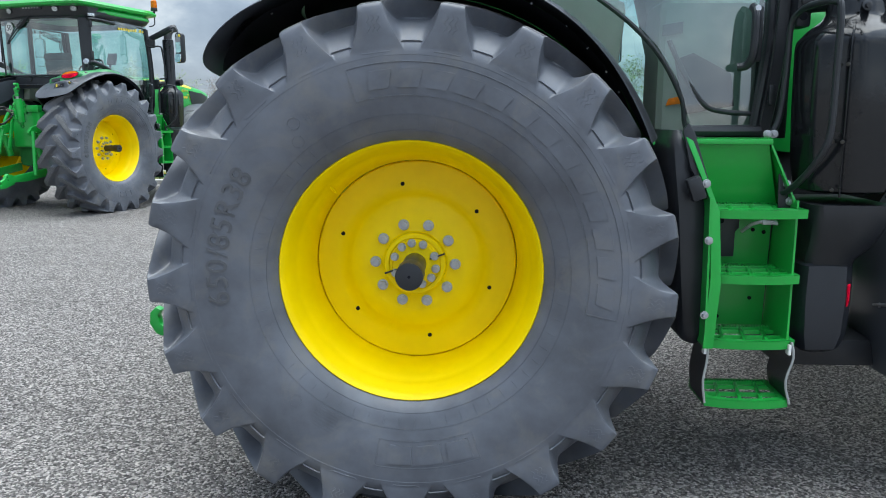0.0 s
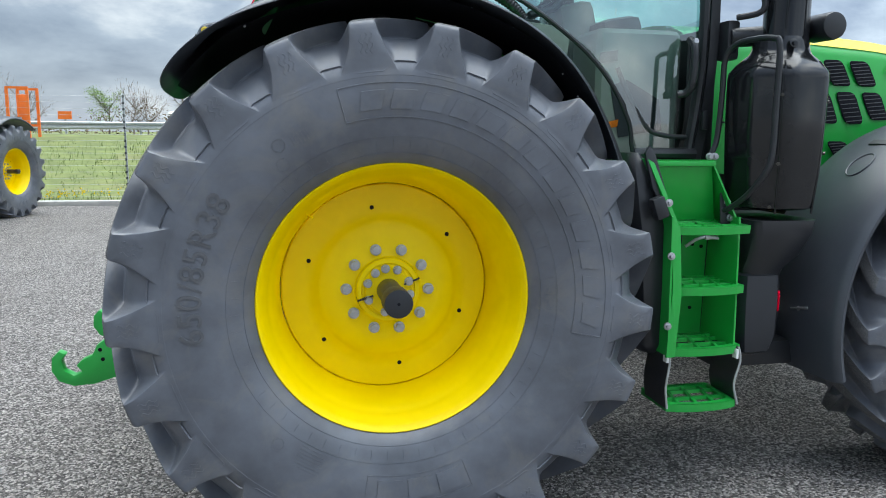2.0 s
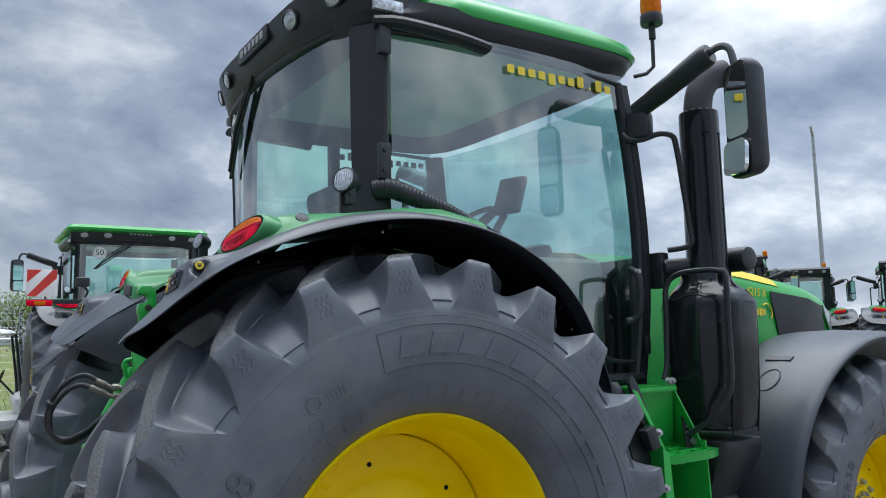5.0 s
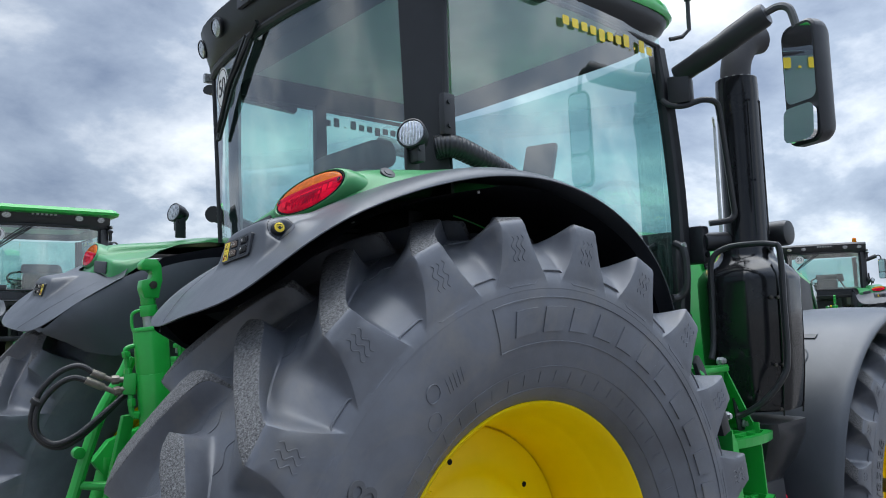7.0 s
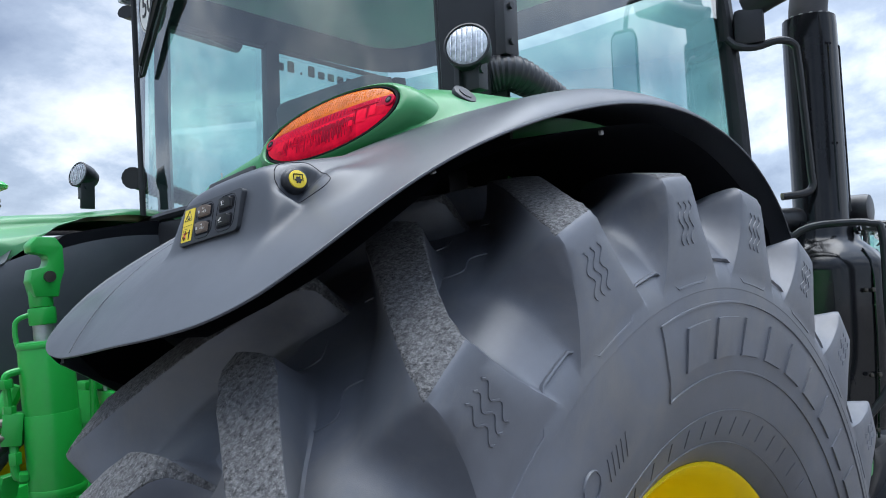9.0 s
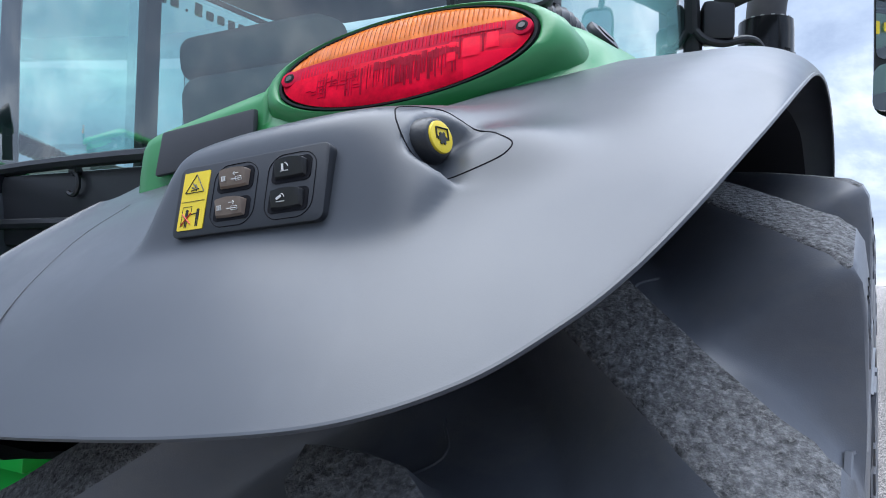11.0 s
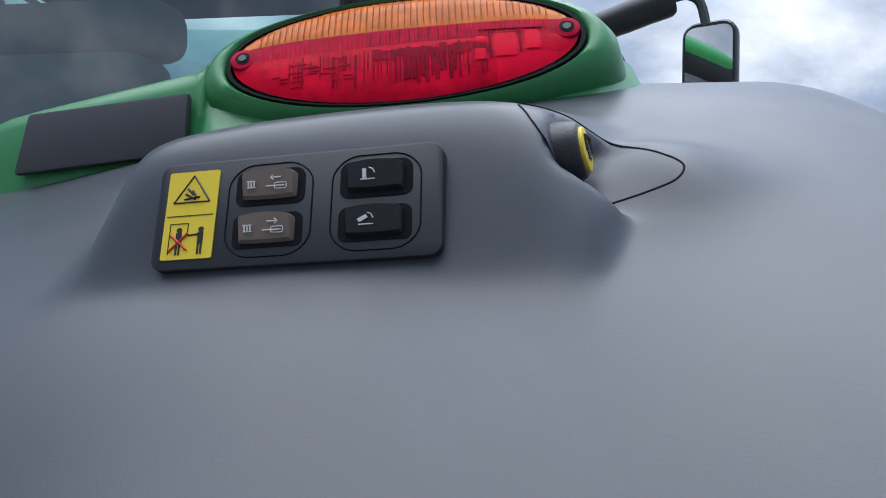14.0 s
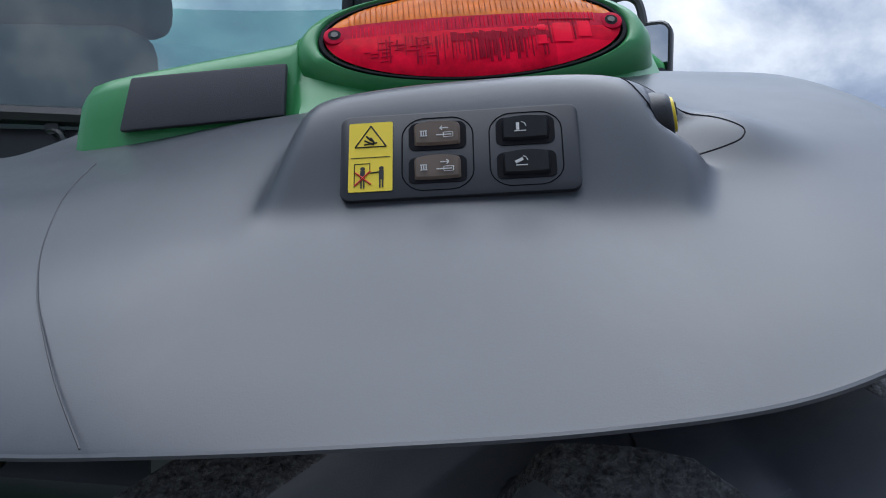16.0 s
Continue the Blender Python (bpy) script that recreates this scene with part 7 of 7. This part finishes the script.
    for c, size in (((-0.40, 1.36, 1.630), (0.10, 0.05, 0.018)), ((-0.40, 1.36, 1.580), (0.12, 0.06, 0.022)), ((-0.37, 1.38, 1.655), (0.05, 0.05, 0.05)), ((-0.37, 1.42, 1.52), (0.10, 0.30, 0.09)), ((-0.38, 1.15, 1.56), (0.08, 0.22, 0.10))):
        part("valve_block", box(c, size, 0.006), GREEN, tr)
    for k in range(4):
        u = k * 0.024
        part("valve_pipe", tube(smooth_path([(-0.44 + u, 1.342 - u * 0.4, 1.655), (-0.437 + u, 1.340 - u * 0.4, 1.600), (-0.430 + u, 1.336 - u * 0.4, 1.540), (-0.40 + u, 1.34, 1.45), (-0.36, 1.35, 1.38)], 4), 0.0058, 8), (GREEN, STEEL, GREEN, HOSE)[k], tr)
    for k in range(5):
        part("pipe_nut", rod((-0.448 + 0.021 * k, 1.336 - 0.01 * k, 1.604), (-0.448 + 0.021 * k, 1.336 - 0.01 * k, 1.622), 0.010, 6, bevel=0.0015), (STEEL, GREEN)[k % 2], tr)


FITTING = material("dull_fitting", (0.22, 0.20, 0.17), 0.5, metal=0.6, var=0.2, scale=40.0)
GREEN_DARK = material("dusty_green_casting", (0.012, 0.16, 0.03), 0.5, var=0.2, scale=6.0)


def build_tractor():
    tr = root("tractor", "green farm tractor with yellow wheels and grey fenders standing on gravel", "tractor")
    make_wheel("rear_wheel", tr, Matrix.Translation((0, 0, HUB_Z)), "rear wheel with a yellow rim and lugged tyre")
    make_wheel("rear_wheel", tr, Matrix.Translation((0, 2 * YC, HUB_Z)) @ Matrix.Diagonal((1, -1, 1, 1)), "rear wheel with a yellow rim and lugged tyre")
    k = 0.765 / 1.0
    for m in (Matrix.Translation((FC.x, 0.06, FC.z)), Matrix.Translation((FC.x, 2 * YC - 0.06, FC.z)) @ Matrix.Diagonal((1, -1, 1, 1))):
        make_wheel("front_wheel", tr, m @ Matrix.Diagonal((k, k, k, 1)), "front wheel with a yellow rim and lugged tyre", hub=True)
    rear_fender(tr)
    rear_fender(tr, True)
    cab(tr)
    interior(tr)
    ladder(tr)
    exhaust(tr)
    mirror(tr)
    bonnet(tr)
    front_fender(tr)
    hitch(tr)
    return tr


tractor = build_tractor()

# ---- the yard and what stands round it ----
def ground():
    # one sheet: flat yard, then a grassy bank and a field out to the horizon
    xs = [-3000, -600, -200, -80, -40, -25, -15, -8, -4, 0, 4, 8, 15, 25, 40, 80, 200, 600, 3000]
    ys = [-3000, -400, -80, -30, -15, -8, -4, 0, 4, 8, 11, 14.6]
    bm = bmesh.new()
    rows = [[(x, y, 0.0) for x in xs] for y in ys]
    loft(rows, closed=False, cap=False, bm=bm, flip=True)
    g = tagged(new("ground", finish(bm, "ground", GRAVEL)), "pale grey compacted gravel yard", "ground", kind="structure")
    ys2 = [14.9, 17, 20, 24, 28, 31, 34, 40, 60, 120, 400, 3000]
    zz = [0.04, 0.12, 0.45, 0.95, 1.3, 1.42, 1.42, 1.3, 1.0, 0.8, 0.6, 0.0]
    rng = random.Random(4)
    rows = [[(x, y, z + (rng.uniform(-0.05, 0.05) if 15 < y < 32 else 0)) for x in [-3000, -400, -100] + [-60 + 4 * k for k in range(36)] + [100, 400, 3000]] for y, z in zip(ys2, zz)]
    bm = loft(rows, closed=False, cap=False, flip=True)
    tagged(new("verge", finish(bm, "verge", GRASS, 80)), "rough green grass bank with dry patches", "grass", kind="structure")
    bm = box((0, 14.75, 0.02), (160, 0.30, 0.16), 0.02)
    tagged(new("kerb", finish(bm, "kerb", CONCRETE)), "low pale concrete kerb", "kerb", kind="structure")
    # grass blades on the bank
    bm = bmesh.new()
    for _ in range(9000):
        x = rng.uniform(-16, 8)
        y = 14.95 + (rng.random() ** 1.6) * 12
        z = interp(y, ys2, zz)
        h = rng.uniform(0.06, 0.22)
        a = rng.uniform(0, math.pi)
        d = Vector((math.cos(a), math.sin(a), 0)) * rng.uniform(0.006, 0.014)
        t = Vector((rng.uniform(-0.07, 0.07), rng.uniform(-0.07, 0.07), h))
        p = Vector((x, y, z - 0.03))
        bm.faces.new([bm.verts.new(p - d), bm.verts.new(p + d), bm.verts.new(p + t)])
    tagged(new("grass_tufts", finish(bm, "grass_tufts", GRASS_BLADE)), "rough tufts of spring grass", "grass", kind="stuff")
    bm = bmesh.new()
    for _ in range(420):
        x = rng.uniform(-15, 6)
        p = Vector((x, 15.0 + rng.random() ** 2 * 1.6, 0.12 + rng.uniform(0, 0.15)))
        for k in range(3):
            q = p + Vector((rng.uniform(-0.05, 0.05), rng.uniform(-0.05, 0.05), rng.uniform(-0.03, 0.05)))
            s = rng.uniform(0.012, 0.022)
            bm.faces.new([bm.verts.new(q + Vector((s, 0, 0))), bm.verts.new(q + Vector((0, 0, s))), bm.verts.new(q + Vector((-s, 0, 0))), bm.verts.new(q + Vector((0, 0, -s)))])
    tagged(new("dandelions", finish(bm, "dandelions", YELLOW_FLOWER)), "yellow dandelions along the kerb", "flowers", kind="stuff")


GRASS_BLADE = material("grass_blades", (0.13, 0.18, 0.045), 0.8, var=0.3, scale=0.8, island=0.45)
YELLOW_FLOWER = material("dandelion", (0.75, 0.55, 0.02), 0.8, island=0.2)


def fence():
    f = root("fence", "wire fence on thin posts beside the yard", "fence", m=Matrix.Identity(4))
    for k in range(9):
        x = -17.6 + 3.5 * k
        bm = tube([(x, 15.15, 0.0), (x - 0.02, 15.15, 2.35)], 0.022, 8)
        for j in range(17):
            rod((x - 0.015, 15.12, 0.15 + 0.135 * j), (x - 0.015, 15.10, 0.15 + 0.135 * j), 0.028, 8, bm, mat=1)
        part("post", bm, [GALV, BLACK], f)
    for j in range(17):
        z = 0.15 + 0.135 * j
        part("wire", tube([(-30, 15.10, z), (24, 15.10, z)], 0.0022, 4), GALV, f)
    w = root("timber_post", "weathered grey timber post at the fence", "post")
    part("post", tube([(-5.75, 15.3, 0), (-5.80, 15.3, 1.85)], 0.10, 10), OLD_WOOD, w)
    r = root("guard_rail", "galvanised road guard rail beyond the bank", "guard rail")
    prof = [(0.0, 0.16), (-0.05, 0.12), (-0.05, 0.06), (0.0, 0.02), (0.0, -0.02), (-0.05, -0.06), (-0.05, -0.12), (0.0, -0.16)]
    part("rail", loft([[(x, 32 + a, 1.80 + b) for a, b in prof] for x in (-70, 60)], closed=False, cap=False), GALV, r)
    for k in range(32):
        part("post", box((-66 + 4 * k, 32.06, 1.55), (0.07, 0.08, 0.9)), GALV, r)
    o = root("access_platform", "orange work platform cage beyond the fence", "platform")
    for x in (-9.55, -8.90):
        for y in (27.0, 28.2):
            part("upright", box((x, y, 2.0), (0.09, 0.09, 2.1)), ORANGE_PAINT, o)
    for z in (1.05, 1.75, 3.05):
        part("cross_rail", box((-9.22, 27.0, z), (0.72, 0.07, 0.08)), ORANGE_PAINT, o)
        part("cross_rail", box((-9.22, 28.2, z), (0.72, 0.07, 0.08)), ORANGE_PAINT, o)
    part("back_plate", box((-9.22, 27.6, 2.3), (0.30, 0.05, 1.1), 0.02), ORANGE_PAINT, o)
    s = root("road_sign", "small orange panel beyond the guard rail", "sign")
    part("panel", box((-10.9, 40, 2.35), (0.64, 0.08, 0.40)), ORANGE_PAINT, s)
    part("leg", box((-10.9, 40.1, 1.7), (0.1, 0.1, 1.2)), GALV, s)


OLD_WOOD = material("weathered_wood", (0.26, 0.25, 0.24), 0.9, var=0.3, scale=10.0, bump=0.4, bump_scale=80)


def tree(pos, h, leafy, seed, lab):
    rng = random.Random(seed)
    t = root("tree", lab, "tree", "trees beyond the road", Matrix.Translation(pos))
    bm = bmesh.new()
    tips = []
    tube([(0, 0, -0.3), (0.05 * h * rng.uniform(-1, 1), 0, h * 0.35), (0.08 * h * rng.uniform(-1, 1), 0.03 * h, h * 0.72)], [0.035 * h * 0.6, 0.022 * h * 0.6, 0.008 * h], 7, bm)
    for k in range(11):
        a = rng.uniform(0, 6.28)
        z0 = h * rng.uniform(0.22, 0.68)
        L = h * rng.uniform(0.22, 0.42)
        p0 = Vector((0, 0, z0))
        p1 = p0 + Vector((math.cos(a) * L * 0.5, math.sin(a) * L * 0.5, L * 0.45))
        p2 = p1 + Vector((math.cos(a + 0.3) * L * 0.4, math.sin(a + 0.3) * L * 0.4, L * 0.55))
        tube([p0, p1, p2], [0.010 * h, 0.006 * h, 0.002 * h], 5, bm)
        for j in range(7):
            q0 = p0.lerp(p1, rng.uniform(0.4, 1)) if j % 2 else p1.lerp(p2, rng.uniform(0, 1))
            q1 = q0 + Vector((rng.uniform(-1, 1), rng.uniform(-1, 1), rng.uniform(0.2, 1))) * L * 0.35
            tube([q0, q1], [0.003 * h, 0.001 * h], 4, bm)
            tips.append(q1)
        tips.append(p2)
    part("trunk", bm, BARK if leafy else TWIG, t)
    bm = bmesh.new()
    n = 30 if leafy else 12
    for c in tips:
        for _ in range(n):
            d = Vector((rng.gauss(0, 1), rng.gauss(0, 1), rng.gauss(0, 1))) * (0.055 * h)
            p = c + d
            s = h * (rng.uniform(0.008, 0.016) if leafy else rng.uniform(0.002, 0.004))
            e = Vector((rng.uniform(-1, 1), rng.uniform(-1, 1), rng.uniform(-1, 1))).normalized()
            g = e.cross(Vector((0.3, 0.2, 1))).normalized()
            if leafy:
                bm.faces.new([bm.verts.new(p - e * s), bm.verts.new(p + g * s * 0.7), bm.verts.new(p + e * s), bm.verts.new(p - g * s * 0.7)])
            else:
                bm.faces.new([bm.verts.new(p - g * s), bm.verts.new(p + g * s), bm.verts.new(p + e * s * 14 + Vector((0, 0, s * 8)))])
    part("crown", bm, LEAF if leafy else TWIG, t)


def trees():
    rng = random.Random(11)
    for k in range(34):
        x = -50 + 3.0 * k + rng.uniform(-1.5, 1.5)
        y = rng.uniform(46, 62)
        leafy = rng.random() < 0.6
        h = rng.uniform(3.2, 5.0) if leafy else rng.uniform(3.0, 4.6)
        tree((x, y, 0.9), h, leafy, 100 + k, "young tree in fresh green leaf" if leafy else "bare tree with thin grey twigs")
    bm = bmesh.new()
    for _ in range(14000):
        x = rng.uniform(-70, 70)
        y = rng.uniform(50, 66)
        p = Vector((x, y, 0.9 + rng.random() ** 1.2 * 2.5 * (0.7 + 0.3 * math.sin(x * 0.5))))
        s = rng.uniform(0.05, 0.13)
        e = Vector((rng.uniform(-1, 1), rng.uniform(-1, 1), rng.uniform(-0.3, 1))).normalized() * s
        g = e.cross(Vector((0.3, 0.9, 0.2))).normalized() * s * 0.5
        bm.faces.new([bm.verts.new(p - e), bm.verts.new(p + g), bm.verts.new(p + e), bm.verts.new(p - g)])
    tagged(new("hedge", finish(bm, "hedge", HEDGE)), "distant budding brown and green hedge", "hedge", kind="stuff")


def golf_cart():
    c = root("golf_cart", "white golf cart with a canopy and a rear bench", "golf cart", m=Matrix.Translation((-1.22, 12.75, 0)) @ pose(0, 0, 0, 0, 0, 0))
    rings = [[(x - 0.14, y, z) for x, y in rounded(l, w, 0.12, 4)] for l, w, z in ((1.90, 1.05, 1.86), (2.0, 1.15, 1.89), (1.95, 1.1, 1.93), (1.65, 0.9, 1.965))]
    part("canopy", recalc(loft(rings)), WHITE_BODY, c, "white moulded canopy")
    for x, y in ((-0.75, -0.48), (-0.75, 0.48), (0.85, -0.48), (0.85, 0.48)):
        part("strut", tube([(x + (0.15 if x > 0 else 0), y, 0.6), (x, y, 1.88)], 0.022, 8), BLACK, c)
    rings = [[(x + dx, y, z) for x, y in rounded(l, w, 0.15, 4)] for l, w, z, dx in ((1.3, 0.9, 0.28, 0.45), (1.5, 1.12, 0.36, 0.45), (1.5, 1.15, 0.50, 0.45), (1.2, 1.05, 0.58, 0.40))]
    part("body", recalc(loft(rings)), WHITE_BODY, c, "white body")
    part("chassis", box((-0.25, 0, 0.40), (1.3, 0.92, 0.16), 0.03), BLACK, c)
    for y in (-0.46, 0.46):
        rings = [[(-0.55 + r * math.cos(math.pi * k / 12), y + d, 0.34 + r * math.sin(math.pi * k / 12)) for k in range(13)] + [(-0.55 - r, y + d, 0.30), (-0.55 + r, y + d, 0.30)] for r, d in ((0.30, -0.09), (0.33, -0.06), (0.33, 0.06), (0.30, 0.09))]
        part("rear_wing", recalc(loft(rings)), WHITE_BODY, c)
    part("cowl", box((1.05, 0, 0.70), (0.36, 1.05, 0.42), 0.12, (0, -20, 0), segs=3), WHITE_BODY, c)
    for x, back in ((0.08, 1), (-0.55, -1)):
        s = part("bench", box((x, 0, 0.76), (0.44, 1.02, 0.11), 0.04, segs=3), CREAM, c, "cream vinyl bench")
        part("seat_frame", box((x, 0, 0.685), (0.46, 1.0, 0.04), 0.01), BLACK, s)
        for y in (-0.25, 0.25):
            part("backrest", box((x - 0.2 * back, y, 1.03), (0.11, 0.50, 0.34), 0.05, (0, -8 * back, 0), segs=3), CREAM, s)
    part("rear_platform", box((-1.1, 0, 0.33), (0.50, 1.0, 0.04), 0.01), BLACK, c)
    for y in (-0.5, -0.17, 0.17, 0.5):
        part("hand_rail", tube([(-1.33, y, 0.35), (-1.33, y, 0.97), (-1.30, y, 1.0)] if abs(y) < 0.3 else [(-1.33, y, 0.35), (-1.33, y, 0.90), (-1.28, y, 0.95), (-0.75, y, 0.95), (-0.70, y, 0.90), (-0.70, y, 0.66)], 0.016, 8), BLACK, c)
    part("hand_rail", tube([(-1.33, -0.17, 0.98), (-1.33, 0.17, 0.98)], 0.016, 8), BLACK, c)
    part("hand_rail", tube([(-1.33, -0.5, 0.66), (-1.33, 0.5, 0.66)], 0.014, 8), BLACK, c)
    bm = tube([Vector((0.68, 0.25, 1.12)) + Vector((0.06 * math.cos(k * math.pi / 12), 0.17 * math.sin(k * math.pi / 12), 0.16 * math.cos(k * math.pi / 12))) for k in range(25)], 0.014, 6)
    tube([(0.68, 0.25, 1.12), (0.95, 0.25, 0.8)], 0.02, 6, bm)
    part("steering_wheel", bm, BLACK, c)
    for x in (-0.55, 0.98):
        for y in (-0.50, 0.50):
            bm = lathe([(-0.09, 0.10), (-0.09, 0.19), (-0.07, 0.222), (0.07, 0.222), (0.09, 0.19), (0.09, 0.10)], (x, y, 0.222), "y", 28)
            w = part("wheel", bm, RUBBER, c)
            bm = lathe([(-0.075, 0.11), (-0.085, 0.08), (-0.07, 0.03), (-0.08, 0.001)], (x, y - 0.005 if y < 0 else y + 0.17, 0.222), "y", 20)
            part("hub_cap", bm, GALV, w)
    part("tail_lamp", box((-0.97, -0.40, 0.50), (0.03, 0.10, 0.06), 0.01), RED, c)


def pebbles():
    """Loose stones on the yard where the camera passes nearest."""
    rng = np.random.default_rng(8)
    n = 40000
    c = np.column_stack([rng.uniform(-3.2, 3.2, n), rng.uniform(-1.9, 3.4, n), np.zeros(n)])
    s = rng.uniform(0.0035, 0.0085, n) * (1 + (rng.random(n) < 0.06) * 0.8)
    base = np.array([(1, 0, 0.3), (0.2, 0.9, 0.2), (-0.9, 0.3, 0.3), (-0.3, -0.9, 0.25), (0.1, 0.1, 0.95)])
    a = rng.uniform(0, 6.28, n)
    co = base[None] * (1 + 0.3 * rng.uniform(-1, 1, (n, 5, 1)))
    x = co[:, :, 0] * np.cos(a)[:, None] - co[:, :, 1] * np.sin(a)[:, None]
    y = co[:, :, 0] * np.sin(a)[:, None] + co[:, :, 1] * np.cos(a)[:, None]
    v = np.stack([x, y, co[:, :, 2] * 0.8], 2) * s[:, None, None] + c[:, None]
    v[:, :4, 2] -= 0.004
    f = []
    for k in range(n):
        o = 5 * k
        f += [(o, o + 1, o + 4), (o + 1, o + 2, o + 4), (o + 2, o + 3, o + 4), (o + 3, o, o + 4)]
    me = bpy.data.meshes.new("pebbles")
    me.from_pydata(v.reshape(-1, 3).tolist(), [], f)
    me.materials.append(PEBBLE)
    tagged(new("pebbles", me), "loose grey stones on the gravel yard", "gravel", kind="stuff")


PEBBLE = material("grey_stones", (0.23, 0.212, 0.20), 0.85, var=0.25, scale=60.0, island=0.75)

ground()
pebbles()
fence()
trees()
golf_cart()

# ---- more tractors of the same make in the yard ----
for label, x, y, turn in (
        ("green tractor parked askew by the fence", -5.75, 9.6, 75),
        ("larger green tractor parked facing the fence", 2.75, 11.1, 90),
        ("green tractor in the row beyond the bonnet", 12.6, 6.9, 33),
        ("green tractor in the far row", 17.2, 8.2, 36),
        ("green tractor in the far row", 17.6, 5.2, 30),
        ("green tractor in the far row", 19.6, 2.4, 26)):
    big = 1.12 if label.startswith("larger") else 1.08 if "askew" in label else 1.0
    t = copy_thing(tractor, pose(x, y, 0, 0, 0, turn) @ Matrix.Scale(big, 4))
    tagged(t, label, "tractor", "tractors parked in the yard")
    if big > 1:
        # flat green roof that reaches over the rear lamps
        rings = [[(0.72 + x, YC + y, z) for x, y in rounded(l, w, 0.16, 5)] for l, w, z in ((1.74, 1.84, 3.085), (1.86, 1.94, 3.10), (1.88, 1.96, 3.135), (1.80, 1.88, 3.18), (1.30, 1.40, 3.205))]
        part("roof_panel", recalc(loft(rings)), GREEN, t, "flat green roof panel")

# warning board with its lamp on an arm at the larger tractor's side
board = root("warning_board", "red and white striped warning board with a lamp on an arm", "warning board", m=Matrix.Translation((-0.205, 10.1, 2.57)) @ Matrix.Scale(1.1, 4))
part("panel", box((0, 0.01, 0), (0.35, 0.012, 0.35), 0.004), WHITE, board)
for k, pts in enumerate(([(-0.172, -0.172), (-0.06, -0.172), (0.172, 0.06), (0.172, 0.172), (0.12, 0.172)], [(-0.172, 0.0), (-0.172, 0.172), (0.0, 0.172)])):
    part("red_stripe", slab([(x, 0.003, z) for x, z in pts], (0, -1, 0), 0.002), RED_PRINT, board)
part("arm", box((0.30, 0.03, -0.24), (0.95, 0.05, 0.06), 0.01), BLACK, board)
part("post", tube([(0.62, 0.03, -0.24), (0.62, 0.5, -0.30), (0.62, 0.9, -0.36)], 0.03, 8), BLACK, board)
part("side_lamp", box((-0.02, -0.005, -0.26), (0.30, 0.05, 0.08), 0.02, segs=3), RED, board, "red and amber side lamp")
part("amber_field", box((-0.02, -0.034, -0.26), (0.13, 0.006, 0.05), 0.002), ORANGE, board)
part("work_lamp", box((0.48, 0.0, 0.02), (0.17, 0.10, 0.13), 0.03, segs=3), BLACK, board)
part("bracket", tube([(0.50, 0.03, -0.24), (0.55, 0.03, -0.1), (0.48, 0.03, 0.0)], 0.018, 8), BLACK, board)

pole = root("light_pole", "tall thin grey light pole in the distance", "light pole")
part("mast", tube([(22.5, 12.0, 0), (22.5, 12.0, 8.0)], [0.09, 0.05], 8), GALV, pole)
part("arm", tube([(22.5, 12.0, 8.0), (21.9, 11.7, 8.15)], 0.04, 6), GALV, pole)
